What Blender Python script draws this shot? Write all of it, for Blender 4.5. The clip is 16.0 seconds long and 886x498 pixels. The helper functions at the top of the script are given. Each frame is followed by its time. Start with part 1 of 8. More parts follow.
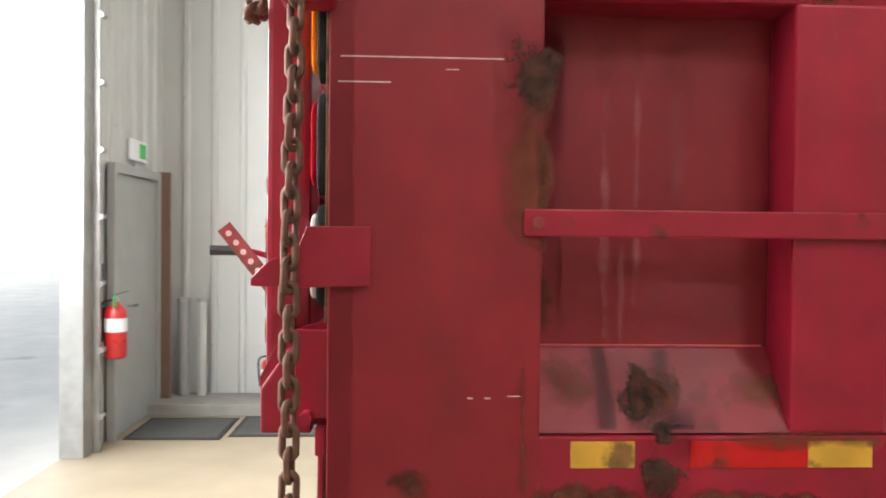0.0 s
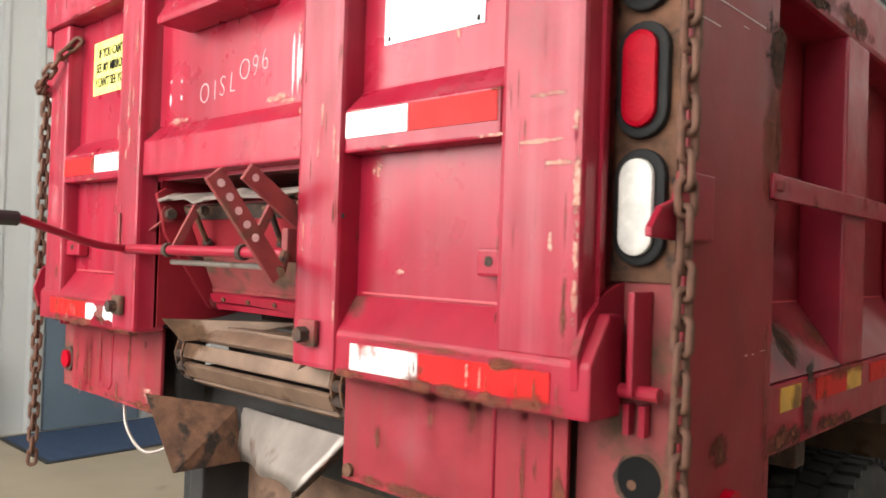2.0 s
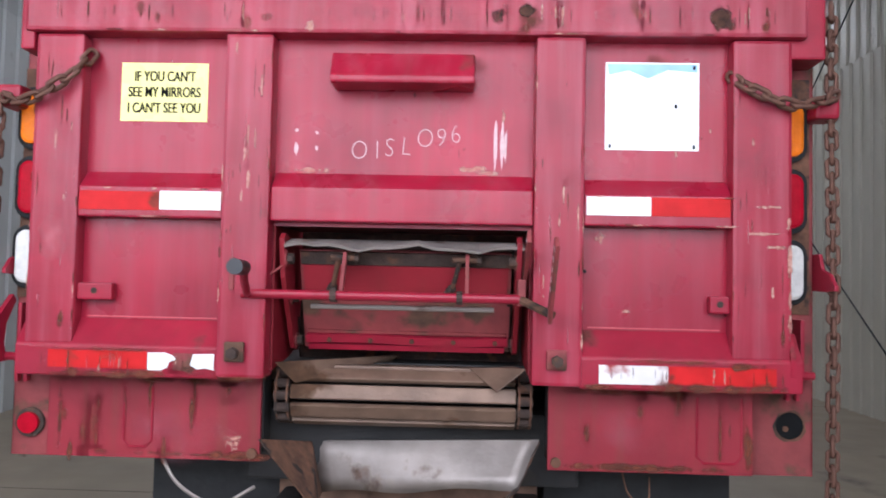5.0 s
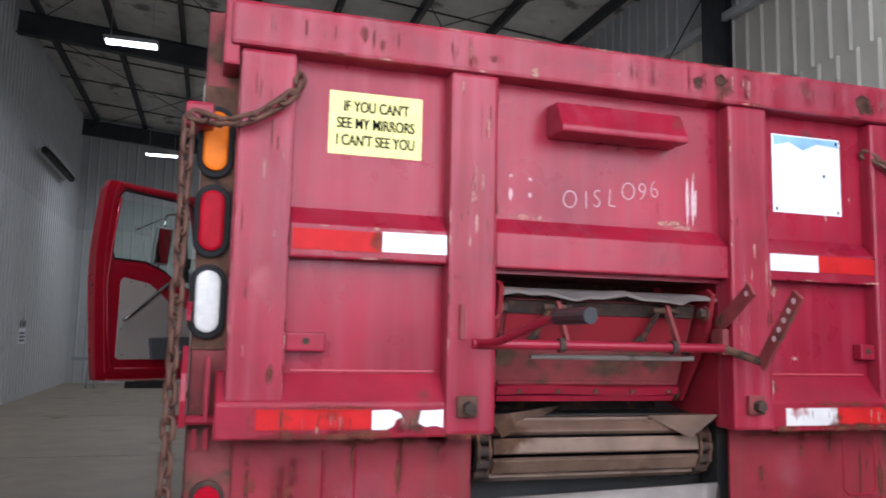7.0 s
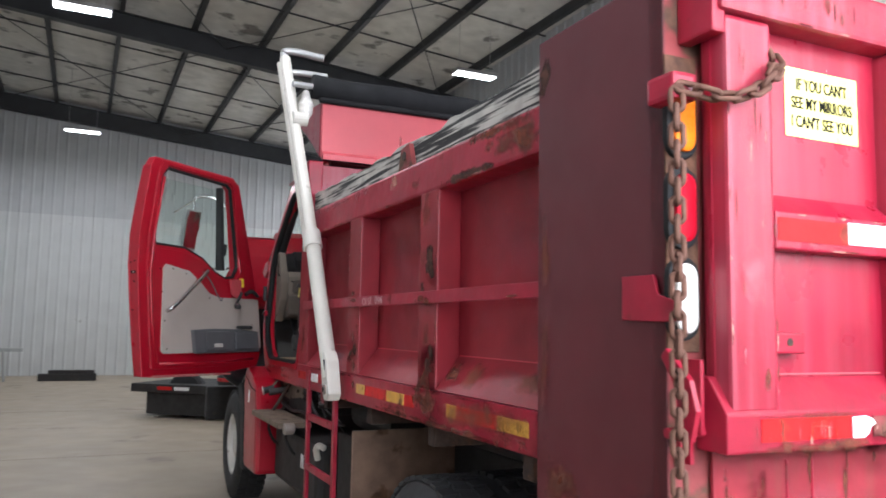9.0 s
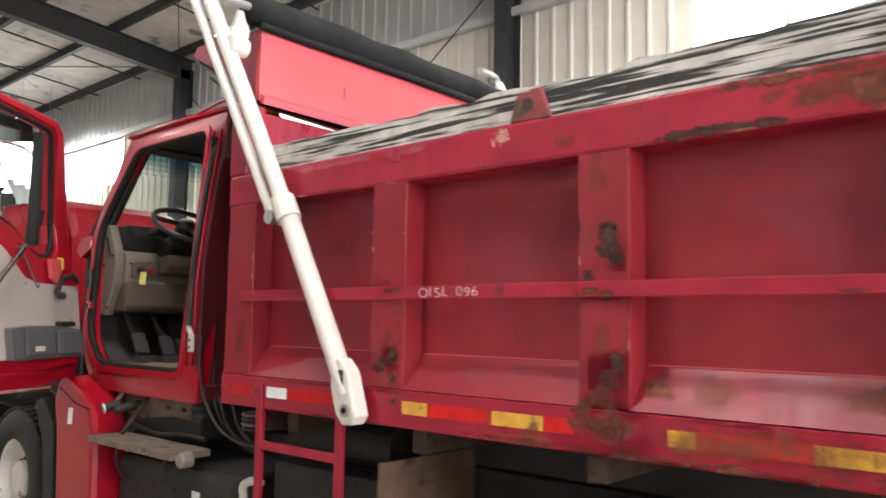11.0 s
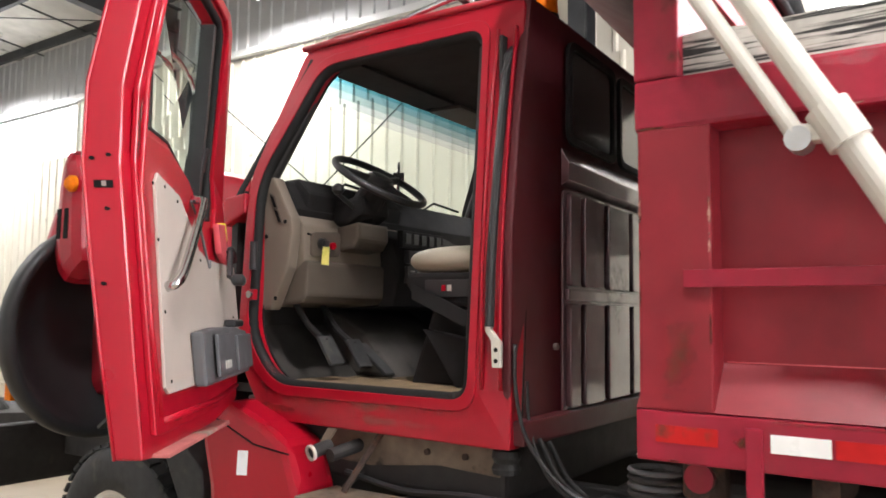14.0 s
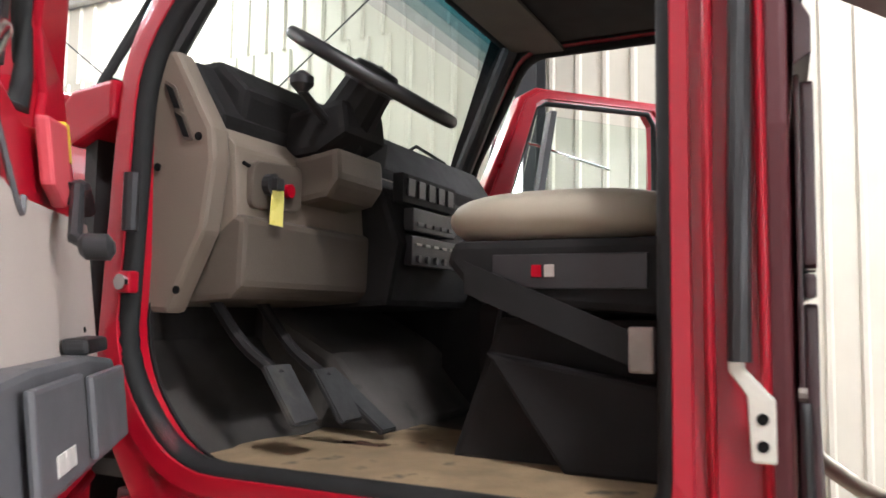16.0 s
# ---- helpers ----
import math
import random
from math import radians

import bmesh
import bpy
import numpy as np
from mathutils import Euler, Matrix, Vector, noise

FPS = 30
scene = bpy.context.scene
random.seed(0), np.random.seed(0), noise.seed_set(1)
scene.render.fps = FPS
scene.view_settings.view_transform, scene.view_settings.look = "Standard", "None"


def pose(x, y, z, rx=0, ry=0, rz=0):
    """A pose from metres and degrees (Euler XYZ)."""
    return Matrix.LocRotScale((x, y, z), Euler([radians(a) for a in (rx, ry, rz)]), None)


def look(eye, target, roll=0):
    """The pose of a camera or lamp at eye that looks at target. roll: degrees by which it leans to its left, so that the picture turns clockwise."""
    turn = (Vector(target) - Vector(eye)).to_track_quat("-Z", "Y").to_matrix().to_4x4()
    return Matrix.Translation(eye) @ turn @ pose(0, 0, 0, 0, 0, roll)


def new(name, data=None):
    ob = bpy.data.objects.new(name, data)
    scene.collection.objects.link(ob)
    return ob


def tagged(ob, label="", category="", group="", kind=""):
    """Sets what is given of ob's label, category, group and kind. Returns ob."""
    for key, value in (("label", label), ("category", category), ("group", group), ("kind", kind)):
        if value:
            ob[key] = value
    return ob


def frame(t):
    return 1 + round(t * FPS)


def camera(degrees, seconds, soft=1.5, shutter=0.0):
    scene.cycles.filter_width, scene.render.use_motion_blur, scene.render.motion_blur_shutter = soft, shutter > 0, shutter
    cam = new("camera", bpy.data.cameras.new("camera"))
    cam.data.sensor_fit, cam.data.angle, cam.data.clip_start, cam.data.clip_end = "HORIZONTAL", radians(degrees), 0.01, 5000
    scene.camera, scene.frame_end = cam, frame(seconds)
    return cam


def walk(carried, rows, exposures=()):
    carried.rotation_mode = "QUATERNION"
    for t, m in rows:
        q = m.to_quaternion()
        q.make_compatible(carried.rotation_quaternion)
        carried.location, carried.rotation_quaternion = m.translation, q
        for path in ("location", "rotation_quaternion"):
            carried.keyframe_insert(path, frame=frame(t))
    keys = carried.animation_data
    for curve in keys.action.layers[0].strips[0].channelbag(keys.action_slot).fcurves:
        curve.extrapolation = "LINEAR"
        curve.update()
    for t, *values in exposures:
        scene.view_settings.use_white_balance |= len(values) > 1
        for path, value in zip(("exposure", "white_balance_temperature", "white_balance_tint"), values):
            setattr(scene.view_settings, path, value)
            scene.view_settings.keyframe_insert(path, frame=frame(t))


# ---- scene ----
cam = camera(59.6, 16.0, 1.7, 0.3)
PATH = [
    (0, (2.676, 0.290, 1.836), (0.679, 0.381, 1.798), 0.6),
    (0.5, (2.506, -0.065, 1.814), (0.554, 0.368, 1.775), 0.7),
    (1, (2.311, -0.446, 1.764), (0.478, 0.354, 1.740), 1.6),
    (1.5, (2.062, -0.745, 1.710), (0.425, 0.404, 1.703), 2.0),
    (2, (1.785, -1.093, 1.692), (0.424, 0.372, 1.715), 1.8),
    (2.5, (1.576, -1.455, 1.667), (0.411, 0.171, 1.693), 1.7),
    (3, (1.351, -1.727, 1.661), (0.443, 0.054, 1.635), 1.5),
    (3.2, (1.164, -1.813, 1.610), (0.434, 0.048, 1.597), 1.3),
    (5.3, (-0.007, -2.336, 1.741), (-0.076, -0.34, 1.857), 1.3),
    (5.5, (-0.109, -2.328, 1.739), (-0.19, -0.335, 1.892), 1.4),
    (6, (-0.47, -2.306, 1.71), (-0.429, -0.318, 1.926), 1.5),
    (6.5, (-0.909, -2.195, 1.697), (-0.494, -0.252, 1.925), 1.4),
    (7, (-1.276, -2.111, 1.705), (-0.71, -0.206, 1.933), 1.2),
    (7.5, (-1.612, -2.04, 1.741), (-1.051, -0.132, 1.952), 1.1),
    (8, (-1.942, -1.843, 1.711), (-1.358, 0.059, 1.915), 1.0),
    (8.5, (-2.234, -1.63, 1.713), (-1.565, 0.244, 1.914), 0.8),
    (8.7, (-2.379, -1.531, 1.711), (-1.659, 0.324, 1.912), 0.9),
    (10.8, (-3.511, 0.19, 1.712), (-2.005, 1.493, 1.899), 0.8),
    (11, (-3.522, 0.41, 1.717), (-2.022, 1.719, 1.908), 0.9),
    (11.5, (-3.687, 0.860, 1.698), (-2.192, 2.174, 1.893), 1.0),
    (12, (-3.823, 1.240, 1.734), (-2.323, 2.550, 1.918), 0.8),
    (12.5, (-3.810, 1.679, 1.714), (-2.287, 2.963, 1.895), 0.8),
    (13, (-3.816, 2.134, 1.696), (-2.266, 3.386, 1.872), 0.7),
    (13.5, (-3.750, 2.570, 1.708), (-2.168, 3.780, 1.890), 0.7),
    (14, (-3.550, 2.981, 1.721), (-1.911, 4.114, 1.891), 0.7),
    (14.5, (-3.341, 3.359, 1.703), (-1.663, 4.435, 1.864), 0.8),
    (15, (-3.119, 3.721, 1.740), (-1.394, 4.722, 1.896), 0.7),
    (15.5, (-2.737, 4.055, 1.728), (-0.963, 4.967, 1.880), 0.8),
    (16, (-2.360, 4.360, 1.752), (-0.561, 5.220, 1.909), 0.8),
]
walk(cam, [(t, look(eye, target, roll)) for t, eye, target, roll in PATH],
     [(0, 0.3, 6500, 7), (0.5, 0.15, 6500, 6), (1, -0.2, 6500, 6), (1.5, -0.45, 6500, 5), (2, -0.55, 6700, 8), (2.5, -0.85, 6200, 10), (3, -1.05, 6000, 12), (5.5, -1.35, 5500, 14), (6.5, -1.5, 5500, 14), (7.5, -1.25, 5600, 13), (8.7, -0.4, 5700, 12), (10.8, 0.5, 6300, 12), (12.5, 0.65, 6700, 11), (14.5, 0.95, 6200, 13), (15.5, 0.95, 6100, 13), (16, 1.1, 6100, 13)])
# ---- light ----
world = bpy.data.worlds.new("sky")
scene.world = world
world.use_nodes = True
wn = world.node_tree.nodes
sky = wn.new("ShaderNodeTexSky")
sky.sky_type, sky.sun_disc = "NISHITA", False
sky.sun_elevation, sky.sun_rotation = radians(35), radians(150)
wn["Background"].inputs[1].default_value = 0.12
world.node_tree.links.new(sky.outputs[0], wn["Background"].inputs[0])
sun = new("sun", bpy.data.lights.new("sun", "SUN"))
sun.data.energy, sun.data.angle, sun.data.color = 1.2, radians(10), (1.0, 0.96, 0.9)
sun.matrix_world = look((0, 0, 30), (-12, 17, 12))


def area(name, eye, target, sx, sy, power, color=(1, 1, 1)):
    lamp = new(name, bpy.data.lights.new(name, "AREA"))
    lamp.data.shape, lamp.data.size, lamp.data.size_y = "RECTANGLE", sx, sy
    lamp.data.energy, lamp.data.color = power, color
    lamp.matrix_world = look(eye, target)
    return lamp


# daylight that comes in at the open roller door and the high windows
area("door_daylight", (-0.78, -2.75, 3.1), (-0.78, 3.0, 1.6), 5.7, 2.3, 480, (1.0, 0.97, 0.95))
area("window_daylight_side", (5.62, 1.4, 5.75), (-1.0, 1.6, 1.5), 5.7, 1.1, 36, (0.96, 0.98, 1.0))
area("window_daylight_far", (5.62, 21.7, 5.8), (0.0, 17.0, 1.0), 4.4, 1.1, 50, (0.96, 0.98, 1.0))


# ---- materials ----
def material(name, color, rough=0.6, metal=0.0, vary=0.18, grain=9.0, spots=None, amount=0.0, spot_scale=3.0,
             bump=0.15, fine=90.0, streak=0.0, coat=0.0, spec=0.5, spot_rough=0.9, spot_stretch=None, bloom=0.0):
    """A painted or bare surface: base colour with drift at two scales, spots of another colour, streaks and fine relief."""
    m = bpy.data.materials.new(name)
    m.use_nodes = True
    nt, b = m.node_tree, m.node_tree.nodes["Principled BSDF"]
    L = nt.links.new
    tc = nt.nodes.new("ShaderNodeTexCoord")

    def noise_at(scale, detail, stretch=None):
        n = nt.nodes.new("ShaderNodeTexNoise")
        n.inputs["Scale"].default_value, n.inputs["Detail"].default_value = scale, detail
        if stretch:
            mp = nt.nodes.new("ShaderNodeMapping")
            mp.inputs["Scale"].default_value = stretch
            L(tc.outputs["Object"], mp.inputs[0]), L(mp.outputs[0], n.inputs["Vector"])
        else:
            L(tc.outputs["Object"], n.inputs["Vector"])
        return n.outputs["Fac"]

    def ramp(src, lo, hi):
        r = nt.nodes.new("ShaderNodeMapRange")
        r.inputs["From Min"].default_value, r.inputs["From Max"].default_value = lo, hi
        L(src, r.inputs["Value"])
        return r.outputs[0]

    def mix(fac, a, c):
        x = nt.nodes.new("ShaderNodeMix")
        x.data_type = "RGBA"
        for sock, v in ((x.inputs["Factor"], fac), (x.inputs["A"], a), (x.inputs["B"], c)):
            if isinstance(v, (tuple, list)):
                sock.default_value = (*v[:3], 1)
            elif isinstance(v, float):
                sock.default_value = v
            else:
                L(v, sock)
        return x.outputs["Result"]

    lo = tuple(max(0.0, c * (1 - vary)) for c in color)
    hi = tuple(min(1.0, c * (1 + vary)) for c in color)
    col = mix(ramp(noise_at(grain, 5), 0.3, 0.7), lo, hi)
    col = mix(ramp(noise_at(grain * 0.17, 3), 0.35, 0.65), col, mix(0.5, col, lo))
    rgh = ramp(noise_at(grain * 1.7, 4), 0.0, 1.0)
    rr = nt.nodes.new("ShaderNodeMapRange")
    rr.inputs["To Min"].default_value, rr.inputs["To Max"].default_value = max(0.03, rough - 0.12), min(1.0, rough + 0.12)
    L(rgh, rr.inputs["Value"])
    rough_out = rr.outputs[0]
    if streak:
        st = ramp(noise_at(7, 4, (3.0, 3.0, 0.22)), 0.52, 0.85)
        ml = nt.nodes.new("ShaderNodeMath")
        ml.operation = "MULTIPLY"
        ml.inputs[1].default_value = streak
        L(st, ml.inputs[0])
        col = mix(ml.outputs[0], col, spots or tuple(c * 0.4 for c in color))
    if bloom:
        bl = nt.nodes.new("ShaderNodeMath")
        bl.operation = "MULTIPLY"
        bl.inputs[1].default_value = bloom
        L(ramp(noise_at(9, 8, (2.2, 2.2, 0.14)), 0.45, 0.78), bl.inputs[0])
        col = mix(bl.outputs[0], col, (0.60, 0.22, 0.27))
    if spots and amount:
        sp = ramp(noise_at(spot_scale, 9, spot_stretch), 0.72 - amount * 0.3, 0.80 - amount * 0.3)
        tone = mix(ramp(noise_at(26, 6), 0.3, 0.7), tuple(c * 0.45 for c in spots), spots)
        col = mix(sp, col, tone)
        mr = nt.nodes.new("ShaderNodeMix")
        mr.inputs["B"].default_value = spot_rough
        L(sp, mr.inputs["Factor"]), L(rough_out, mr.inputs["A"])
        rough_out = mr.outputs["Result"]
    L(col, b.inputs["Base Color"])
    L(rough_out, b.inputs["Roughness"])
    b.inputs["Metallic"].default_value = metal
    b.inputs["Coat Weight"].default_value = coat
    b.inputs["Coat Roughness"].default_value = 0.12
    b.inputs["Specular IOR Level"].default_value = spec
    if bump:
        bp = nt.nodes.new("ShaderNodeBump")
        bp.inputs["Strength"].default_value, bp.inputs["Distance"].default_value = bump, 0.004
        L(noise_at(fine, 5), bp.inputs["Height"]), L(bp.outputs[0], b.inputs["Normal"])
    return m


def glowing(name, color, strength):
    m = bpy.data.materials.new(name)
    m.use_nodes = True
    b = m.node_tree.nodes["Principled BSDF"]
    b.inputs["Base Color"].default_value = (*color, 1)
    b.inputs["Emission Color"].default_value, b.inputs["Emission Strength"].default_value = (*color, 1), strength
    return m


def glass(name, tint, rough=0.02):
    m = bpy.data.materials.new(name)
    m.use_nodes = True
    nt = m.node_tree
    b = nt.nodes["Principled BSDF"]
    b.inputs["Base Color"].default_value = (*tint, 1)
    b.inputs["Roughness"].default_value, b.inputs["Transmission Weight"].default_value, b.inputs["IOR"].default_value = rough, 1.0, 1.08
    return m


def decal(name, color, dark, thin, hard=0.18, scale=9.0, spread=1.0, most=1.0):
    """A stain with a ragged edge that fades out towards the rim of its plate; thin is the plate's thin axis."""
    m = bpy.data.materials.new(name)
    m.use_nodes = True
    nt = m.node_tree
    L, b = nt.links.new, nt.nodes["Principled BSDF"]
    tc = nt.nodes.new("ShaderNodeTexCoord")
    mp = nt.nodes.new("ShaderNodeMapping")
    mp.inputs["Location"].default_value = tuple(0.0 if a == thin else -1.0 for a in "xyz")
    mp.inputs["Scale"].default_value = tuple(0.0 if a == thin else 2.0 for a in "xyz")
    L(tc.outputs["Generated"], mp.inputs[0])
    ln = nt.nodes.new("ShaderNodeVectorMath")
    ln.operation = "LENGTH"
    L(mp.outputs[0], ln.inputs[0])
    n = nt.nodes.new("ShaderNodeTexNoise")
    n.inputs["Scale"].default_value, n.inputs["Detail"].default_value, n.inputs["Roughness"].default_value = scale, 8, 0.65
    L(tc.outputs["Object"], n.inputs["Vector"])
    ma = nt.nodes.new("ShaderNodeMath")
    ma.operation = "MULTIPLY_ADD"
    ma.inputs[1].default_value = 3.6 * spread
    L(n.outputs["Fac"], ma.inputs[0])
    sb = nt.nodes.new("ShaderNodeMath")
    sb.operation = "MULTIPLY_ADD"
    sb.inputs[1].default_value, sb.inputs[2].default_value = -1.15, 0.98 - 1.8 * spread
    L(ln.outputs["Value"], sb.inputs[0]), L(sb.outputs[0], ma.inputs[2])
    r = nt.nodes.new("ShaderNodeMapRange")
    r.inputs["From Min"].default_value, r.inputs["From Max"].default_value = 0.28, 0.28 + hard
    L(ma.outputs[0], r.inputs["Value"])
    n2 = nt.nodes.new("ShaderNodeTexNoise")
    n2.inputs["Scale"].default_value, n2.inputs["Detail"].default_value = scale * 4, 6
    L(tc.outputs["Object"], n2.inputs["Vector"])
    r2 = nt.nodes.new("ShaderNodeMapRange")
    r2.inputs["From Min"].default_value, r2.inputs["From Max"].default_value = 0.35, 0.65
    L(n2.outputs["Fac"], r2.inputs["Value"])
    mx = nt.nodes.new("ShaderNodeMix")
    mx.data_type = "RGBA"
    mx.inputs["A"].default_value, mx.inputs["B"].default_value = (*dark, 1), (*color, 1)
    L(r2.outputs[0], mx.inputs["Factor"]), L(mx.outputs["Result"], b.inputs["Base Color"])
    b.inputs["Roughness"].default_value, b.inputs["Specular IOR Level"].default_value = 0.9, 0.2
    bp = nt.nodes.new("ShaderNodeBump")
    bp.inputs["Strength"].default_value, bp.inputs["Distance"].default_value = 0.6, 0.004
    L(n2.outputs["Fac"], bp.inputs["Height"]), L(bp.outputs[0], b.inputs["Normal"])
    rim = nt.nodes.new("ShaderNodeMapRange")
    rim.inputs["From Min"].default_value, rim.inputs["From Max"].default_value = 1.0, 0.72
    rim.inputs["To Max"].default_value = most
    L(ln.outputs["Value"], rim.inputs["Value"])
    al = nt.nodes.new("ShaderNodeMath")
    al.operation = "MULTIPLY"
    L(r.outputs[0], al.inputs[0]), L(rim.outputs[0], al.inputs[1])
    L(al.outputs[0], b.inputs["Alpha"])
    return m


RUST = (0.125, 0.038, 0.024)
BODY_RED = material("worn_red_paint", (0.285, 0.009, 0.028), 0.30, spec=0.32, vary=0.24, grain=4, spots=RUST, amount=0.10, spot_scale=3.6, bump=0.3, fine=9, streak=0.3, bloom=0.10)
SIDE_RED = material("faded_red_side_paint", (0.215, 0.012, 0.020), 0.46, spec=0.32, vary=0.18, grain=5, spots=RUST, amount=0.16, spot_scale=2.6, bump=0.12, fine=40, streak=0.16)
RAIL_RED = material("chipped_red_paint", (0.28, 0.010, 0.028), 0.38, spec=0.32, vary=0.2, grain=9, spots=(0.14, 0.045, 0.03), amount=0.22, spot_scale=5.5, bump=0.45, fine=14, streak=0.25)
GATE_RED = material("streaked_red_gate_paint", (0.275, 0.011, 0.029), 0.36, spec=0.34, vary=0.22, grain=6, spots=RUST, amount=0.14, spot_scale=5, bump=0.4, fine=12, streak=0.3, bloom=0.2)
APRON_RED = material("rust_washed_red_paint", (0.24, 0.020, 0.030), 0.5, spec=0.3, vary=0.25, grain=4, spots=(0.15, 0.058, 0.035), amount=0.42, spot_scale=2.6, bump=0.4, fine=14, streak=0.5)
HITCH_RUST = material("pale_brown_rust", (0.20, 0.115, 0.075), 0.85, vary=0.4, grain=14, spots=(0.07, 0.035, 0.024), amount=0.5, spot_scale=8, bump=0.6, fine=50)
RUSTY_RED = material("rusted_red_paint", (0.22, 0.035, 0.035), 0.7, vary=0.25, grain=12, spots=(0.12, 0.06, 0.035), amount=0.62, spot_scale=7, bump=0.4, fine=50)
PINK_RED = material("sun_faded_red_paint", (0.52, 0.07, 0.085), 0.45, vary=0.1, grain=4, spots=(0.35, 0.12, 0.08), amount=0.15, spot_scale=4)
CAB_RED = material("glossy_cab_red", (0.34, 0.004, 0.016), 0.33, vary=0.08, grain=3, bump=0.02, fine=20, coat=0.3, spec=0.3)
DUSTY_RED = material("dust_caked_red_paint", (0.42, 0.13, 0.12), 0.75, vary=0.25, grain=8, spots=(0.42, 0.30, 0.25), amount=0.55, spot_scale=6, bump=0.3)
# red darkened for the shade behind the cab and under the headboard
CAB_SHADE = material("shade_darkened_red_paint", (0.075, 0.006, 0.010), 0.5, vary=0.12, grain=4, bump=0.04, fine=30)
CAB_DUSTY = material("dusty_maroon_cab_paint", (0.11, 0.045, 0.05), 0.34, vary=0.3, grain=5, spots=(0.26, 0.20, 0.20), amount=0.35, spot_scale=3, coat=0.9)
RUST_MAT = material("brown_rust", (0.12, 0.055, 0.03), 0.92, vary=0.5, grain=22, spots=(0.035, 0.022, 0.016), amount=0.6, spot_scale=14, bump=0.7, fine=70)
RUST_DARK = material("dark_rust_scale", (0.05, 0.03, 0.022), 0.95, vary=0.5, grain=30, spots=(0.12, 0.055, 0.03), amount=0.5, spot_scale=18, bump=0.9, fine=80)
DECALS = {}
for thin in "xyz":
    DECALS["rust", thin] = decal("rust_stain_" + thin, (0.165, 0.050, 0.028), (0.075, 0.027, 0.018), thin, 0.7, most=0.9)
    DECALS["dark", thin] = decal("dark_rust_scar_" + thin, (0.085, 0.038, 0.025), (0.018, 0.012, 0.010), thin, 0.35, most=0.95)
    DECALS["wash", thin] = decal("rust_wash_" + thin, (0.20, 0.060, 0.032), (0.13, 0.036, 0.024), thin, 0.9, 6.0, most=0.55)
    DECALS["chip", thin] = decal("pale_chipped_paint_" + thin, (0.52, 0.32, 0.25), (0.38, 0.12, 0.10), thin, 0.35, 26.0, 1.1, most=0.8)
    DECALS["pale", thin] = decal("pale_scuff_" + thin, (0.55, 0.18, 0.20), (0.42, 0.10, 0.12), thin, 0.9, 8.0, most=0.35)
    DECALS["dust", thin] = decal("tan_dust_" + thin, (0.40, 0.16, 0.13), (0.32, 0.08, 0.07), thin, 1.1, 5.0, most=0.35)
    # sheen: faint pale patches that paint soft reflection onto the red
    DECALS["sheen", thin] = decal("painted_sheen_" + thin, (0.42, 0.13, 0.16), (0.34, 0.07, 0.10), thin, 1.2, 3.5, most=0.2)
CHAIN = material("rusty_chain_steel", (0.135, 0.062, 0.040), 0.75, metal=0.3, vary=0.35, grain=30, bump=0.4, fine=120)
SLAT = material("worn_conveyor_steel", (0.17, 0.105, 0.070), 0.5, metal=0.3, vary=0.3, grain=10, spots=(0.12, 0.06, 0.03), amount=0.45, spot_scale=6, bump=0.4, fine=60)
BARE = material("bare_scuffed_steel", (0.32, 0.275, 0.245), 0.5, metal=0.5, vary=0.22, grain=8, spots=(0.16, 0.09, 0.06), amount=0.4, spot_scale=5, bump=0.3, fine=60)
WHITE_ARM = material("white_painted_steel", (0.58, 0.555, 0.49), 0.35, vary=0.06, grain=6, spots=(0.35, 0.3, 0.22), amount=0.14, spot_scale=8)
BOARD = material("weathered_white_side_board", (0.46, 0.44, 0.39), 0.85, vary=0.35, grain=10, spots=(0.03, 0.03, 0.028), amount=0.84, spot_scale=3.0, bump=0.6, fine=30, spot_stretch=(2.0, 0.7, 20.0))
BLACK_FRAME = material("black_chassis_grime", (0.022, 0.020, 0.019), 0.7, vary=0.4, grain=9, spots=(0.06, 0.05, 0.04), amount=0.3, spot_scale=6, bump=0.3)
RUBBER = material("tyre_rubber", (0.022, 0.022, 0.022), 0.75, vary=0.25, grain=14, spots=(0.07, 0.065, 0.055), amount=0.3, spot_scale=6, bump=0.25, fine=60)
SEAL = material("black_rubber_seal", (0.013, 0.013, 0.013), 0.7, spec=0.25, vary=0.2, bump=0.05)
TARP = material("black_vinyl_tarp", (0.014, 0.014, 0.015), 0.8, spec=0.2, vary=0.3, grain=6, bump=0.5, fine=14)
RED_TAPE = material("red_reflective_tape", (0.50, 0.014, 0.014), 0.5, spec=0.15, vary=0.2, grain=14, spots=(0.26, 0.05, 0.035), amount=0.42, spot_scale=9, bump=0.05)
WHITE_TAPE = material("white_reflective_tape", (0.78, 0.78, 0.76), 0.3, vary=0.05, grain=12, bump=0.04)
WORN_TAPE = material("peeling_white_tape", (0.72, 0.68, 0.64), 0.4, vary=0.1, grain=12, spots=(0.35, 0.05, 0.045), amount=0.66, spot_scale=8, bump=0.05)
YELLOW_TAPE = material("aged_yellow_reflector", (0.58, 0.31, 0.035), 0.35, vary=0.2, grain=14, spots=(0.25, 0.12, 0.03), amount=0.4, spot_scale=12, bump=0.05)
YELLOW_STICKER = material("yellow_sticker", (0.80, 0.72, 0.20), 0.28, vary=0.06, grain=8, bump=0.0)
WHITE_STICKER = material("white_sticker", (0.80, 0.82, 0.84), 0.3, vary=0.04, grain=5, bump=0.0)
BLUE_FADE = material("pale_blue_print", (0.30, 0.52, 0.78), 0.35, vary=0.25, grain=9, bump=0.0)
INK = material("black_ink", (0.010, 0.010, 0.010), 0.7, spec=0.05, vary=0.1, bump=0)
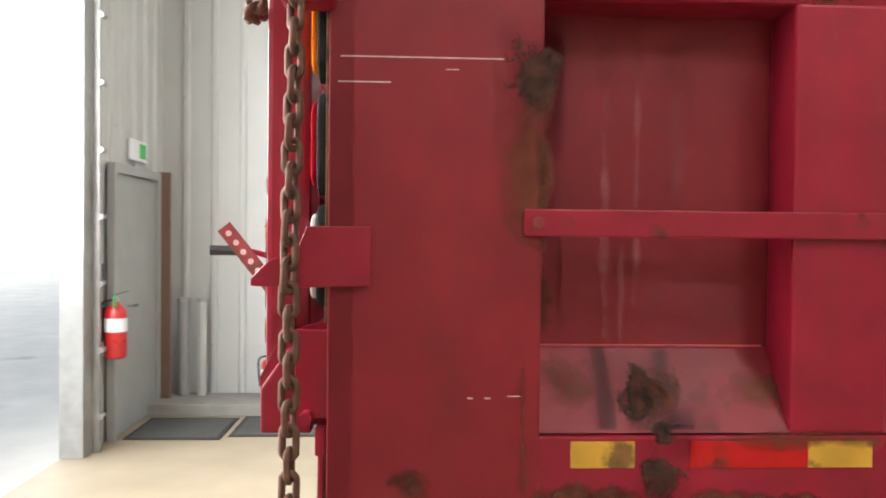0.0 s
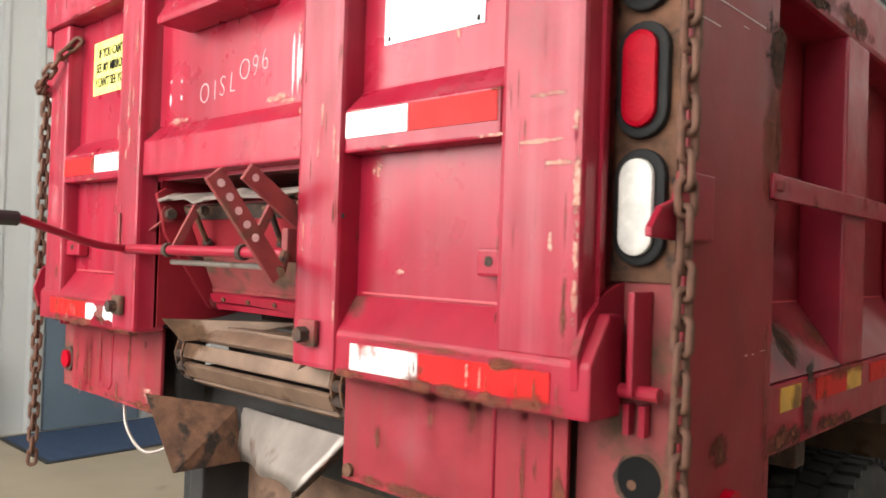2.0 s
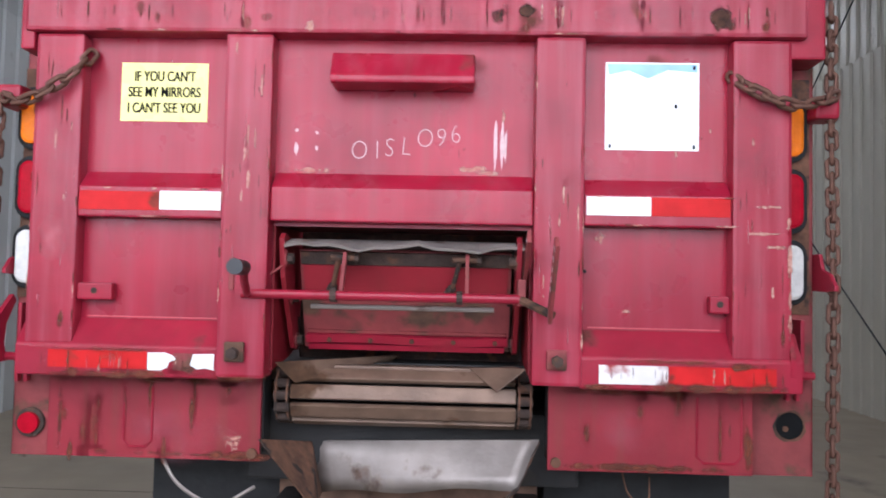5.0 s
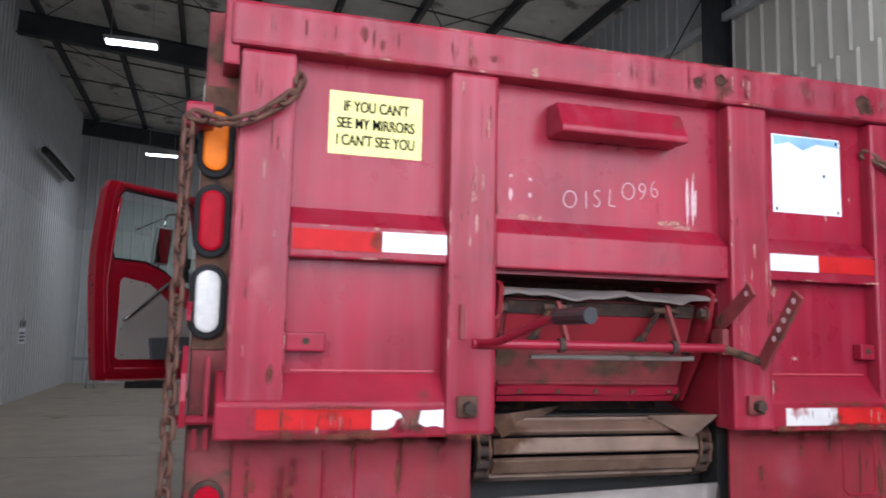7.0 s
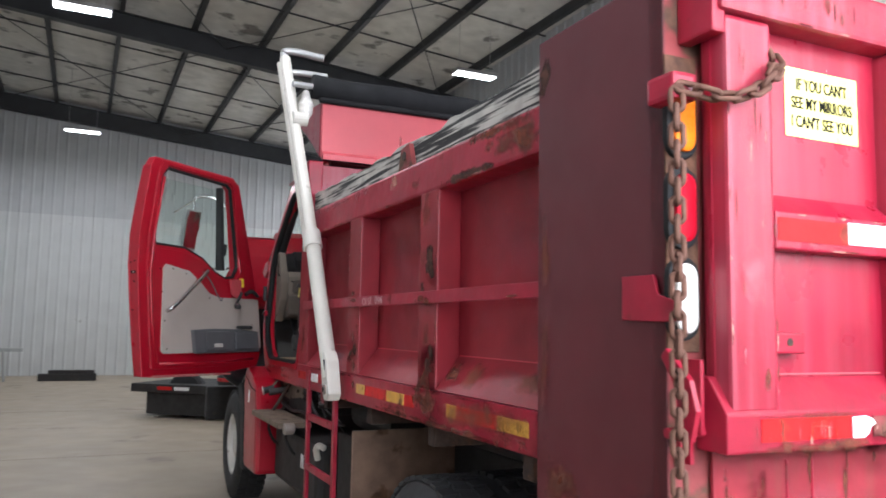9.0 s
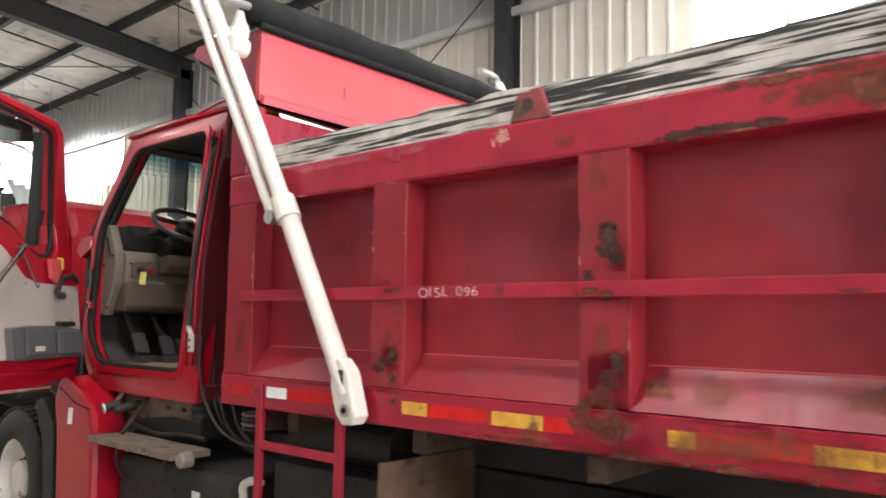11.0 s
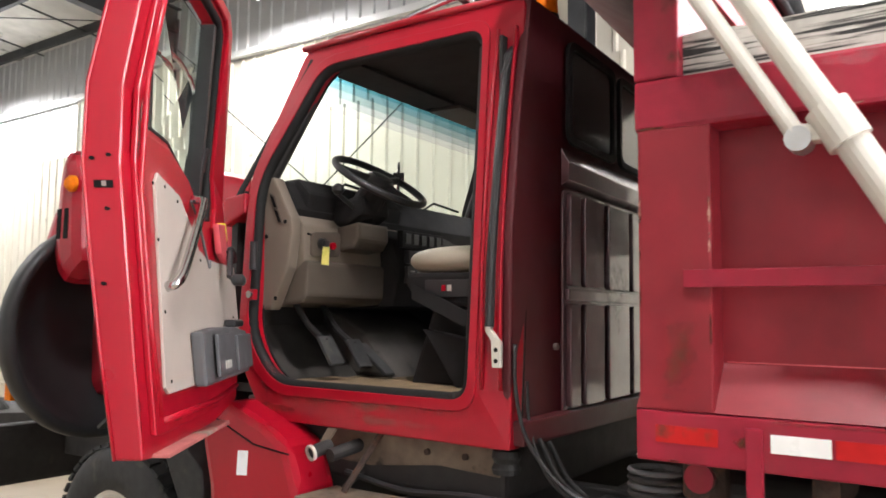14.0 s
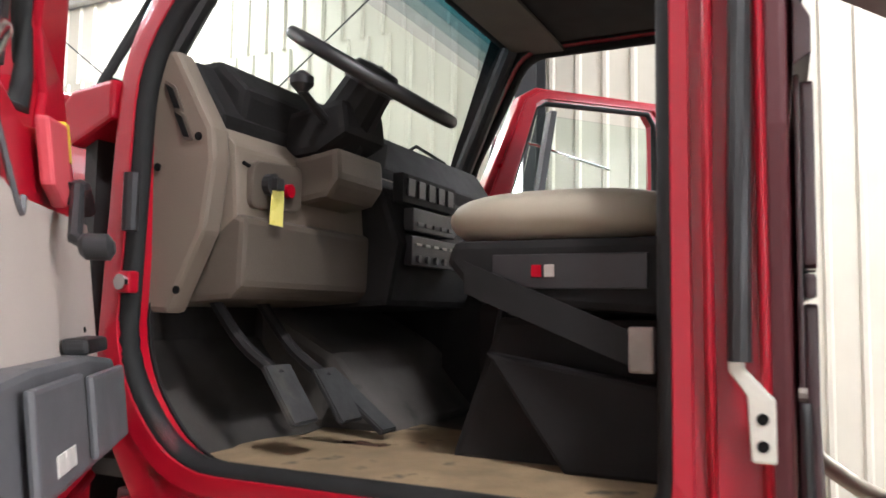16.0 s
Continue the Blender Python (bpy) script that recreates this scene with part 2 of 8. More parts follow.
CHALK = material("white_paint_marker", (0.62, 0.42, 0.42), 0.7, vary=0.2, grain=60, bump=0)
AMBER_LENS = material("amber_lamp_lens", (0.74, 0.18, 0.006), 0.3, spec=0.1, vary=0.12, grain=40, bump=0.3, fine=130)
RED_LENS = material("red_lamp_lens", (0.36, 0.002, 0.014), 0.35, spec=0.08, vary=0.15, grain=30, bump=0.3, fine=130)
CLEAR_LENS = material("clear_white_lamp_lens", (0.62, 0.60, 0.55), 0.25, spec=0.4, vary=0.16, grain=25, bump=0.3, fine=120)
DARK_GLASS = material("dark_tinted_glass", (0.02, 0.024, 0.022), 0.12, vary=0.1, grain=4, bump=0.0)
PALE_PIPE = material("pale_heat_stained_steel", (0.52, 0.46, 0.38), 0.4, metal=0.4, vary=0.15, grain=6, spots=(0.25, 0.16, 0.10), amount=0.25, spot_scale=6)
CHROME = material("chrome", (0.62, 0.62, 0.63), 0.16, metal=1.0, vary=0.06, bump=0.0)
SWITCH_BLACK = material("matt_black_interior", (0.012, 0.011, 0.011), 0.75, vary=0.25, grain=7, spec=0.25, bump=0.15, fine=120)
DULL_METAL = material("dull_galvanised_metal", (0.42, 0.42, 0.41), 0.42, metal=0.7, vary=0.15, grain=8)
ALU = material("polished_aluminium_rim", (0.6, 0.6, 0.6), 0.3, metal=0.9, vary=0.12, grain=9)
WHITE_RIM = material("white_painted_wheel", (0.72, 0.70, 0.64), 0.45, vary=0.1, grain=8, spots=(0.2, 0.12, 0.06), amount=0.25, spot_scale=8)
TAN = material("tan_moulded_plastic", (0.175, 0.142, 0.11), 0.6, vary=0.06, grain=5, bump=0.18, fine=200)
# darker plastic for the knee panel, ignition recess and lower shroud
TAN_DARK = material("darker_brown_plastic", (0.10, 0.080, 0.062), 0.6, vary=0.2, grain=4, bump=0.18, fine=200)
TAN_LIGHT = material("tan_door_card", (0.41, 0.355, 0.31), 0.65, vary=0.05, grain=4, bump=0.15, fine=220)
VINYL = material("cream_vinyl_seat", (0.36, 0.315, 0.245), 0.38, vary=0.06, grain=5, bump=0.12, fine=140)
GREY_PLASTIC = material("grey_pocket_plastic", (0.095, 0.095, 0.10), 0.5, vary=0.1, grain=6, bump=0.12, fine=160)
BLACK_PLASTIC = material("black_plastic", (0.02, 0.02, 0.021), 0.42, vary=0.25, grain=7, bump=0.12, fine=160)
LINER = material("dark_headliner", (0.024, 0.022, 0.021), 0.9, vary=0.12, grain=6, bump=0.2, fine=150)
MAT_FLOOR = material("dusty_rubber_floor", (0.035, 0.031, 0.027), 0.8, vary=0.3, grain=6, spots=(0.12, 0.095, 0.06), amount=0.25, spot_scale=5)
GREY_MAT = material("dusty_grey_floor_cover", (0.07, 0.062, 0.054), 0.85, vary=0.3, grain=5, spots=(0.05, 0.045, 0.04), amount=0.35, spot_scale=6, bump=0.5, fine=14)
SILL_DIRT = material("dusty_tan_sill", (0.24, 0.17, 0.095), 0.8, vary=0.3, grain=9, spots=(0.12, 0.09, 0.06), amount=0.4, spot_scale=9, bump=0.3)
STEP_WOOD = material("worn_brown_step", (0.16, 0.12, 0.085), 0.7, vary=0.35, grain=12, spots=(0.05, 0.04, 0.03), amount=0.4, spot_scale=8, bump=0.4)
WIN_GLASS = glass("window_glass", (0.84, 0.93, 0.88))
BANDS = [glass("sun_band_glass", tuple(1 - (1 - c) * f for c in (0.03, 0.22, 0.30))) for f in (0.28, 0.5, 0.7, 0.86, 0.97)]
MIRROR = material("mirror_glass", (0.8, 0.82, 0.82), 0.05, metal=1.0, vary=0.0, bump=0)

WALL_WHITE = material("white_wall_steel", (0.52, 0.53, 0.52), 0.5, vary=0.05, grain=2, spots=(0.4, 0.38, 0.34), amount=0.08, spot_scale=2, bump=0.04, streak=0.05)
WALL_CREAM = material("cream_wall_steel", (0.64, 0.61, 0.52), 0.5, vary=0.06, grain=2, spots=(0.4, 0.36, 0.28), amount=0.08, spot_scale=2, bump=0.04, streak=0.05)
WALL_GREY = material("pale_grey_upper_wall", (0.44, 0.45, 0.45), 0.55, vary=0.07, grain=2, bump=0.04)
STEEL_DARK = material("dark_primer_steel", (0.028, 0.030, 0.033), 0.6, vary=0.25, grain=3, bump=0.1)
ROOF = material("white_roof_insulation", (0.58, 0.57, 0.53), 0.75, vary=0.18, grain=2.5, spots=(0.28, 0.27, 0.25), amount=0.4, spot_scale=1.5, bump=0.5, fine=5)
CONCRETE = material("shop_concrete", (0.33, 0.275, 0.20), 0.5, vary=0.12, grain=1.6, spots=(0.22, 0.19, 0.15), amount=0.32, spot_scale=0.9, bump=0.12, fine=30, spot_rough=0.55)
KERB = material("grey_kerb_concrete", (0.30, 0.29, 0.27), 0.7, vary=0.15, grain=5, bump=0.2)
APRON = material("outdoor_concrete", (0.42, 0.41, 0.39), 0.9, vary=0.1, grain=1.5, spots=(0.3, 0.29, 0.27), amount=0.3, spot_scale=0.6)
GREY_DOOR = material("grey_painted_steel_door", (0.34, 0.35, 0.34), 0.45, vary=0.06, grain=4, bump=0.04)
BLUE_DOOR = material("slate_blue_door", (0.11, 0.15, 0.19), 0.45, vary=0.08, grain=4, bump=0.04)
BROWN_FRAME = material("brown_door_frame", (0.19, 0.11, 0.08), 0.5, vary=0.1, grain=5)
MAT_GREY = material("grey_rubber_mat", (0.075, 0.075, 0.075), 0.85, vary=0.15, grain=14, bump=0.5, fine=120)
MAT_BLUE = material("blue_mat", (0.02, 0.045, 0.10), 0.8, vary=0.15, grain=14, bump=0.5, fine=120)
EXT_RED = material("extinguisher_red", (0.50, 0.012, 0.016), 0.3, vary=0.05, grain=6, coat=0.4, bump=0)
YELLOW = material("safety_yellow", (0.70, 0.52, 0.03), 0.45, vary=0.08, grain=6)
GREEN = material("green_sign", (0.05, 0.45, 0.12), 0.5, vary=0.08)
LED = glowing("led_panel", (1.0, 0.98, 0.95), 18)
SKYLIGHT = glowing("bright_window", (1.0, 1.0, 1.0), 5)
OUTDOOR_GLOW = glowing("white_outdoor_glow", (1.0, 1.0, 1.0), 3.0)


# ---- shapes ----
def obj(name, bm, mat, smooth=False):
    me = bpy.data.meshes.new(name)
    bmesh.ops.recalc_face_normals(bm, faces=bm.faces)
    bm.to_mesh(me)
    bm.free()
    if smooth:
        for p in me.polygons:
            p.use_smooth = True
    me.materials.append(mat)
    return new(name, me)


def part(name, bm, mat, parent, label="", smooth=False):
    ob = obj(name, bm, mat, smooth)
    ob.parent = parent
    if label:
        tagged(ob, label)
    return ob


def thing(name, label, category, at=(0, 0, 0), group="", kind=""):
    e = new(name)
    e.location = at
    return tagged(e, label, category, group, kind)


def box(x0, x1, y0, y1, z0, z1, bevel=0.0, bm=None):
    out = bmesh.new() if bm is None else bm
    one = bmesh.new()
    bmesh.ops.create_cube(one, size=1)
    bmesh.ops.transform(one, matrix=Matrix.LocRotScale(((x0 + x1) / 2, (y0 + y1) / 2, (z0 + z1) / 2), None, (abs(x1 - x0), abs(y1 - y0), abs(z1 - z0))), verts=one.verts)
    if bevel:
        bmesh.ops.bevel(one, geom=one.edges, offset=bevel, segments=2, affect="EDGES", profile=0.6)
    return merge(out, one)


def merge(out, one, m=None):
    if m is not None:
        bmesh.ops.transform(one, matrix=m, verts=one.verts)
    tmp = bpy.data.meshes.new("tmp")
    one.to_mesh(tmp)
    one.free()
    out.from_mesh(tmp)
    bpy.data.meshes.remove(tmp)
    return out


def prism(points, axis, a, b, bevel=0.0, bm=None):
    """A flat outline, drawn in the two axes other than axis, drawn out from a to b along it."""
    out = bmesh.new() if bm is None else bm
    one = bmesh.new()

    def place(p, h):
        return {"x": (h, p[0], p[1]), "y": (p[0], h, p[1]), "z": (p[0], p[1], h)}[axis]

    lower = [one.verts.new(place(p, a)) for p in points]
    upper = [one.verts.new(place(p, b)) for p in points]
    n = len(points)
    one.faces.new(lower), one.faces.new(upper[::-1])
    for i in range(n):
        one.faces.new((lower[i], lower[(i + 1) % n], upper[(i + 1) % n], upper[i]))
    bmesh.ops.recalc_face_normals(one, faces=one.faces)
    if bevel:
        bmesh.ops.bevel(one, geom=one.edges, offset=bevel, segments=2, affect="EDGES", profile=0.6)
    return merge(out, one)


def rod(p, q, r, seg=12, bm=None, r2=None):
    out = bmesh.new() if bm is None else bm
    p, q = Vector(p), Vector(q)
    one = bmesh.new()
    bmesh.ops.create_cone(one, cap_ends=True, segments=seg, radius1=r, radius2=r if r2 is None else r2, depth=(q - p).length)
    turn = (q - p).to_track_quat("Z", "Y").to_matrix().to_4x4()
    return merge(out, one, Matrix.Translation((p + q) / 2) @ turn)


def tube(points, r, seg=8, bm=None, flat=1.0):
    """A bent pipe through the points."""
    out = bmesh.new() if bm is None else bm
    pts = [Vector(p) for p in points]
    rings = []
    up = Vector((0.13, 0.21, 0.97))
    for i, p in enumerate(pts):
        d = (pts[min(i + 1, len(pts) - 1)] - pts[max(i - 1, 0)]).normalized()
        u = d.cross(up)
        if u.length < 0.1:
            u = d.cross(Vector((1, 0, 0)))
        u.normalize()
        v = d.cross(u)
        rings.append([out.verts.new(p + (u * math.cos(a) + v * math.sin(a) * flat) * r) for a in (2 * math.pi * k / seg for k in range(seg))])
    for a, b in zip(rings, rings[1:]):
        for k in range(seg):
            out.faces.new((a[k], a[(k + 1) % seg], b[(k + 1) % seg], b[k]))
    out.faces.new(rings[0][::-1]), out.faces.new(rings[-1])
    return out


def arc(points, steps=5):
    """Rounds a polyline (Catmull-Rom)."""
    p = [Vector(q) for q in points]
    p = [2 * p[0] - p[1]] + p + [2 * p[-1] - p[-2]]
    out = []
    for i in range(1, len(p) - 2):
        for k in range(steps):
            t = k / steps
            out.append(0.5 * (2 * p[i] + (p[i + 1] - p[i - 1]) * t + (2 * p[i - 1] - 5 * p[i] + 4 * p[i + 1] - p[i + 2]) * t * t + (3 * p[i] - p[i - 1] - 3 * p[i + 1] + p[i + 2]) * t ** 3))
    return out + [p[-2]]


def turned(profile, axis_pose, seg=32, bm=None, caps=True):
    """A lathe: profile of (radius, height) pairs, turned about the pose's z."""
    out = bmesh.new() if bm is None else bm
    one = bmesh.new()
    rings = [[one.verts.new((r * math.cos(a), r * math.sin(a), h)) for a in (2 * math.pi * k / seg for k in range(seg))] for r, h in profile]
    for a, b in zip(rings, rings[1:]):
        for k in range(seg):
            one.faces.new((a[k], a[(k + 1) % seg], b[(k + 1) % seg], b[k]))
    if caps:
        one.faces.new(rings[0][::-1]), one.faces.new(rings[-1])
    return merge(out, one, axis_pose)


def sheet(corners, thick, bm=None, bevel=0.0):
    """A flat plate on three or more corners, thick towards its back."""
    out = bmesh.new() if bm is None else bm
    one = bmesh.new()
    c = [Vector(p) for p in corners]
    n = (c[1] - c[0]).cross(c[2] - c[0]).normalized() * thick
    a, b = [one.verts.new(p) for p in c], [one.verts.new(p - n) for p in c]
    k = len(c)
    one.faces.new(a), one.faces.new(b[::-1])
    for i in range(k):
        one.faces.new((a[i], b[i], b[(i + 1) % k], a[(i + 1) % k]))
    if bevel:
        bmesh.ops.bevel(one, geom=one.edges, offset=bevel, segments=2, affect="EDGES")
    return merge(out, one)


def capsule(cx, cz, w, h, y0, y1, dome=0.0, seg=10, axis="y", bm=None):
    """An upright oval lozenge, w wide and h high, from y0 to y1."""
    pts = []
    r = w / 2
    for k in range(seg + 1):
        a = math.pi * k / seg
        pts.append((cx + r * math.cos(a), cz + h / 2 - r + r * math.sin(a)))
    for k in range(seg + 1):
        a = math.pi + math.pi * k / seg
        pts.append((cx + r * math.cos(a), cz - h / 2 + r + r * math.sin(a)))
    return prism(pts, axis, y0, y1, dome, bm)


def blob(cx, cz, rx, rz, seed, n=22, rough=0.28):
    """An uneven outline, for a patch of rust."""
    rnd = random.Random(seed)
    out, prev = [], 1.0
    for k in range(n):
        a = 2 * math.pi * k / n
        prev = 0.6 * prev + 0.4 * (1 + rnd.uniform(-rough, rough) * 1.8)
        out.append((cx + rx * prev * math.cos(a), cz + rz * prev * math.sin(a)))
    return out


def stain(thin, at, u, v, ru, rv, kind, parent, name="rust_sheen_patch", out=-1):
    """A stain on the plane thin = at, about (u, v); out is the side on which it lies."""
    lo, hi = min(at, at + out * 0.0012), max(at, at + out * 0.0012)
    if thin == "x":
        bm = box(lo, hi, u - ru, u + ru, v - rv, v + rv)
    elif thin == "y":
        bm = box(u - ru, u + ru, lo, hi, v - rv, v + rv)
    else:
        bm = box(u - ru, u + ru, v - rv, v + rv, lo, hi)
    ob = part(name, bm, DECALS[kind, thin], parent)
    ob.visible_shadow = False
    return ob


def lettering(text, size, m, mat, parent, name="lettering", spread=1.0, lean=0.0, weight=0.0):
    cu = bpy.data.curves.new("text", "FONT")
    cu.body, cu.size, cu.align_x, cu.align_y, cu.extrude = text, size, "CENTER", "CENTER", 0.0006
    cu.space_character, cu.shear, cu.offset = spread, lean, weight
    tmp = bpy.data.objects.new("text", cu)
    scene.collection.objects.link(tmp)
    me = bpy.data.meshes.new_from_object(tmp.evaluated_get(bpy.context.evaluated_depsgraph_get()))
    bpy.data.objects.remove(tmp)
    me.transform(m)
    me.materials.clear()
    me.materials.append(mat)
    ob = new(name, me)
    ob.parent = parent
    return ob

# ---- the hall ----
WX0, WX1, WY0, WY1 = -5.7, 5.75, -2.33, 25.6


def ribbed(name, mat, axis, at, face, u0, u1, z0, z1, label, step=0.3, depth=0.03):
    """A wall of ribbed steel in the plane axis = at, its ribs on the side of face (+1 or -1), with a core behind."""
    bm = bmesh.new()
    prof, u = [], u0
    while u < u1 - 1e-6:
        for du, h in ((0.0, 0), (step - 0.085, 0), (step - 0.062, depth), (step - 0.023, depth)):
            if u + du < u1:
                prof.append((u + du, h))
        u += step
    prof.append((u1, 0))
    rows = []
    for z in (z0, z1):
        rows.append([bm.verts.new((at + face * h, p, z) if axis == "x" else (p, at + face * h, z)) for p, h in prof])
    for i in range(len(prof) - 1):
        bm.faces.new((rows[0][i], rows[0][i + 1], rows[1][i + 1], rows[1][i]))
    if axis == "x":
        box(at - face * 0.15, at - face * 0.004, u0, u1, z0, z1, bm=bm)
    else:
        box(u0, u1, at - face * 0.15, at - face * 0.004, z0, z1, bm=bm)
    return tagged(obj(name, bm, mat), label, "wall", kind="structure")


tagged(obj("ground", box(-400, 400, -400, 400, -0.4, -0.02), APRON), "pale outdoor concrete yard", "ground", kind="structure")
# added glowing sheet for the overexposed outdoors; it also sends light indoors
tagged(obj("backdrop", box(-60, 60, -14.2, -14, -1, 14), OUTDOOR_GLOW), "glowing white backdrop beyond the yard", "backdrop", kind="structure")
tagged(obj("floor", box(WX0 - 0.15, WX1 + 0.15, WY0 - 0.15, WY1 + 0.15, -0.05, 0.0), CONCRETE), "worn tan shop floor of smooth concrete", "floor", kind="structure")
for k, (a, b, c, d) in enumerate(((WX0, WX1, 3.9, 3.906), (WX0, WX1, 15.1, 15.108), (WX0, WX1, 9.6, 9.606))):
    tagged(obj("floor_joint", box(a, b, c, d, 0.0, 0.0015), BLACK_FRAME), "dark saw-cut joint in the floor", "joint", kind="structure")

ribbed("wall_west", WALL_WHITE, "x", WX0, 1, WY0, WY1, 0.0, 5.0, "white ribbed steel wall, clean lower part")
ribbed("wall_west_upper", WALL_GREY, "x", WX0, 1, WY0, WY1, 5.0, 9.0, "pale ribbed steel wall above the liner")
# the south wall, with the open roller door
# the right edge is unseen, drawn in to keep daylight off the truck's side
OPEN0, OPEN1, OPENZ = -3.77, 2.2, 4.3
ribbed("wall_south_1", WALL_WHITE, "y", WY0, 1, WX0, OPEN0, 0.0, 9.0, "white ribbed steel wall beside the roller door")
ribbed("wall_south_2", WALL_WHITE, "y", WY0, 1, OPEN1, WX1, 0.0, 9.0, "white ribbed steel wall beside the roller door")
ribbed("wall_south_3", WALL_WHITE, "y", WY0, 1, OPEN0, OPEN1, OPENZ, 9.0, "white ribbed steel wall above the roller door")
# the east wall, with two high windows under a ledge
WIN0, WIN1 = 5.15, 6.35
WIN_NEAR, WIN_FAR = (-1.6, 4.37), (19.4, 24.1)
ribbed("wall_east_1", WALL_CREAM, "x", WX1, -1, WY0, WY1, 0.0, WIN0, "cream ribbed steel wall under the high windows")
ribbed("wall_east_2", WALL_CREAM, "x", WX1, -1, WY0, WIN_NEAR[0], WIN0, WIN1, "cream ribbed steel wall")
ribbed("wall_east_3", WALL_CREAM, "x", WX1, -1, WIN_NEAR[1], WIN_FAR[0], WIN0, WIN1, "cream ribbed steel wall")
ribbed("wall_east_4", WALL_CREAM, "x", WX1, -1, WIN_FAR[1], WY1, WIN0, WIN1, "cream ribbed steel wall")
ribbed("wall_east_5", WALL_GREY, "x", WX1, -1, WY0, WY1, WIN1, 8.1, "pale grey ribbed steel wall over the ledge")
tagged(obj("trim", box(WX1 - 0.14, WX1 - 0.032, WY0 + 0.04, WY1 - 0.04, WIN1 + 0.01, WIN1 + 0.13, 0.008), WALL_WHITE), "pale steel ledge along the wall over the windows", "ledge", kind="structure")
# the north wall
ribbed("wall_north_1", WALL_WHITE, "y", WY1, -1, WX0, WX1, 0.0, 5.0, "white ribbed steel end wall")
ribbed("wall_north_2", WALL_GREY, "y", WY1, -1, WX0, WX1, 5.0, 9.2, "pale grey steel end wall")


def high_window(name, along, at, u0, u1, z0, z1, panes):
    w = thing(name, "high window of bright milky panes in a white frame", "window", kind="structure")
    fr = bmesh.new()
    for k in range(panes + 1):
        u = u0 + (u1 - u0) * k / panes
        (box(at - 0.05, at + 0.05, u - 0.03, u + 0.03, z0, z1, bm=fr) if along == "y" else box(u - 0.03, u + 0.03, at - 0.05, at + 0.05, z0, z1, bm=fr))
    for z in (z0, z1):
        (box(at - 0.055, at + 0.055, u0, u1, z - 0.04, z + 0.04, bm=fr) if along == "y" else box(u0, u1, at - 0.055, at + 0.055, z - 0.04, z + 0.04, bm=fr))
    part("window_frame", fr, WALL_WHITE, w)
    for k in range(panes):
        a, b = u0 + (u1 - u0) * k / panes + 0.03, u0 + (u1 - u0) * (k + 1) / panes - 0.03
        part("pane", box(at + 0.0, at + 0.012, a, b, z0 + 0.04, z1 - 0.04) if along == "y" else box(a, b, at, at + 0.012, z0 + 0.04, z1 - 0.04), SKYLIGHT, w)


high_window("window_1", "y", WX1 + 0.06, WIN_NEAR[0], WIN_NEAR[1], WIN0, WIN1, 5)
high_window("window_2", "y", WX1 + 0.06, WIN_FAR[0], WIN_FAR[1], WIN0, WIN1, 4)

# steel frames, purlins and the insulated roof, which falls to the east


def roof_z(x):
    return 7.52 + (5.5 - x) * 0.09


roof = bmesh.new()
for x0, x1 in ((WX0 - 0.15, 0.0), (0.0, WX1 + 0.15)):
    sheet([(x0, WY0 - 0.2, roof_z(x0) + 0.42), (x1, WY0 - 0.2, roof_z(x1) + 0.42), (x1, WY1 + 0.2, roof_z(x1) + 0.42), (x0, WY1 + 0.2, roof_z(x0) + 0.42)], 0.12, roof)
tagged(obj("ceiling", roof, ROOF), "pale sagging insulation under the roof", "ceiling", kind="structure")


def i_beam(p, q, h, w, bm):
    """A rolled beam from p to q, h deep and w wide."""
    p, q = Vector(p), Vector(q)
    one = bmesh.new()
    n = (q - p).length
    for x0, x1, z0, z1 in ((-w / 2, w / 2, h / 2 - 0.02, h / 2), (-w / 2, w / 2, -h / 2, -h / 2 + 0.02), (-0.008, 0.008, -h / 2 + 0.02, h / 2 - 0.02)):
        box(x0, x1, z0, z1, -n / 2, n / 2, bm=one)
    d = (q - p).normalized()
    side = d.cross(Vector((0, 0, 1)))
    side = side.normalized() if side.length > 0.1 else Vector((0, 1, 0))
    m = Matrix((side, side.cross(d) * -1, d)).transposed().to_4x4()
    merge(bm, one, Matrix.Translation((p + q) / 2) @ m)


for y in (7.1, 16.25, 25.3):
    bm = bmesh.new()
    i_beam((WX1 - 0.22, y, 0), (WX1 - 0.22, y, roof_z(WX1) - 0.1), 0.34, 0.24, bm)
    i_beam((WX0 + 0.03, y, roof_z(WX0) - 0.12), (WX1 - 0.03, y, roof_z(WX1) - 0.12), 0.5, 0.22, bm)
    tagged(obj("frame_beam", bm, STEEL_DARK), "dark steel frame of a column and a long rafter", "steel frame", "portal frames", "structure")
for k in range(8):
    x = WX0 + 0.45 + k * 1.52
    tagged(obj("purlin", box(x - 0.05, x + 0.05, WY0, WY1, roof_z(x) + 0.12, roof_z(x) + 0.33), STEEL_DARK), "dark steel roof purlin", "purlin", "roof purlins", "structure")
brace = bmesh.new()
for y0, y1 in ((7.1, 16.25), (16.25, 25.3)):
    for x0, x1 in ((-5.4, 0.0), (0.0, 5.4)):
        rod((x0, y0, roof_z(x0) - 0.1), (x1, y1, roof_z(x1) - 0.1), 0.012, 6, brace)
        rod((x1, y0, roof_z(x1) - 0.1), (x0, y1, roof_z(x0) - 0.1), 0.012, 6, brace)
    for k in range(1, 4):
        y = y0 + (y1 - y0) * k / 4
        rod((WX0 + 0.1, y, roof_z(WX0) + 0.16), (WX1 - 0.1, y, roof_z(WX1) + 0.16), 0.022, 6, brace)
rod((WX1 - 0.3, 7.3, 6.8), (WX1 - 0.3, 16.0, 0.6), 0.012, 6, brace)
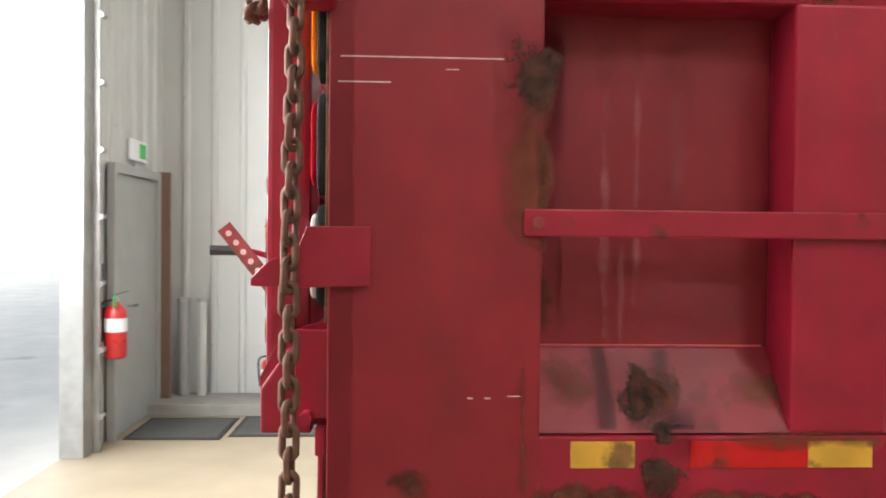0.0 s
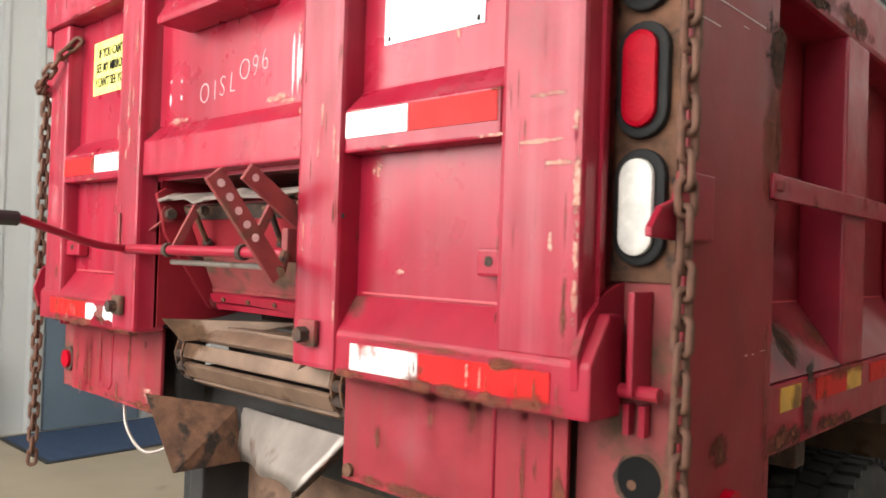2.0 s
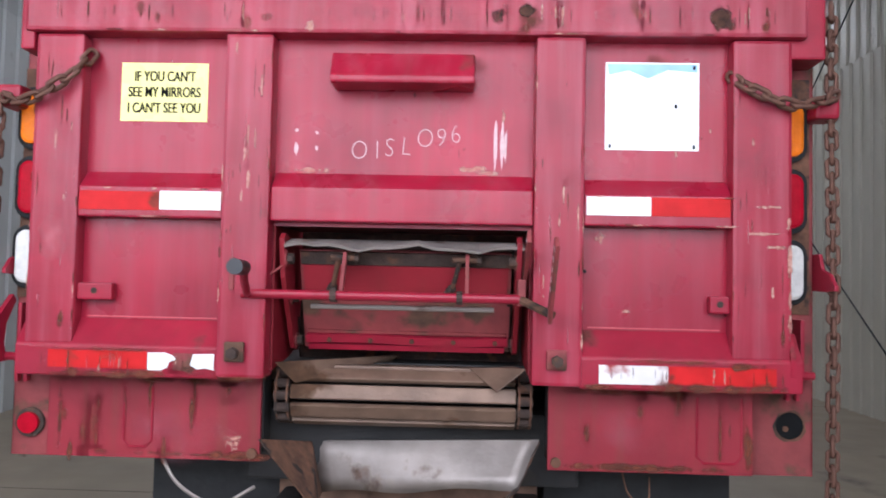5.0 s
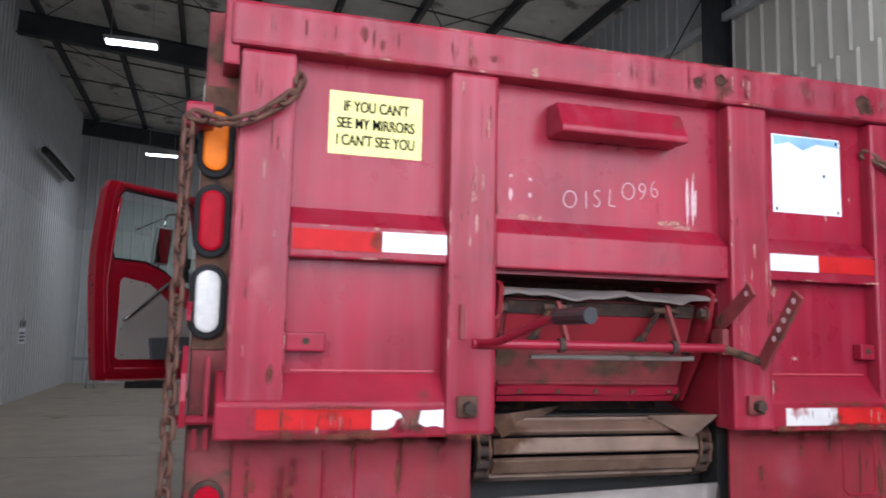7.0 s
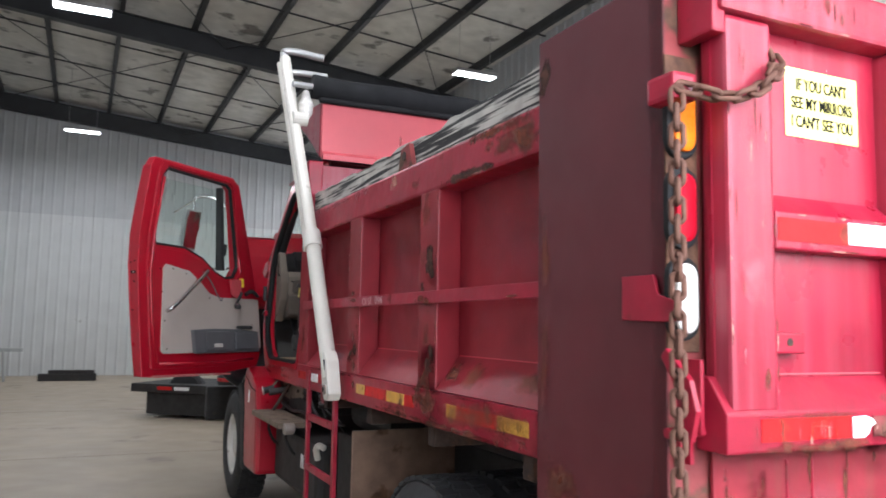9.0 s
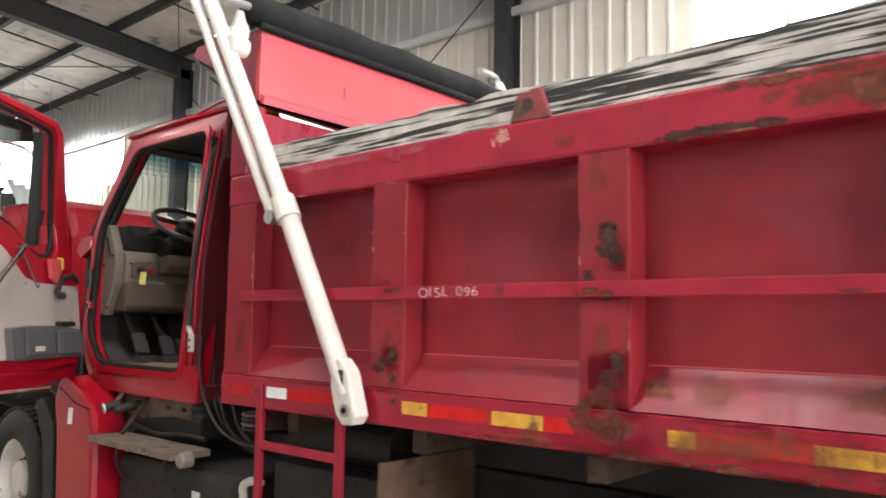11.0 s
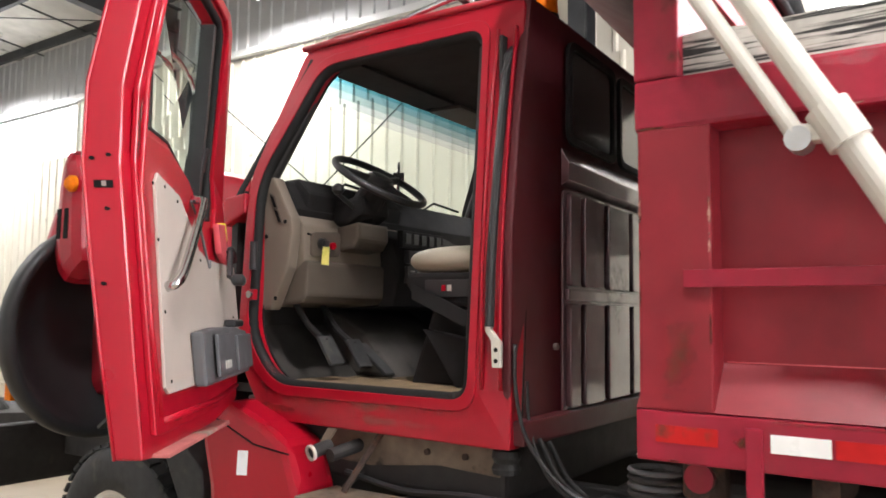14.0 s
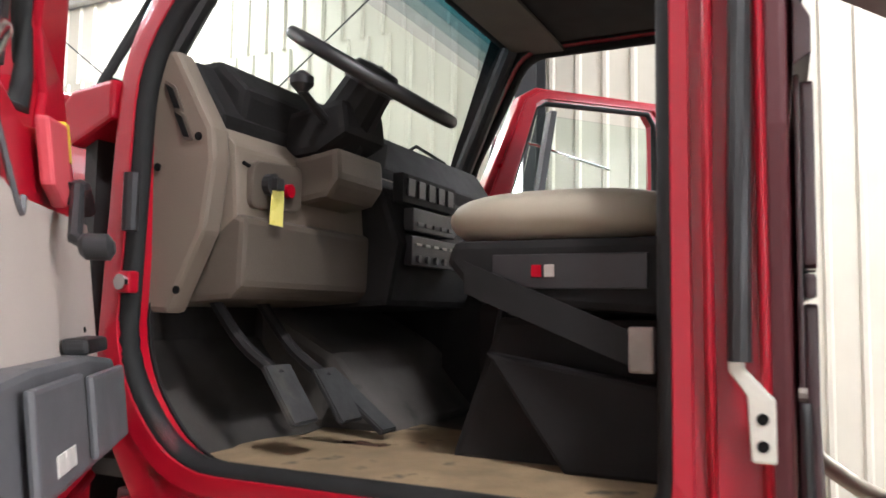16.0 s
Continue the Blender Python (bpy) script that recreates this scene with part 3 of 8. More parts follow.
rod((WX1 - 0.3, 7.3, 0.6), (WX1 - 0.3, 16.0, 6.8), 0.012, 6, brace)
tagged(obj("bracing_rods", brace, STEEL_DARK), "thin dark steel bracing rods and struts", "bracing", kind="structure")


def high_bay(x, y, power):
    z = 6.85
    lamp = thing("ceiling_light", "white rectangular high-bay ceiling light, lit", "ceiling light", (x, y, z), "high-bay lights")
    part("housing", box(-0.46, 0.46, -0.16, 0.16, 0.0, 0.07, 0.01), DULL_METAL, lamp)
    part("diffuser", box(-0.43, 0.43, -0.13, 0.13, -0.012, -0.002), LED, lamp)
    for dx in (-0.35, 0.35):
        part("hanger", rod((dx, 0, 0.07), (dx, 0, roof_z(x) + 0.3 - z), 0.006, 6), DULL_METAL, lamp)
    a = area("high_bay_glow", (x, y, z - 0.03), (x, y, 0), 0.86, 0.26, power, (1.0, 0.97, 0.93))
    return lamp


for y in (3.0, 12.4, 21.6):
    for x in (-2.9, 4.4):
        high_bay(x, y, 90 if x > 0 and y < 5 else 190)

# ---- the dump truck: body ----
truck = thing("dump_truck", "worn red dump truck with a spreader tailgate and open cab door", "truck")
XL, XR = -1.275, 1.195
PL, PR = -1.325, 1.197


def tp(name, bm, mat, parent=None, label="", smooth=False):
    return part(name, bm, mat, parent or truck, label, smooth)


# tailgate: sheet, rails, posts and ribs
gate = tp("tailgate", prism([(-1.235, 1.45), (-0.487, 1.45), (-0.487, 1.90), (0.312, 1.90), (0.312, 1.45), (1.085, 1.45), (1.085, 2.55), (-1.235, 2.55)], "y", 0.052, 0.062), BODY_RED, label="worn red steel tailgate with stickers and reflectors")
tp("top_rail", box(-1.262, 1.118, -0.02, 0.075, 2.485, 2.612, 0.012), GATE_RED, gate)
tp("post", box(-1.232, -1.082, 0.0, 0.09, 1.52, 2.484, 0.012), GATE_RED, gate)
tp("post", box(0.902, 1.078, 0.0, 0.09, 1.52, 2.484, 0.012), GATE_RED, gate)
tp("rib", box(-0.635, -0.487, -0.012, 0.09, 1.435, 2.484, 0.012), GATE_RED, gate)
tp("rib", box(0.312, 0.462, -0.012, 0.09, 1.435, 2.484, 0.012), GATE_RED, gate)


def cross_rail(x0, x1, z0, z1, top, name="cross_rail"):
    """A folded rail: a flat face and a slope that runs up and back to the sheet."""
    return tp(name, prism([(0.0, z0), (0.0, z1), (0.054, top), (0.09, top), (0.09, z0)], "x", x0, x1, 0.006), BODY_RED, gate)


for x0, x1 in ((-1.081, -0.636), (0.463, 0.901)):
    cross_rail(x0, x1, 1.915, 2.008, 2.062)
cross_rail(-0.486, 0.311, 1.912, 2.015, 2.068)
for x0, x1 in ((-1.255, -0.63), (0.455, 1.108)):
    tp("bottom_rail", prism([(-0.004, 1.43), (-0.004, 1.522), (0.054, 1.605), (0.098, 1.605), (0.098, 1.43)], "x", x0, x1, 0.006), RAIL_RED, gate)
# folded seams at the gate's inner edges
for x0, x1 in ((-1.06, -0.655), (0.485, 0.88)):
    tp("weld_seam", box(x0, x1, 0.0475, 0.052, 1.607, 1.611), PINK_RED, gate)
tp("plate_box", prism([(-0.062, 2.325), (-0.062, 2.345), (-0.02, 2.425), (0.052, 2.43), (0.052, 2.325)], "x", -0.305, 0.128, 0.008), BODY_RED, gate, "dented red box welded to the tailgate")
for x0, x1 in ((-1.081, -0.972), (0.842, 0.901)):
    lift = tp("lift_bracket", box(x0, x1, 0.015, 0.05, 1.66, 1.712, 0.006), RAIL_RED, gate)
    tp("bracket_eye", rod(((x0 + x1) / 2, 0.0135, 1.688), ((x0 + x1) / 2, 0.0165, 1.688), 0.010, 12), RUST_DARK, lift)
for x in (-0.575, 0.385):
    tp("hinge_block", box(x - 0.03, x + 0.03, -0.03, -0.014, 1.485, 1.545, 0.006), RUSTY_RED, gate)
    tp("bolt", rod((x, -0.055, 1.512), (x, -0.02, 1.512), 0.018, 6), RUST_DARK, gate)
tp("bolt_hole", rod((0.466, -0.0005, 1.778), (0.466, 0.0, 1.778), 0.006, 10), INK, gate)


def tape(x0, x1, z0, z1, mat, name="reflector_tape", y=-0.0065):
    return tp(name, box(x0, x1, y, y + 0.002, z0, z1), mat, gate)


tape(-1.075, -0.828, 1.937, 1.994, RED_TAPE, y=-0.0025), tape(-0.826, -0.638, 1.94, 1.997, WHITE_TAPE, y=-0.0025)
tape(0.47, 0.661, 1.947, 2.003, WHITE_TAPE, y=-0.0025), tape(0.663, 0.895, 1.947, 2.003, RED_TAPE, y=-0.0025)
tape(-1.15, -0.845, 1.455, 1.508, RED_TAPE), tape(-0.765, -0.70, 1.453, 1.505, RUSTY_RED)
for torn in ([(-0.842, 1.453), (-0.842, 1.505), (-0.79, 1.507), (-0.765, 1.498), (-0.756, 1.486), (-0.775, 1.478), (-0.782, 1.462), (-0.80, 1.452)], [(-0.712, 1.470), (-0.704, 1.503), (-0.64, 1.506), (-0.64, 1.456), (-0.665, 1.462), (-0.69, 1.458)]):
    tp("reflector_tape", prism(torn, "y", -0.0080, -0.0068), WHITE_TAPE, gate, "torn white reflective tape")
tape(0.512, 0.715, 1.447, 1.503, WORN_TAPE), tape(0.718, 1.03, 1.45, 1.503, RED_TAPE)

# stickers and writing on the gate
st = tp("sticker", box(-0.982, -0.707, 0.0495, 0.0505, 2.221, 2.406), YELLOW_STICKER, gate, "yellow sticker with black lettering")
for k, line in enumerate(("IF YOU CAN'T", "SEE MY MIRRORS", "I CAN'T SEE YOU")):
    for i in (-1, 0, 1):
        lettering(line, 0.045, pose(-0.8445 + 0.0008 * i, 0.0489 + 0.0001 * i, 2.362 - 0.050 * k, 90) @ Matrix.Diagonal((0.68, 1, 1, 1)), INK, st, weight=0.0003)
ws = tp("sticker", box(0.53, 0.815, 0.0495, 0.0505, 2.153, 2.425), WHITE_STICKER, gate, "faded white sticker with a pale blue top")
tp("print_band", prism([(0.535, 2.42), (0.81, 2.42), (0.81, 2.395), (0.72, 2.402), (0.66, 2.375), (0.60, 2.40), (0.54, 2.385)], "y", 0.0488, 0.0493), BLUE_FADE, ws)
for x, z in ((0.545, 2.165), (0.80, 2.165), (0.80, 2.41), (0.745, 2.29)):
    tp("screw", box(x - 0.004, x + 0.004, 0.0485, 0.0493, z - 0.006, z + 0.006), INK, ws)
for ch, x, z, tilt in (("O", -0.226, 2.138, -6), ("I", -0.170, 2.140, 0), ("S", -0.132, 2.147, -4), ("L", -0.080, 2.152, -4), ("O", -0.022, 2.178, -8), ("9", 0.028, 2.180, -4), ("6", 0.072, 2.192, 6)):
    lettering(ch, 0.085, pose(x, 0.0505, z, 90, 0, 0) @ pose(0, 0, 0, 0, 0, tilt) @ Matrix.Diagonal((0.8, 1, 1, 1)), CHALK, gate, "marker_writing", weight=-0.0022)
rnd = random.Random(4)
for x, z0, z1 in ((-0.423, 2.125, 2.16), (-0.423, 2.195, 2.205), (-0.36, 2.13, 2.155), (-0.36, 2.19, 2.2), (0.197, 2.08, 2.215), (0.216, 2.09, 2.235), (0.226, 2.11, 2.20)):
    tp("scratch", prism(blob(x, (z0 + z1) / 2, 0.005, (z1 - z0) / 2, int(z0 * 900 + x * 77), 12, 0.5), "y", 0.0505, 0.0515), CHALK, gate)
for x, z, rx, rz in ((-0.565, 2.13, 0.007, 0.06), (-0.552, 2.04, 0.006, 0.05), (-0.535, 2.16, 0.005, 0.04), (-0.572, 1.98, 0.005, 0.03), (0.40, 2.0, 0.006, 0.07), (0.388, 1.93, 0.005, 0.05), (-0.60, 2.44, 0.008, 0.03)):
    stain("y", -0.0125, x, z, rx, rz, "chip", gate, "chipped_paint")
for x, z, rx, rz in ((1.070, 1.83, 0.012, 0.08), (1.071, 1.70, 0.009, 0.09), (1.066, 1.93, 0.014, 0.03), (1.03, 1.86, 0.05, 0.009), (1.071, 1.62, 0.008, 0.05), (1.01, 1.98, 0.06, 0.006), (1.0, 1.90, 0.07, 0.006)):
    stain("y", -0.0005, x, z, rx, rz, "chip", gate, "chipped_paint")
for x, z, rx, rz in ((0.195, 2.545, 0.045, 0.045), (0.285, 2.56, 0.035, 0.03), (0.86, 2.545, 0.06, 0.06)):
    stain("y", -0.0205, x, z, rx, rz, "dark", gate)
# reflection painted along the top rail
for x, z, rx, rz in ((-0.9, 2.55, 0.35, 0.07), (-0.2, 2.55, 0.4, 0.07), (0.6, 2.56, 0.4, 0.07)):
    stain("y", -0.0205, x, z, rx, rz, "sheen", gate, "paint_bloom")
for x, z, rx, rz, kind in ((-1.11, 1.437, 0.09, 0.02, "rust"), (-0.71, 1.445, 0.09, 0.025, "rust"), (1.0, 1.445, 0.08, 0.025, "rust"), (0.93, 1.506, 0.09, 0.016, "rust"), (-0.955, 1.49, 0.05, 0.05, "wash"), (-0.55, 1.44, 0.1, 0.03, "wash"), (0.52, 1.437, 0.07, 0.015, "rust"), (0.8, 1.44, 0.28, 0.022, "rust"), (-0.95, 1.44, 0.3, 0.022, "rust"), (0.75, 1.515, 0.28, 0.012, "wash"), (-0.95, 1.512, 0.28, 0.014, "wash"), (-0.72, 1.455, 0.07, 0.03, "dark")):
    stain("y", -0.009, x, z, rx, rz, kind, gate)
drip = random.Random(31)
for x0, x1, z0, z1, y, count in ((-0.63, -0.49, 1.50, 2.45, -0.0125, 26), (0.315, 0.46, 1.50, 2.45, -0.0125, 18), (-1.22, -1.09, 1.58, 2.45, -0.0005, 16), (0.91, 1.07, 1.58, 2.45, -0.0005, 16), (-1.2, 1.05, 2.50, 2.595, -0.0205, 60), (-1.2, -0.64, 1.44, 1.51, -0.009, 16), (0.47, 1.05, 1.44, 1.51, -0.009, 14)):
    for k in range(count):
        high = min(drip.uniform(0.015, 0.09), (z1 - z0) * 0.45)
        stain("y", y - 0.0002 * (k % 4), drip.uniform(x0, x1), drip.uniform(z0 + high, z1 - high), drip.uniform(0.002, 0.006), high, drip.choice(("rust", "wash", "wash", "pale", "pale", "chip")), gate, "paint_streak")
for x, z, rx, rz, kind in ((0.52, 1.88, 0.03, 0.025, "chip"), (-0.38, 2.075, 0.10, 0.012, "chip"), (0.13, 2.085, 0.09, 0.014, "chip"), (0.18, 2.075, 0.08, 0.012, "chip"), (0.60, 1.66, 0.02, 0.012, "chip")):
    stain("y", 0.0515, x, z, rx, rz, kind, gate, "paint_bloom")
for x, z, rx, rz, kind in ((-1.16, 2.2, 0.06, 0.25, "sheen"), (0.99, 2.2, 0.07, 0.25, "sheen"), (-1.12, 1.60, 0.02, 0.05, "rust"), (1.05, 1.62, 0.012, 0.09, "rust"), (-1.15, 1.85, 0.07, 0.1, "pale")):
    stain("y", -0.0005, x, z, rx, rz, kind, gate, "paint_bloom")
for x, z, rx, rz, kind in ((-0.80, 1.25, 0.3, 0.12, "sheen"), (0.60, 1.28, 0.22, 0.12, "sheen"), (-0.74, 1.30, 0.012, 0.11, "rust"), (0.90, 1.28, 0.012, 0.10, "rust"), (-0.86, 1.41, 0.3, 0.025, "wash"), (0.68, 1.41, 0.3, 0.025, "wash"), (-1.16, 1.28, 0.015, 0.13, "rust"), (0.985, 1.25, 0.02, 0.12, "rust"), (-0.7, 1.18, 0.5, 0.02, "rust"), (0.68, 1.18, 0.35, 0.02, "rust"), (-0.60, 1.22, 0.04, 0.04, "chip")):
    stain("y", 0.0995, x, z, rx, rz, kind, truck)
for x, z, rx, rz in ((-0.3, 1.965, 0.12, 0.05), (0.1, 1.965, 0.12, 0.05), (-0.85, 1.93, 0.2, 0.02)):
    stain("y", -0.0005, x, z, rx, rz, "sheen", gate, "paint_bloom")

# paint worn through along the edges of ribs, posts and rails
wear = random.Random(21)
for x, y in ((-1.229, -0.0005), (-1.085, -0.0005), (-0.632, -0.0125), (-0.490, -0.0125), (0.315, -0.0125), (0.459, -0.0125), (0.905, -0.0005)):
    for k in range(7):
        stain("y", y, x, wear.uniform(1.55, 2.45), wear.uniform(0.002, 0.005), wear.uniform(0.010, 0.045), wear.choice(("chip", "rust", "wash")), gate, "worn_edge")
for k in range(16):
    stain("y", -0.0205, wear.uniform(-1.2, 1.05), wear.choice((2.490, 2.606)), wear.uniform(0.02, 0.08), wear.uniform(0.003, 0.007), wear.choice(("chip", "rust")), gate, "worn_edge")
for k in range(10):
    stain("y", -0.0205, wear.uniform(-1.2, 1.05), wear.uniform(2.50, 2.58), wear.uniform(0.008, 0.03), wear.uniform(0.02, 0.05), wear.choice(("wash", "chip", "wash")), gate, "worn_edge")
for k in range(12):
    stain("y", -0.0025, wear.choice((wear.uniform(-1.07, -0.65), wear.uniform(0.48, 0.89))), wear.choice((1.919, 2.004)), wear.uniform(0.01, 0.05), wear.uniform(0.003, 0.006), wear.choice(("chip", "rust")), gate, "worn_edge")
for k in range(12):
    stain("y", 0.0510, wear.choice((wear.uniform(-1.05, -0.66), wear.uniform(-0.45, 0.28), wear.uniform(0.5, 0.88))), wear.uniform(2.08, 2.45), wear.uniform(0.004, 0.012), wear.uniform(0.004, 0.05), wear.choice(("chip", "wash")), gate, "worn_edge")
for k in range(16):
    stain("y", 0.0990, wear.choice((wear.uniform(-1.18, -0.54), wear.uniform(0.40, 0.98))), wear.uniform(1.18, 1.42), wear.uniform(0.006, 0.03), wear.uniform(0.03, 0.10), wear.choice(("wash", "rust", "wash")), truck, "worn_edge")

# the small spreader door in the gate: hood strip, plate, rods and levers
SX0, SX1 = -0.43, 0.268
sp = tp("spreader_door", sheet([(-0.415, 0.235, 1.515), (0.255, 0.235, 1.515), (0.255, 0.105, 1.83), (-0.415, 0.105, 1.83)], 0.012), RUSTY_RED, label="rusty sliding spreader door with lever linkage")
tp("recess_plate", box(SX0 - 0.05, SX1 + 0.04, 0.44, 0.45, 1.44, 1.93), RUST_DARK, sp)
for x in (SX0 - 0.056, SX1 + 0.044):
    tp("recess_side", prism([(0.06, 1.455), (0.06, 1.93), (0.40, 1.93), (0.40, 1.50), (0.28, 1.475)], "x", x - 0.005, x + 0.005), SIDE_RED, sp)
tp("recess_top", box(SX0 - 0.05, SX1 + 0.04, 0.06, 0.40, 1.905, 1.915), RUSTY_RED, sp)
# rain strip: a wavy, bent lip of bare metal over the door
lip = bmesh.new()
rows = []
for k in range(17):
    x = -0.447 + 0.737 * k / 16
    dip = 0.008 * math.sin(k * 0.9) + 0.005 * math.sin(k * 2.3)
    rows.append([(x, 0.125, 1.866), (x, 0.055 + dip * 0.5, 1.852 + dip), (x, 0.030 + dip, 1.842 + dip), (x, 0.034 + dip, 1.834 + dip), (x, 0.12, 1.852)])
grid = [[lip.verts.new(p) for p in r] for r in rows]
for a, b in zip(grid, grid[1:]):
    for k in range(5):
        lip.faces.new((a[k], b[k], b[(k + 1) % 5], a[(k + 1) % 5]))
lip.faces.new(grid[0]), lip.faces.new(grid[-1][::-1])
tp("hood_strip", lip, BARE, sp, "bent bare-metal rain strip")


def on_door(x, k, out=0.0):
    """A point of the leaning spreader door: k runs from its foot to its head, out is proud of it."""
    return Vector((x, 0.235 - 0.130 * k - out * 0.924, 1.515 + 0.315 * k - out * 0.381))


def door_bar(name, x0, x1, k0, k1, out, mat, bow=0.0):
    """A flat bar lying across the leaning door; bow bends it like a dented strip."""
    bar, ring = bmesh.new(), []
    for i in range(9):
        u, b = i / 8, bow * math.sin(i * 0.85)
        x = x0 + (x1 - x0) * u
        ring.append([bar.verts.new(on_door(x, k + b, o)) for k, o in ((k0, 0.001), (k0, out), (k1, out), (k1, 0.001))])
    for a, b in zip(ring, ring[1:]):
        for i in range(4):
            bar.faces.new((a[i], b[i], b[(i + 1) % 4], a[(i + 1) % 4]))
    bar.faces.new(ring[0]), bar.faces.new(ring[-1][::-1])
    return tp(name, bar, mat, sp)


door_bar("door_plate", -0.405, 0.245, 0.56, 0.86, 0.006, SIDE_RED)
# the dark bar paints the shade under the rain strip
door_bar("shade_strip", -0.41, 0.25, 0.87, 0.99, 0.010, RUST_DARK)
door_bar("stiffener", -0.40, 0.24, 0.0, 0.055, 0.016, RAIL_RED)
door_bar("stiffener", -0.405, 0.248, 0.075, 0.155, 0.022, RAIL_RED, 0.012)
door_bar("stiffener", -0.40, 0.245, 0.17, 0.195, 0.012, RUSTY_RED)
for k in range(5):
    x = -0.33 + 0.135 * k
    tp("rivet", rod(on_door(x, 0.115, 0.02), on_door(x, 0.115, 0.028), 0.008, 8), RUST_MAT, sp)
tp("pivot_rod", rod((-0.56, -0.012, 1.690), (0.275, -0.012, 1.690), 0.0145, 12), RAIL_RED, sp)
tp("lower_rod", rod((-0.36, 0.04, 1.655), (0.20, 0.04, 1.655), 0.008, 8), BARE, sp)
for x in (-0.262, 0.116):
    tp("link_arm", prism([(-0.018, 1.695), (0.006, 1.690), (0.070, 1.812), (0.050, 1.824)], "x", x - 0.005, x + 0.006), RUSTY_RED, sp)
    tp("link_arm", rod((x - 0.02, 0.06, 1.81), (x - 0.045, 0.12, 1.72), 0.008, 8), RUST_MAT, sp)
    tp("link_arm", rod((x - 0.045, 0.12, 1.72), (x - 0.06, 0.14, 1.70), 0.014, 8), RUST_DARK, sp)
    tp("pin", rod((x - 0.045, 0.062, 1.805), (x + 0.03, 0.062, 1.805), 0.009, 8), RUST_MAT, sp)
    tp("pin_nut", rod((x + 0.03, 0.062, 1.805), (x + 0.042, 0.062, 1.805), 0.015, 6), RUST_DARK, sp)
    tp("rod_clamp", rod((x - 0.03, -0.012, 1.690), (x - 0.012, -0.012, 1.690), 0.021, 12), RUST_DARK, sp)
for x, o in ((-0.455, 1), (0.275, -1)):
    tp("side_guide", prism([(0.03, 1.86), (0.06, 1.88), (0.16, 1.86), (0.285, 1.53), (0.265, 1.50), (0.22, 1.51), (0.06, 1.74)], "x", x - 0.008, x + 0.008, 0.003), SIDE_RED, sp)
    for y, z in ((0.07, 1.80), (0.16, 1.68), (0.245, 1.535)):
        tp("bolt", rod((x + o * 0.008, y, z), (x + o * 0.030, y, z), 0.017, 6), RUST_DARK, sp)
        tp("washer", rod((x + o * 0.006, y, z), (x + o * 0.012, y, z), 0.026, 14), RUSTY_RED, sp)
tp("stay_wire", rod((-0.545, -0.005, 1.70), (-0.43, 0.07, 1.80), 0.004, 6), RUSTY_RED, sp)
# long crank with a grip, and two drilled lever plates
tp("crank", tube(arc([(-0.545, -0.01, 1.690), (-0.515, -0.12, 1.700), (-0.485, -0.25, 1.735), (-0.455, -0.36, 1.763), (-0.44, -0.46, 1.763)], 4), 0.0115, 8), RAIL_RED, sp, smooth=True)
tp("grip", rod((-0.457, -0.355, 1.762), (-0.437, -0.495, 1.763), 0.020, 12), BLACK_PLASTIC, sp, "black rubber grip")
tp("crank_arm", box(-0.575, -0.555, -0.01, 0.015, 1.50, 1.70, 0.003), RUST_MAT, sp)
tp("crank_arm", box(-0.60, -0.585, -0.02, -0.004, 1.70, 1.80, 0.003), RUSTY_RED, sp)


def drilled_lever(x, y0, z0, y1, z1, w, holes, thick=0.012):
    """A flat lever plate in a plane x = const, with a row of holes."""
    d = Vector((y1 - y0, z1 - z0))
    n = d.normalized()
    s = Vector((-n.y, n.x)) * w / 2
    lever = tp("lever_plate", prism([(y0 + s.x, z0 + s.y), (y1 + s.x, z1 + s.y), (y1 - s.x, z1 - s.y), (y0 - s.x, z0 - s.y)], "x", x, x + thick, 0.002), RUSTY_RED, sp)
    for k in range(holes):
        c = Vector((y1, z1)) - n * (0.025 + 0.035 * k)
        tp("lever_hole", rod((x - 0.0008, c.x, c.y), (x + thick + 0.0008, c.x, c.y), 0.009, 10), CHALK, sp)
    return lever


drilled_lever(0.35, -0.085, 1.637, -0.255, 1.852, 0.045, 5)
drilled_lever(0.285, 0.03, 1.76, -0.135, 1.872, 0.045, 1)
tp("lever_link", rod((0.275, -0.012, 1.690), (0.365, -0.09, 1.648), 0.013, 8), RUST_MAT, sp)
tp("lever_link", box(0.268, 0.292, -0.02, 0.04, 1.67, 1.75, 0.004), RUSTY_RED, sp)

# conveyor end: slats on two chains, and the bent chute under it
conv = tp("conveyor", box(-0.44, 0.285, 0.29, 0.70, 1.33, 1.42), BLACK_FRAME, label="worn bare-steel slat conveyor at the tailgate opening")
for k in range(12):
    if k < 5:
        a = radians(-66 + 39 * k)
        y, z, tip = 0.225 - 0.088 * math.cos(a), 1.362 + 0.088 * math.sin(a), a
    else:
        y, z, tip = 0.225 + 0.062 * (k - 4), 1.450 - 0.004 * (k - 4), math.pi / 2
    one = box(-0.438, 0.278, -0.0235, 0.0235, -0.009, 0.009, 0.005)
    bmesh.ops.transform(one, matrix=pose(0, y, z) @ Matrix.Rotation(math.pi / 2 - tip, 4, "X"), verts=one.verts)
    tp("slat", one, SLAT, conv)
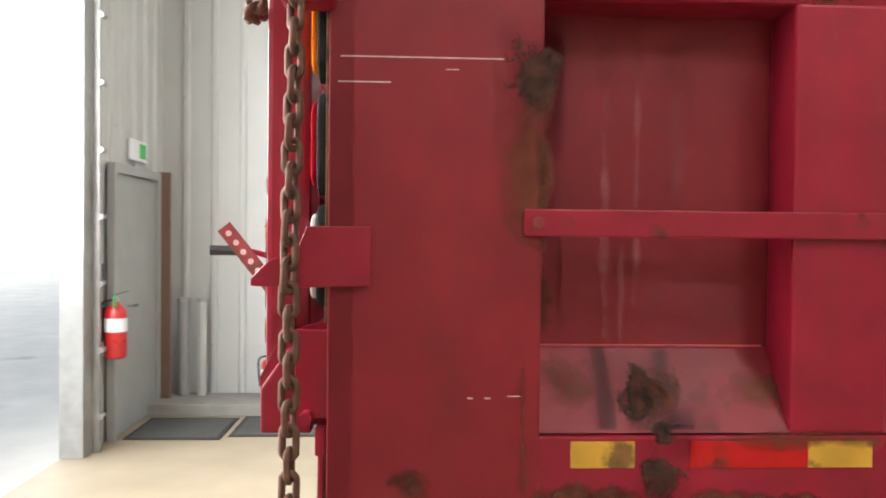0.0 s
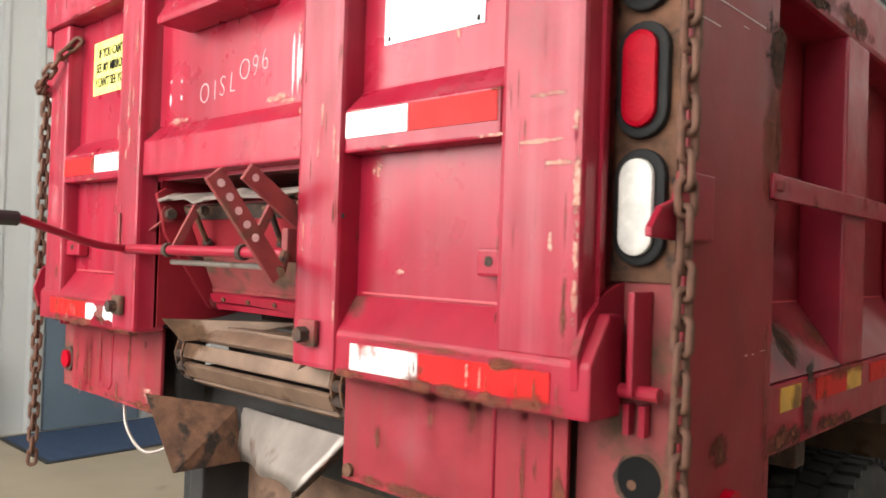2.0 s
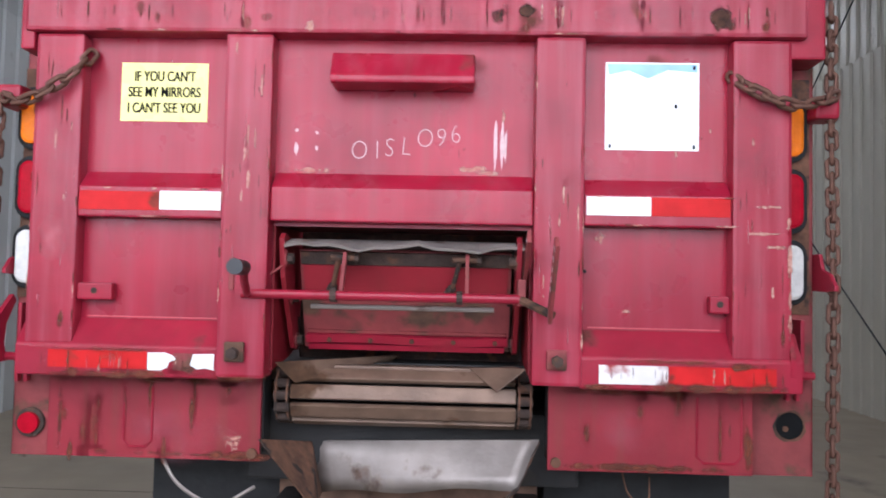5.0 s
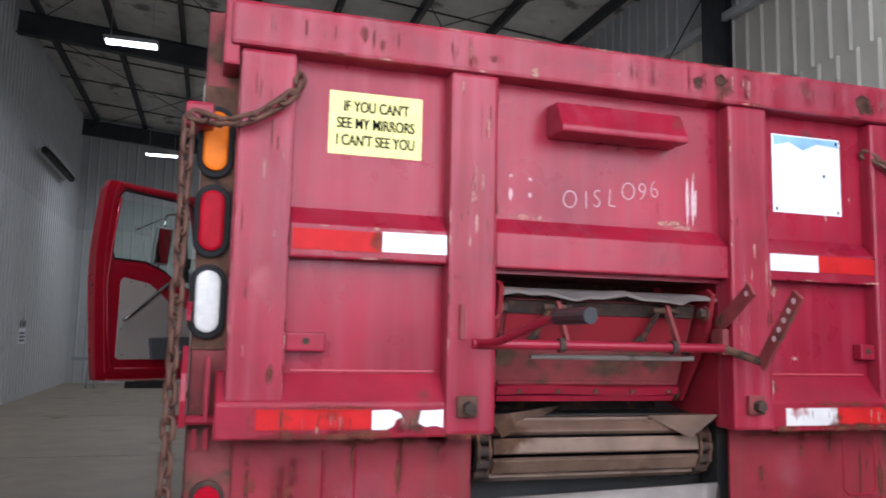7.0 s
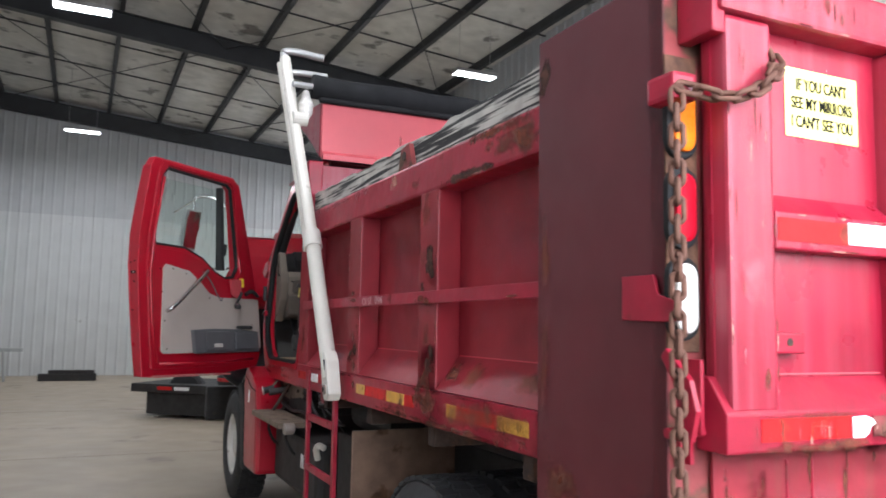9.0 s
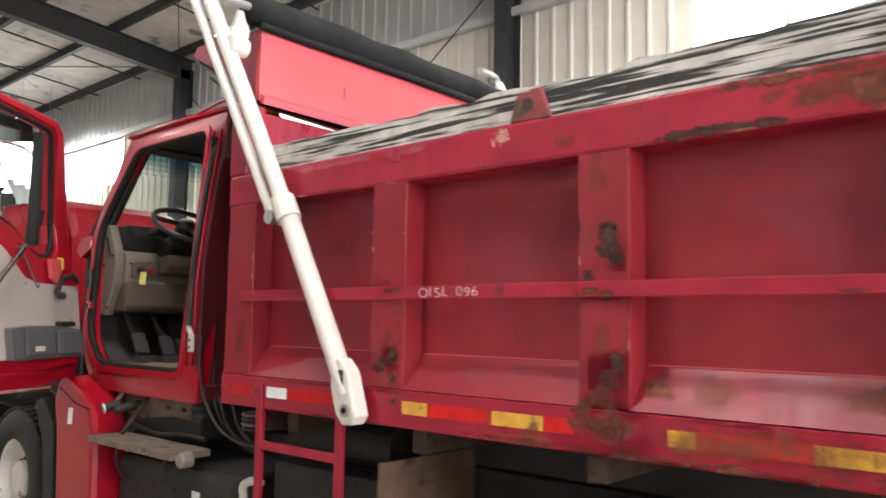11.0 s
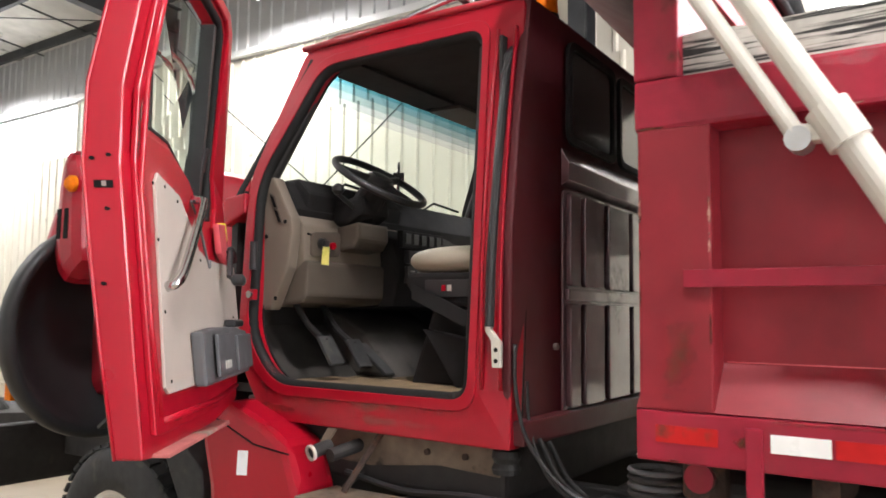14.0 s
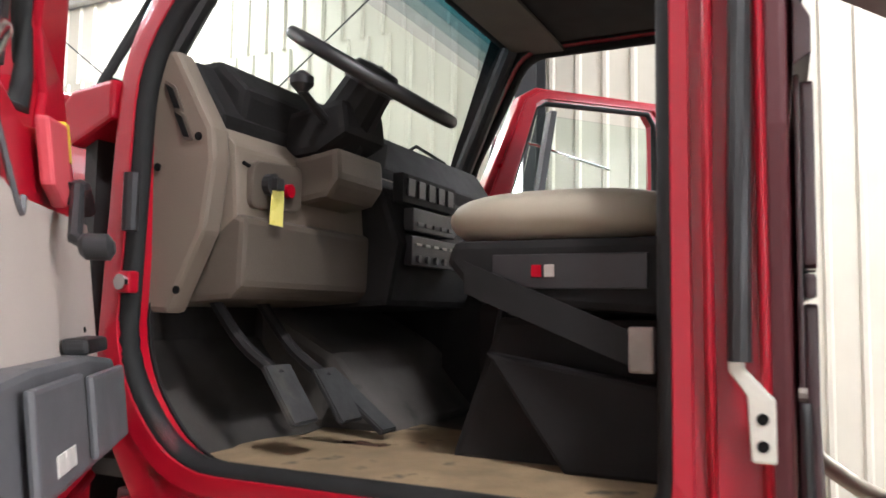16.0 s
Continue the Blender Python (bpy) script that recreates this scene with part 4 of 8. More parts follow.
for x in (-0.466, 0.306):
    for k in range(7):
        a = radians(-80 + 27 * k)
        y, z = 0.225 - 0.085 * math.cos(a), 1.365 + 0.085 * math.sin(a)
        tp("chain_roller", rod((x - 0.024, y, z), (x + 0.024, y, z), 0.015, 12), RUST_DARK, conv)
        y2, z2 = 0.225 - 0.085 * math.cos(a + 0.47), 1.365 + 0.085 * math.sin(a + 0.47)
        for dx in (-0.018, 0.018):
            link = capsule(0, 0, 0.030, 0.030 + math.hypot(y2 - y, z2 - z), -0.003, 0.003, axis="x")
            bmesh.ops.transform(link, matrix=pose(x + dx, (y + y2) / 2, (z + z2) / 2) @ Matrix.Rotation(math.atan2(y - y2, z2 - z), 4, "X"), verts=link.verts)
            tp("chain_link", link, RUST_MAT, conv)
tp("edge_flap", sheet([(-0.475, 0.075, 1.478), (-0.12, 0.36, 1.482), (-0.16, 0.36, 1.445), (-0.42, 0.115, 1.412)], 0.004), SLAT, conv)
tp("edge_flap", sheet([(0.30, 0.06, 1.478), (0.27, 0.20, 1.470), (0.13, 0.20, 1.462), (0.215, 0.08, 1.405)], 0.004), SLAT, conv)
bent = bmesh.new()
front, back = [], []
for k in range(15):
    u = k / 14
    top, low = Vector((-0.40, 0.31, 1.19)).lerp(Vector((0.352, 0.135, 1.248)), u), Vector((-0.36, 0.30, 1.022)).lerp(Vector((0.279, 0.032, 1.12)), u)
    f = [top, top.lerp(low, 0.33) + Vector((0, -0.010 * math.sin(5 * u), 0)), top.lerp(low, 0.7) + Vector((0, -0.012 + 0.010 * math.sin(8 * u), 0)), low + Vector((0, 0.006 * math.sin(9 * u), 0.006 * math.sin(11 * u)))]
    front.append([bent.verts.new(p) for p in f])
    back.append([bent.verts.new(p + Vector((0, 0.006, 0.003))) for p in f])
for k in range(14):
    for j in range(3):
        bent.faces.new((front[k][j], front[k + 1][j], front[k + 1][j + 1], front[k][j + 1]))
        bent.faces.new((back[k][j], back[k][j + 1], back[k + 1][j + 1], back[k + 1][j]))
    for j in (0, 3):
        bent.faces.new((front[k][j], front[k + 1][j], back[k + 1][j], back[k][j]))
for k in (0, 14):
    for j in range(3):
        bent.faces.new((front[k][j], front[k][j + 1], back[k][j + 1], back[k][j]))
chute = tp("chute", bent, BARE, label="bent bare-metal discharge chute", smooth=True)
tp("chute_flap", sheet([(-0.514, 0.047, 1.244), (-0.402, 0.308, 1.188), (-0.362, 0.298, 1.022), (-0.337, 0.054, 1.033)], 0.006), RUST_MAT, chute, "rust-brown side flap of the chute")
tp("torn_edge", sheet([(0.279, 0.03, 1.12), (0.352, 0.133, 1.246), (0.345, 0.16, 1.235), (0.262, 0.055, 1.105)], 0.004), RUST_DARK, chute)
tp("torn_strip", tube([(0.279, 0.034, 1.12), (0.25, 0.05, 1.09), (0.20, 0.06, 1.05)], 0.006, 6), RUST_DARK, chute)

# apron plates under the gate
for x0, x1 in ((-1.20, -0.52), (0.375, 1.00)):
    tp("apron_plate", box(x0, x1, 0.10, 0.112, 1.165, 1.44, 0.003), APRON_RED, label="faded rust-washed red apron plate under the tailgate")
for x0, x1, z0, z1 in ((-0.955, -0.865, 1.20, 1.39), (0.83, 0.965, 1.20, 1.40)):
    tp("raised_panel", tube([(x0, 0.099, z1), (x0, 0.099, z0 + 0.02), (x0 + 0.02, 0.099, z0), (x1 - 0.02, 0.099, z0), (x1, 0.099, z0 + 0.02), (x1, 0.099, z1)], 0.004, 6), RAIL_RED)
for x in (-0.545, 0.40):
    tp("rivet", rod((x, 0.09, 1.19), (x, 0.10, 1.19), 0.016, 10), RUST_MAT)
tp("pintle_plate", box(-0.52, 0.37, 0.37, 0.40, 0.66, 1.16, 0.006), HITCH_RUST, label="rusty hitch plate under the conveyor")
tp("pintle_hook", tube(arc([(-0.18, 0.36, 0.86), (-0.18, 0.25, 0.84), (-0.18, 0.20, 0.77), (-0.18, 0.25, 0.70), (-0.18, 0.36, 0.69)]), 0.028, 10), RUST_MAT, smooth=True)
for x in (-0.06, 0.30):
    tp("safety_ring", tube(arc([(x, 0.36, 0.93), (x - 0.05, 0.29, 0.88), (x, 0.27, 0.83), (x + 0.05, 0.29, 0.88), (x, 0.36, 0.93)]), 0.012, 6), RUST_DARK)
tp("hitch_fitting", rod((0.10, 0.37, 0.93), (0.10, 0.31, 0.93), 0.03, 12), BARE)
for x0, x1 in ((-1.0, -0.53), (0.40, 1.05)):
    tp("mud_flap", box(x0, x1, 0.46, 0.468, 0.32, 1.14, 0.003), RUBBER, label="black rubber mud flap")
tp("dangling_wire", tube(arc([(-0.85, 0.14, 1.17), (-0.78, 0.12, 1.08), (-0.66, 0.13, 1.02), (-0.56, 0.2, 1.06)]), 0.006, 6), BARE)
tp("dangling_wire", tube(arc([(0.62, 0.2, 1.16), (0.64, 0.17, 1.08), (0.70, 0.18, 1.05), (0.72, 0.24, 1.12)]), 0.003, 6), RUST_MAT)
for x0, x1 in ((-1.10, -0.53), (0.38, 0.97)):
    tp("rear_sill", box(x0, x1, 0.175, 0.26, 1.18, 1.43), BLACK_FRAME)


# rear corner posts with their lamps and latches
def corner_post(side):
    out, inn = (PR, 0.995) if side > 0 else (PL, -1.15)
    lx = (1.121 if side > 0 else -1.287)
    front = 0.528 if side > 0 else 0.70
    x0, x1 = min(out, inn), max(out, inn)
    post = tp("corner_post", box(x0, x1, 0.118, 0.17, 1.16, 2.62, 0.004), RUSTY_RED, label="red rear corner post with a column of oval lamps")
    a = 1 if side > 0 else -1
    # the left plate has its shade put into the colour
    tp("corner_plate", box(out - a * 0.012, out, 0.118, front, 1.165, 2.62, 0.004), SIDE_RED if side > 0 else CAB_SHADE, post)
    tp("lamp_strip", box(max(lx - 0.062, PL), lx + 0.062, 0.111, 0.1175, 1.66, 2.40, 0.002), RUST_MAT, post)
    for z, mat in ((2.235, AMBER_LENS), (2.012, RED_LENS), (1.79, CLEAR_LENS)):
        grommet = tp("grommet", capsule(lx, z, 0.098, 0.205, 0.092, 0.112, 0.006), SEAL, post)
        tp("lens", capsule(lx, z, 0.066, 0.170, 0.078, 0.094, 0.010), mat, grommet)
    # latch: a curved horn, two prongs and a cross pin
    hx = lx + (0.005 if side > 0 else 0.0)
    horn_shape = [(0.118, 1.66), (0.06, 1.645), (0.0, 1.60), (-0.03, 1.54), (-0.025, 1.48), (0.01, 1.445), (0.118, 1.44)] if side > 0 else [(0.02, 1.46), (0.0, 1.53), (0.022, 1.60), (0.10, 1.67), (0.118, 1.65), (0.07, 1.58), (0.06, 1.52), (0.08, 1.46)]
    horn = tp("latch_horn", prism(horn_shape, "x", hx - 0.055, hx - 0.04, 0.002), RAIL_RED, post)
    tp("latch_prong", box(hx + 0.005, hx + 0.017, 0.05, 0.1175, 1.47, 1.645, 0.003), RAIL_RED, post)
    tp("latch_pin", rod((hx - 0.075, 0.075, 1.475), (hx + 0.055, 0.075, 1.475), 0.013, 10), RAIL_RED, post)
    for dx in (-0.022, 0.008):
        tp("latch_prong", box(hx + dx, hx + dx + 0.012, 0.09, 0.11, 1.395, 1.45, 0.002), RAIL_RED, post)
    tp("hinge_ear", box(out - a * (0.14 if side > 0 else 0.088), out - a * (0.015 if side > 0 else 0.045), -0.006, 0.117, 2.43, 2.62, 0.008), RAIL_RED, post)
    # chain bracket on the outside
    tp("chain_plate", prism([(0.06, 1.80), (0.01, 1.785), (-0.025, 1.75), (-0.025, 1.735), (0.05, 1.732), (0.20, 1.736), (0.20, 1.849), (0.08, 1.849)], "x", out + a * 0.001, out + a * 0.013, 0.003), RAIL_RED, post).location.y = 0.0 if side > 0 else 0.07
    tp("grab_hook", box(out - a * 0.03, out + a * 0.045, 0.03, 0.13, 2.26, 2.33, 0.012), RAIL_RED, post)
    return post


pr, pl = corner_post(1), corner_post(-1)
pr.location.y = 0.02
tp("lamp_hole", rod((1.125, 0.115, 1.315), (1.125, 0.121, 1.315), 0.042, 20), INK, pr)
tp("hole_rim", prism(blob(1.125, 1.315, 0.05, 0.05, 3, 20, 0.12), "y", 0.1164, 0.1172), RUST_MAT, pr)
tp("broken_socket", rod((1.112, 0.1135, 1.305), (1.112, 0.116, 1.305), 0.009, 10), RUST_MAT, pr)
tp("round_lamp_rim", rod((-1.262, 0.106, 1.265), (-1.262, 0.118, 1.265), 0.046, 24), RUST_DARK, pl)
tp("round_lamp", rod((-1.262, 0.094, 1.265), (-1.262, 0.107, 1.265), 0.033, 24), RED_LENS, pl, "small round red lamp")
tp("side_lamp", rod((PR, 0.31, 1.25), (PR + 0.02, 0.31, 1.25), 0.03, 16), RED_LENS, pr)
# rust and scratches on the right corner plate
for y, z, ry, rz, kind in ((0.515, 2.15, 0.085, 0.095, "dark"), (0.52, 2.10, 0.06, 0.11, "dark"), (0.50, 1.98, 0.07, 0.28, "wash"), (0.528, 1.93, 0.025, 0.22, "rust"), (0.28, 1.345, 0.07, 0.05, "rust"), (0.30, 1.22, 0.2, 0.06, "rust"), (0.495, 1.45, 0.02, 0.25, "wash")):
    stain("x", PR + 0.0005, y, z, ry, rz, kind, pr, out=1)
for y0, y1, z, w in ((0.14, 0.45, 2.172, 0.0013), (0.135, 0.235, 2.124, 0.0013), (0.387, 0.398, 1.521, 0.0018), (0.42, 0.432, 1.521, 0.0014), (0.34, 0.365, 2.150, 0.0008), (0.465, 0.49, 1.525, 0.0008)):
    tp("scratch", box(PR + 0.0005, PR + 0.0011, y0, y1, z - w, z + w), CHALK, pr)
for y, z, ry, rz, kind in ((0.58, 1.27, 0.14, 0.1, "rust"), (0.2, 1.22, 0.1, 0.1, "rust"), (0.66, 1.95, 0.03, 0.2, "wash"), (0.66, 2.5, 0.05, 0.08, "dark"), (0.66, 1.6, 0.04, 0.3, "wash")):
    stain("x", PL - 0.0005, y, z, ry, rz, kind, pl, out=-1)


# the sides
def body_side(side):
    a = 1 if side > 0 else -1
    out = XR if side > 0 else XL
    inn = out - a * 0.115
    top = 1.606 if side > 0 else 1.59
    y0, y1 = (0.535 if side > 0 else 0.69), 3.84
    face = SIDE_RED
    s = tp("body_side", box(inn - a * 0.008, inn, y0 - 0.1, y1, 1.30, 2.45), face, label="ribbed red steel side of the dump body, rust-stained")
    tp("top_rail", box(inn - a * 0.012, out, y0 - 0.02, y1, 2.29, 2.45, 0.014), RAIL_RED, s)
    tp("bottom_rail", box(out - a * 0.09, out, y0 - 0.02, y1, 1.30, 1.447, 0.006), RAIL_RED, s)
    slope = [(inn, top), (out - a * 0.004, 1.452), (out - a * 0.02, 1.44), (inn, 1.44)]
    tp("sloped_shelf", prism(slope, "y", y0, y1), SIDE_RED, s)
    spans = ((3.61, 3.83), (2.575, 2.77), (1.58, 1.77)) if side < 0 else ((3.61, 3.83), (2.75, 2.95), (1.90, 2.10), (1.045, 1.24))
    for b, c in spans:
        tp("rib", prism([(b, 1.448), (c, 1.448), (c, 2.295), (b, 2.295)], "x", inn, out - a * 0.003, 0.008), RAIL_RED if side > 0 else SIDE_RED, s)
    for b, c in zip([p[1] for p in spans[1:]] + [y0], [p[0] for p in spans]):
        tp("weld_seam", box(inn, inn + a * 0.004, b + 0.01, c - 0.01, top, top + 0.004), PINK_RED, s)
    bar0 = 0.512 if side > 0 else 0.69
    up = 0.028 if side > 0 else 0.004
    tp("tie_bar", box(out + a * 0.001, out + a * 0.011, bar0, 3.69, 1.806 + up, 1.858 + up, 0.003), RAIL_RED, s)
    tp("bolt", rod((out + a * 0.008, bar0 + 0.027, 1.832 + up), (out + a * 0.022, bar0 + 0.027, 1.832 + up), 0.012, 6), RUSTY_RED, s)
    t0 = out + a * 0.0005
    def strip(b, c, mat, z0=1.357, z1=1.407):
        tp("reflector_tape", box(t0, t0 + a * 0.002, b, c, z0, z1), mat, s)
    if side < 0:
        for b, c, mat in ((3.60, 3.78, RED_TAPE), (3.31, 3.46, WHITE_TAPE), (2.88, 3.30, RED_TAPE), (2.44, 2.573, YELLOW_TAPE), (2.128, 2.438, RED_TAPE), (1.906, 2.125, YELLOW_TAPE), (1.79, 1.90, RED_TAPE), (1.37, 1.456, YELLOW_TAPE), (1.045, 1.365, RED_TAPE), (0.83, 1.04, YELLOW_TAPE)):
            strip(b, c, mat)
    else:
        for b, c, mat in ((0.609, 0.735, YELLOW_TAPE), (0.845, 1.08, RED_TAPE), (1.08, 1.21, YELLOW_TAPE), (1.3, 1.7, RED_TAPE), (1.7, 1.85, WHITE_TAPE)):
            strip(b, c, mat, 1.385, 1.437)
    return s


right, left = body_side(1), body_side(-1)
for y in (3.83, 3.61, 2.77, 2.575, 1.77, 1.58):
    for k in range(5):
        stain("x", XL + 0.0025, y + (-0.006 if y in (3.83, 2.77, 1.77) else 0.006), wear.uniform(1.5, 2.28), 0.006, wear.uniform(0.015, 0.07), wear.choice(("chip", "rust", "wash")), left, "worn_edge", out=-1)
for k in range(16):
    stain("x", XL - 0.0008, wear.uniform(0.8, 3.8), wear.choice((2.296, 2.444)), wear.uniform(0.02, 0.10), 0.006, wear.choice(("chip", "rust", "rust")), left, "worn_edge", out=-1)
for k in range(14):
    stain("x", XL - 0.0008, wear.uniform(0.8, 3.8), wear.choice((1.306, 1.440)), wear.uniform(0.03, 0.14), 0.008, wear.choice(("rust", "rust", "wash")), left, "worn_edge", out=-1)
for y, z, ry, rz in ((1.72, 1.83, 0.10, 0.03), (2.66, 1.845, 0.10, 0.022), (1.66, 1.82, 0.06, 0.03), (0.95, 1.82, 0.12, 0.012)):
    stain("x", XL - 0.0115, y, z, ry, rz, "rust", left, "worn_edge", out=-1)
# rust burnt through on the left ribs, runs on the right, painted sheen between
for y, z, ry, rz, kind in ((1.655, 1.985, 0.06, 0.095, "dark"), (1.665, 1.54, 0.07, 0.09, "dark"), (1.675, 1.50, 0.10, 0.13, "rust"), (1.70, 1.48, 0.09, 0.10, "rust"), (1.67, 1.70, 0.09, 0.14, "wash"), (2.70, 1.55, 0.06, 0.07, "dark"), (2.66, 1.66, 0.1, 0.16, "wash"), (1.74, 1.875, 0.06, 0.05, "dark"), (2.68, 1.885, 0.09, 0.03, "rust"), (2.64, 1.49, 0.07, 0.06, "rust"), (3.70, 1.6, 0.08, 0.2, "wash"), (1.68, 2.2, 0.09, 0.12, "wash")):
    stain("x", XL + 0.0025, y, z, ry, rz, kind, left, out=-1)
for y, z, ry, rz, kind in ((1.66, 1.37, 0.15, 0.075, "rust"), (1.60, 1.33, 0.1, 0.04, "dark"), (0.95, 1.36, 0.3, 0.09, "rust"), (1.25, 1.38, 0.35, 0.08, "wash"), (0.9, 1.40, 0.3, 0.06, "wash"), (1.66, 1.40, 0.18, 0.08, "rust"), (2.0, 1.33, 0.3, 0.04, "wash"), (1.5, 1.315, 1.0, 0.02, "rust"), (3.0, 1.44, 0.8, 0.012, "wash"), (2.62, 1.40, 0.05, 0.05, "rust"), (3.52, 1.38, 0.05, 0.03, "rust")):
    stain("x", XL - 0.003, y, z, ry, rz, kind, left, out=-1)
for y, z, ry, rz, kind in ((1.30, 2.305, 0.4, 0.03, "dark"), (0.95, 2.36, 0.25, 0.09, "rust"), (1.85, 2.35, 0.1, 0.05, "wash"), (1.10, 2.43, 0.35, 0.03, "rust"), (2.1, 2.40, 0.06, 0.05, "chip"), (2.9, 2.42, 0.8, 0.03, "pale")):
    stain("x", XL - 0.0008, y, z, ry, rz, kind, left, out=-1)
for y, z, ry, rz, kind in ((1.1, 1.95, 0.35, 0.33, "sheen"), (2.15, 1.9, 0.35, 0.3, "sheen")):
    stain("x", XL + 0.1145, y, z, ry, rz, kind, left, out=-1)
for y, z, ry, rz, kind in ((0.79, 1.37, 0.06, 0.10, "dark"), (0.80, 1.45, 0.05, 0.05, "dark"), (0.62, 1.33, 0.2, 0.04, "rust"), (0.95, 1.32, 0.3, 0.03, "rust"), (1.1, 1.44, 0.3, 0.03, "wash")):
    stain("x", XR + 0.003, y, z, ry, rz, kind, right, out=1)
for y, z, ry, rz, kind in ((0.78, 2.31, 0.22, 0.03, "dark"), (1.0, 2.33, 0.35, 0.05, "rust"), (0.85, 2.43, 0.4, 0.03, "rust")):
    stain("x", XR + 0.0008, y, z, ry, rz, kind, right, out=1)
for y, z, ry, rz, kind in ((0.70, 1.85, 0.022, 0.42, "pale"), (0.765, 1.9, 0.014, 0.40, "pale"), (0.735, 1.72, 0.012, 0.16, "pale"), (0.85, 1.95, 0.03, 0.3, "sheen"), (0.9, 1.7, 0.3, 0.12, "sheen"), (0.56, 1.9, 0.05, 0.4, "wash")):
    stain("x", XR - 0.1145, y, z, ry, rz, kind, right, out=1)
# worn, rusted streaks and painted sheen over the sloped shelves
for side, out, a, spots in ((right, XR, 1, ((0.78, 0.13, "rust"), (0.75, 0.08, "dark"), (1.0, 0.2, "wash"), (0.6, 0.1, "wash"))), (left, XL, -1, ((0.95, 0.25, "wash"), (1.3, 0.2, "wash"), (0.85, 0.2, "wash"), (1.52, 0.1, "rust"), (2.2, 0.3, "sheen"), (3.1, 0.3, "sheen")))):
    for y, w, kind in spots:
        p0, p1 = Vector((out - a * 0.1128, 0, 1.6055 if a > 0 else 1.5895)), Vector((out - a * 0.0075, 0, 1.4575))
        nrm = Vector((a * 0.132, 0, 0.105)).normalized() * 0.002
        o = tp("shelf_stain_sheen", sheet([p0 + nrm + Vector((0, y - w, 0)), p1 + nrm + Vector((0, y - w, 0)), p1 + nrm + Vector((0, y + w, 0)), p0 + nrm + Vector((0, y + w, 0))], 0.0006), DECALS[kind, "x"], side)
        o.visible_shadow = False
for y, z, ry, rz in ((1.625, 1.945, 0.045, 0.060), (1.625, 1.935, 0.030, 0.042), (1.63, 1.60, 0.045, 0.06), (1.66, 1.56, 0.07, 0.05), (2.645, 1.575, 0.05, 0.045)):
    stain("x", XL + 0.0015, y, z, ry, rz, "dark", left, "burnt_scar", out=-1)
for k, ch in enumerate("OISL 096"):
    if ch != " ":
        lettering(ch, 0.055, pose(XL - 0.0125, 2.46 - 0.0368 * k, 1.832 + 0.004 * (k % 2), 90, 0, -90) @ pose(0, 0, 0, 0, 0, 5 * (k % 3 - 1)) @ Matrix.Diagonal((1.25, 1, 1, 1)), CHALK, left, "marker_writing", weight=-0.001)
tp("sign_post", prism([(1.885, 2.45), (2.06, 2.45), (2.03, 2.55), (1.93, 2.565)], "x", XL + 0.005, XL + 0.03, 0.004), RUSTY_RED, left)
tp("bolt", rod((XL + 0.0, 1.98, 2.51), (XL + 0.008, 1.98, 2.51), 0.022, 12), RUST_DARK, left)
tp("rail_stub", box(XL - 0.003, XL + 0.01, 2.62, 2.66, 2.38, 2.44, 0.002), RAIL_RED, left)
# weathered side boards in their top channels
for x, a in ((XL + 0.05, 1), (XR - 0.09, -1)):
    rough = bmesh.new()
    rnd = random.Random(11)
    pts = [(0.45, 2.44)] + [(3.82, 2.44)]
    for k in range(34):
        y = 3.82 - k * (3.82 - 0.45) / 33
        pts.append((y, 2.585 + rnd.uniform(-0.012, 0.012) + (0.02 if y < 1.6 else 0)))
    prism(pts, "x", x, x + 0.04, bm=rough)
    tp("side_board", rough, BOARD, label="weathered black and white wooden side board")

# body floor, front bulkhead and headboard
tp("body_floor", box(XL + 0.12, XR - 0.12, 0.30, 3.82, 1.44, 1.46), BLACK_FRAME)
tp("bulkhead", box(XL + 0.012, XR - 0.012, 3.74, 3.80, 1.30, 2.80), BODY_RED)
tp("front_corner", box(XL - 0.002, XL + 0.10, 3.70, 3.84, 2.45, 2.82, 0.01), RAIL_RED)
hb = tp("headboard", box(XL + 0.09, XR - 0.09, 3.74, 3.765, 2.86, 3.25, 0.006), PINK_RED, label="sun-faded red headboard below the rolled tarp")
for x, drop in ((XL + 0.085, 0.0), (XR - 0.11, 0.10)):
    tp("headboard_side", prism([(3.766, 2.86 - drop), (3.766, 3.25), (4.36, 3.29), (4.40, 3.235), (4.03, 3.04 - drop * 0.7)], "x", x, x + 0.025, 0.006), RAIL_RED, hb)
# the underside's shade is in its darker red
tp("headboard_floor", sheet([(XL + 0.111, 3.768, 2.85), (XR - 0.111, 3.768, 2.75), (XR - 0.111, 4.56, 3.25), (XL + 0.111, 4.40, 3.225)], 0.012), CAB_SHADE, hb)
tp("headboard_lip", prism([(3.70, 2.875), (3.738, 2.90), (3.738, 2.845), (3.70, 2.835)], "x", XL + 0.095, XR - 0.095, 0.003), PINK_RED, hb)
tp("headboard_roof", sheet([(XL + 0.111, 3.768, 3.235), (XR - 0.111, 3.768, 3.235), (XR - 0.111, 4.36, 3.27), (XL + 0.111, 4.36, 3.27)], 0.012), CAB_SHADE, hb)
for x, z, rx, rz, kind in ((0.62, 3.03, 0.02, 0.10, "rust"), (0.1, 2.95, 0.25, 0.05, "pale"), (-0.6, 3.05, 0.02, 0.08, "wash"), (0.3, 3.1, 0.05, 0.015, "chip")):
    stain("y", 3.7395, x, z, rx, rz, kind, hb, "paint_streak")
tp("reservoir_box", box(0.55, 1.12, 3.87, 4.07, 2.10, 2.76, 0.015), BLACK_FRAME, label="black steel box high on the body front")
roll = bmesh.new()
prof = []
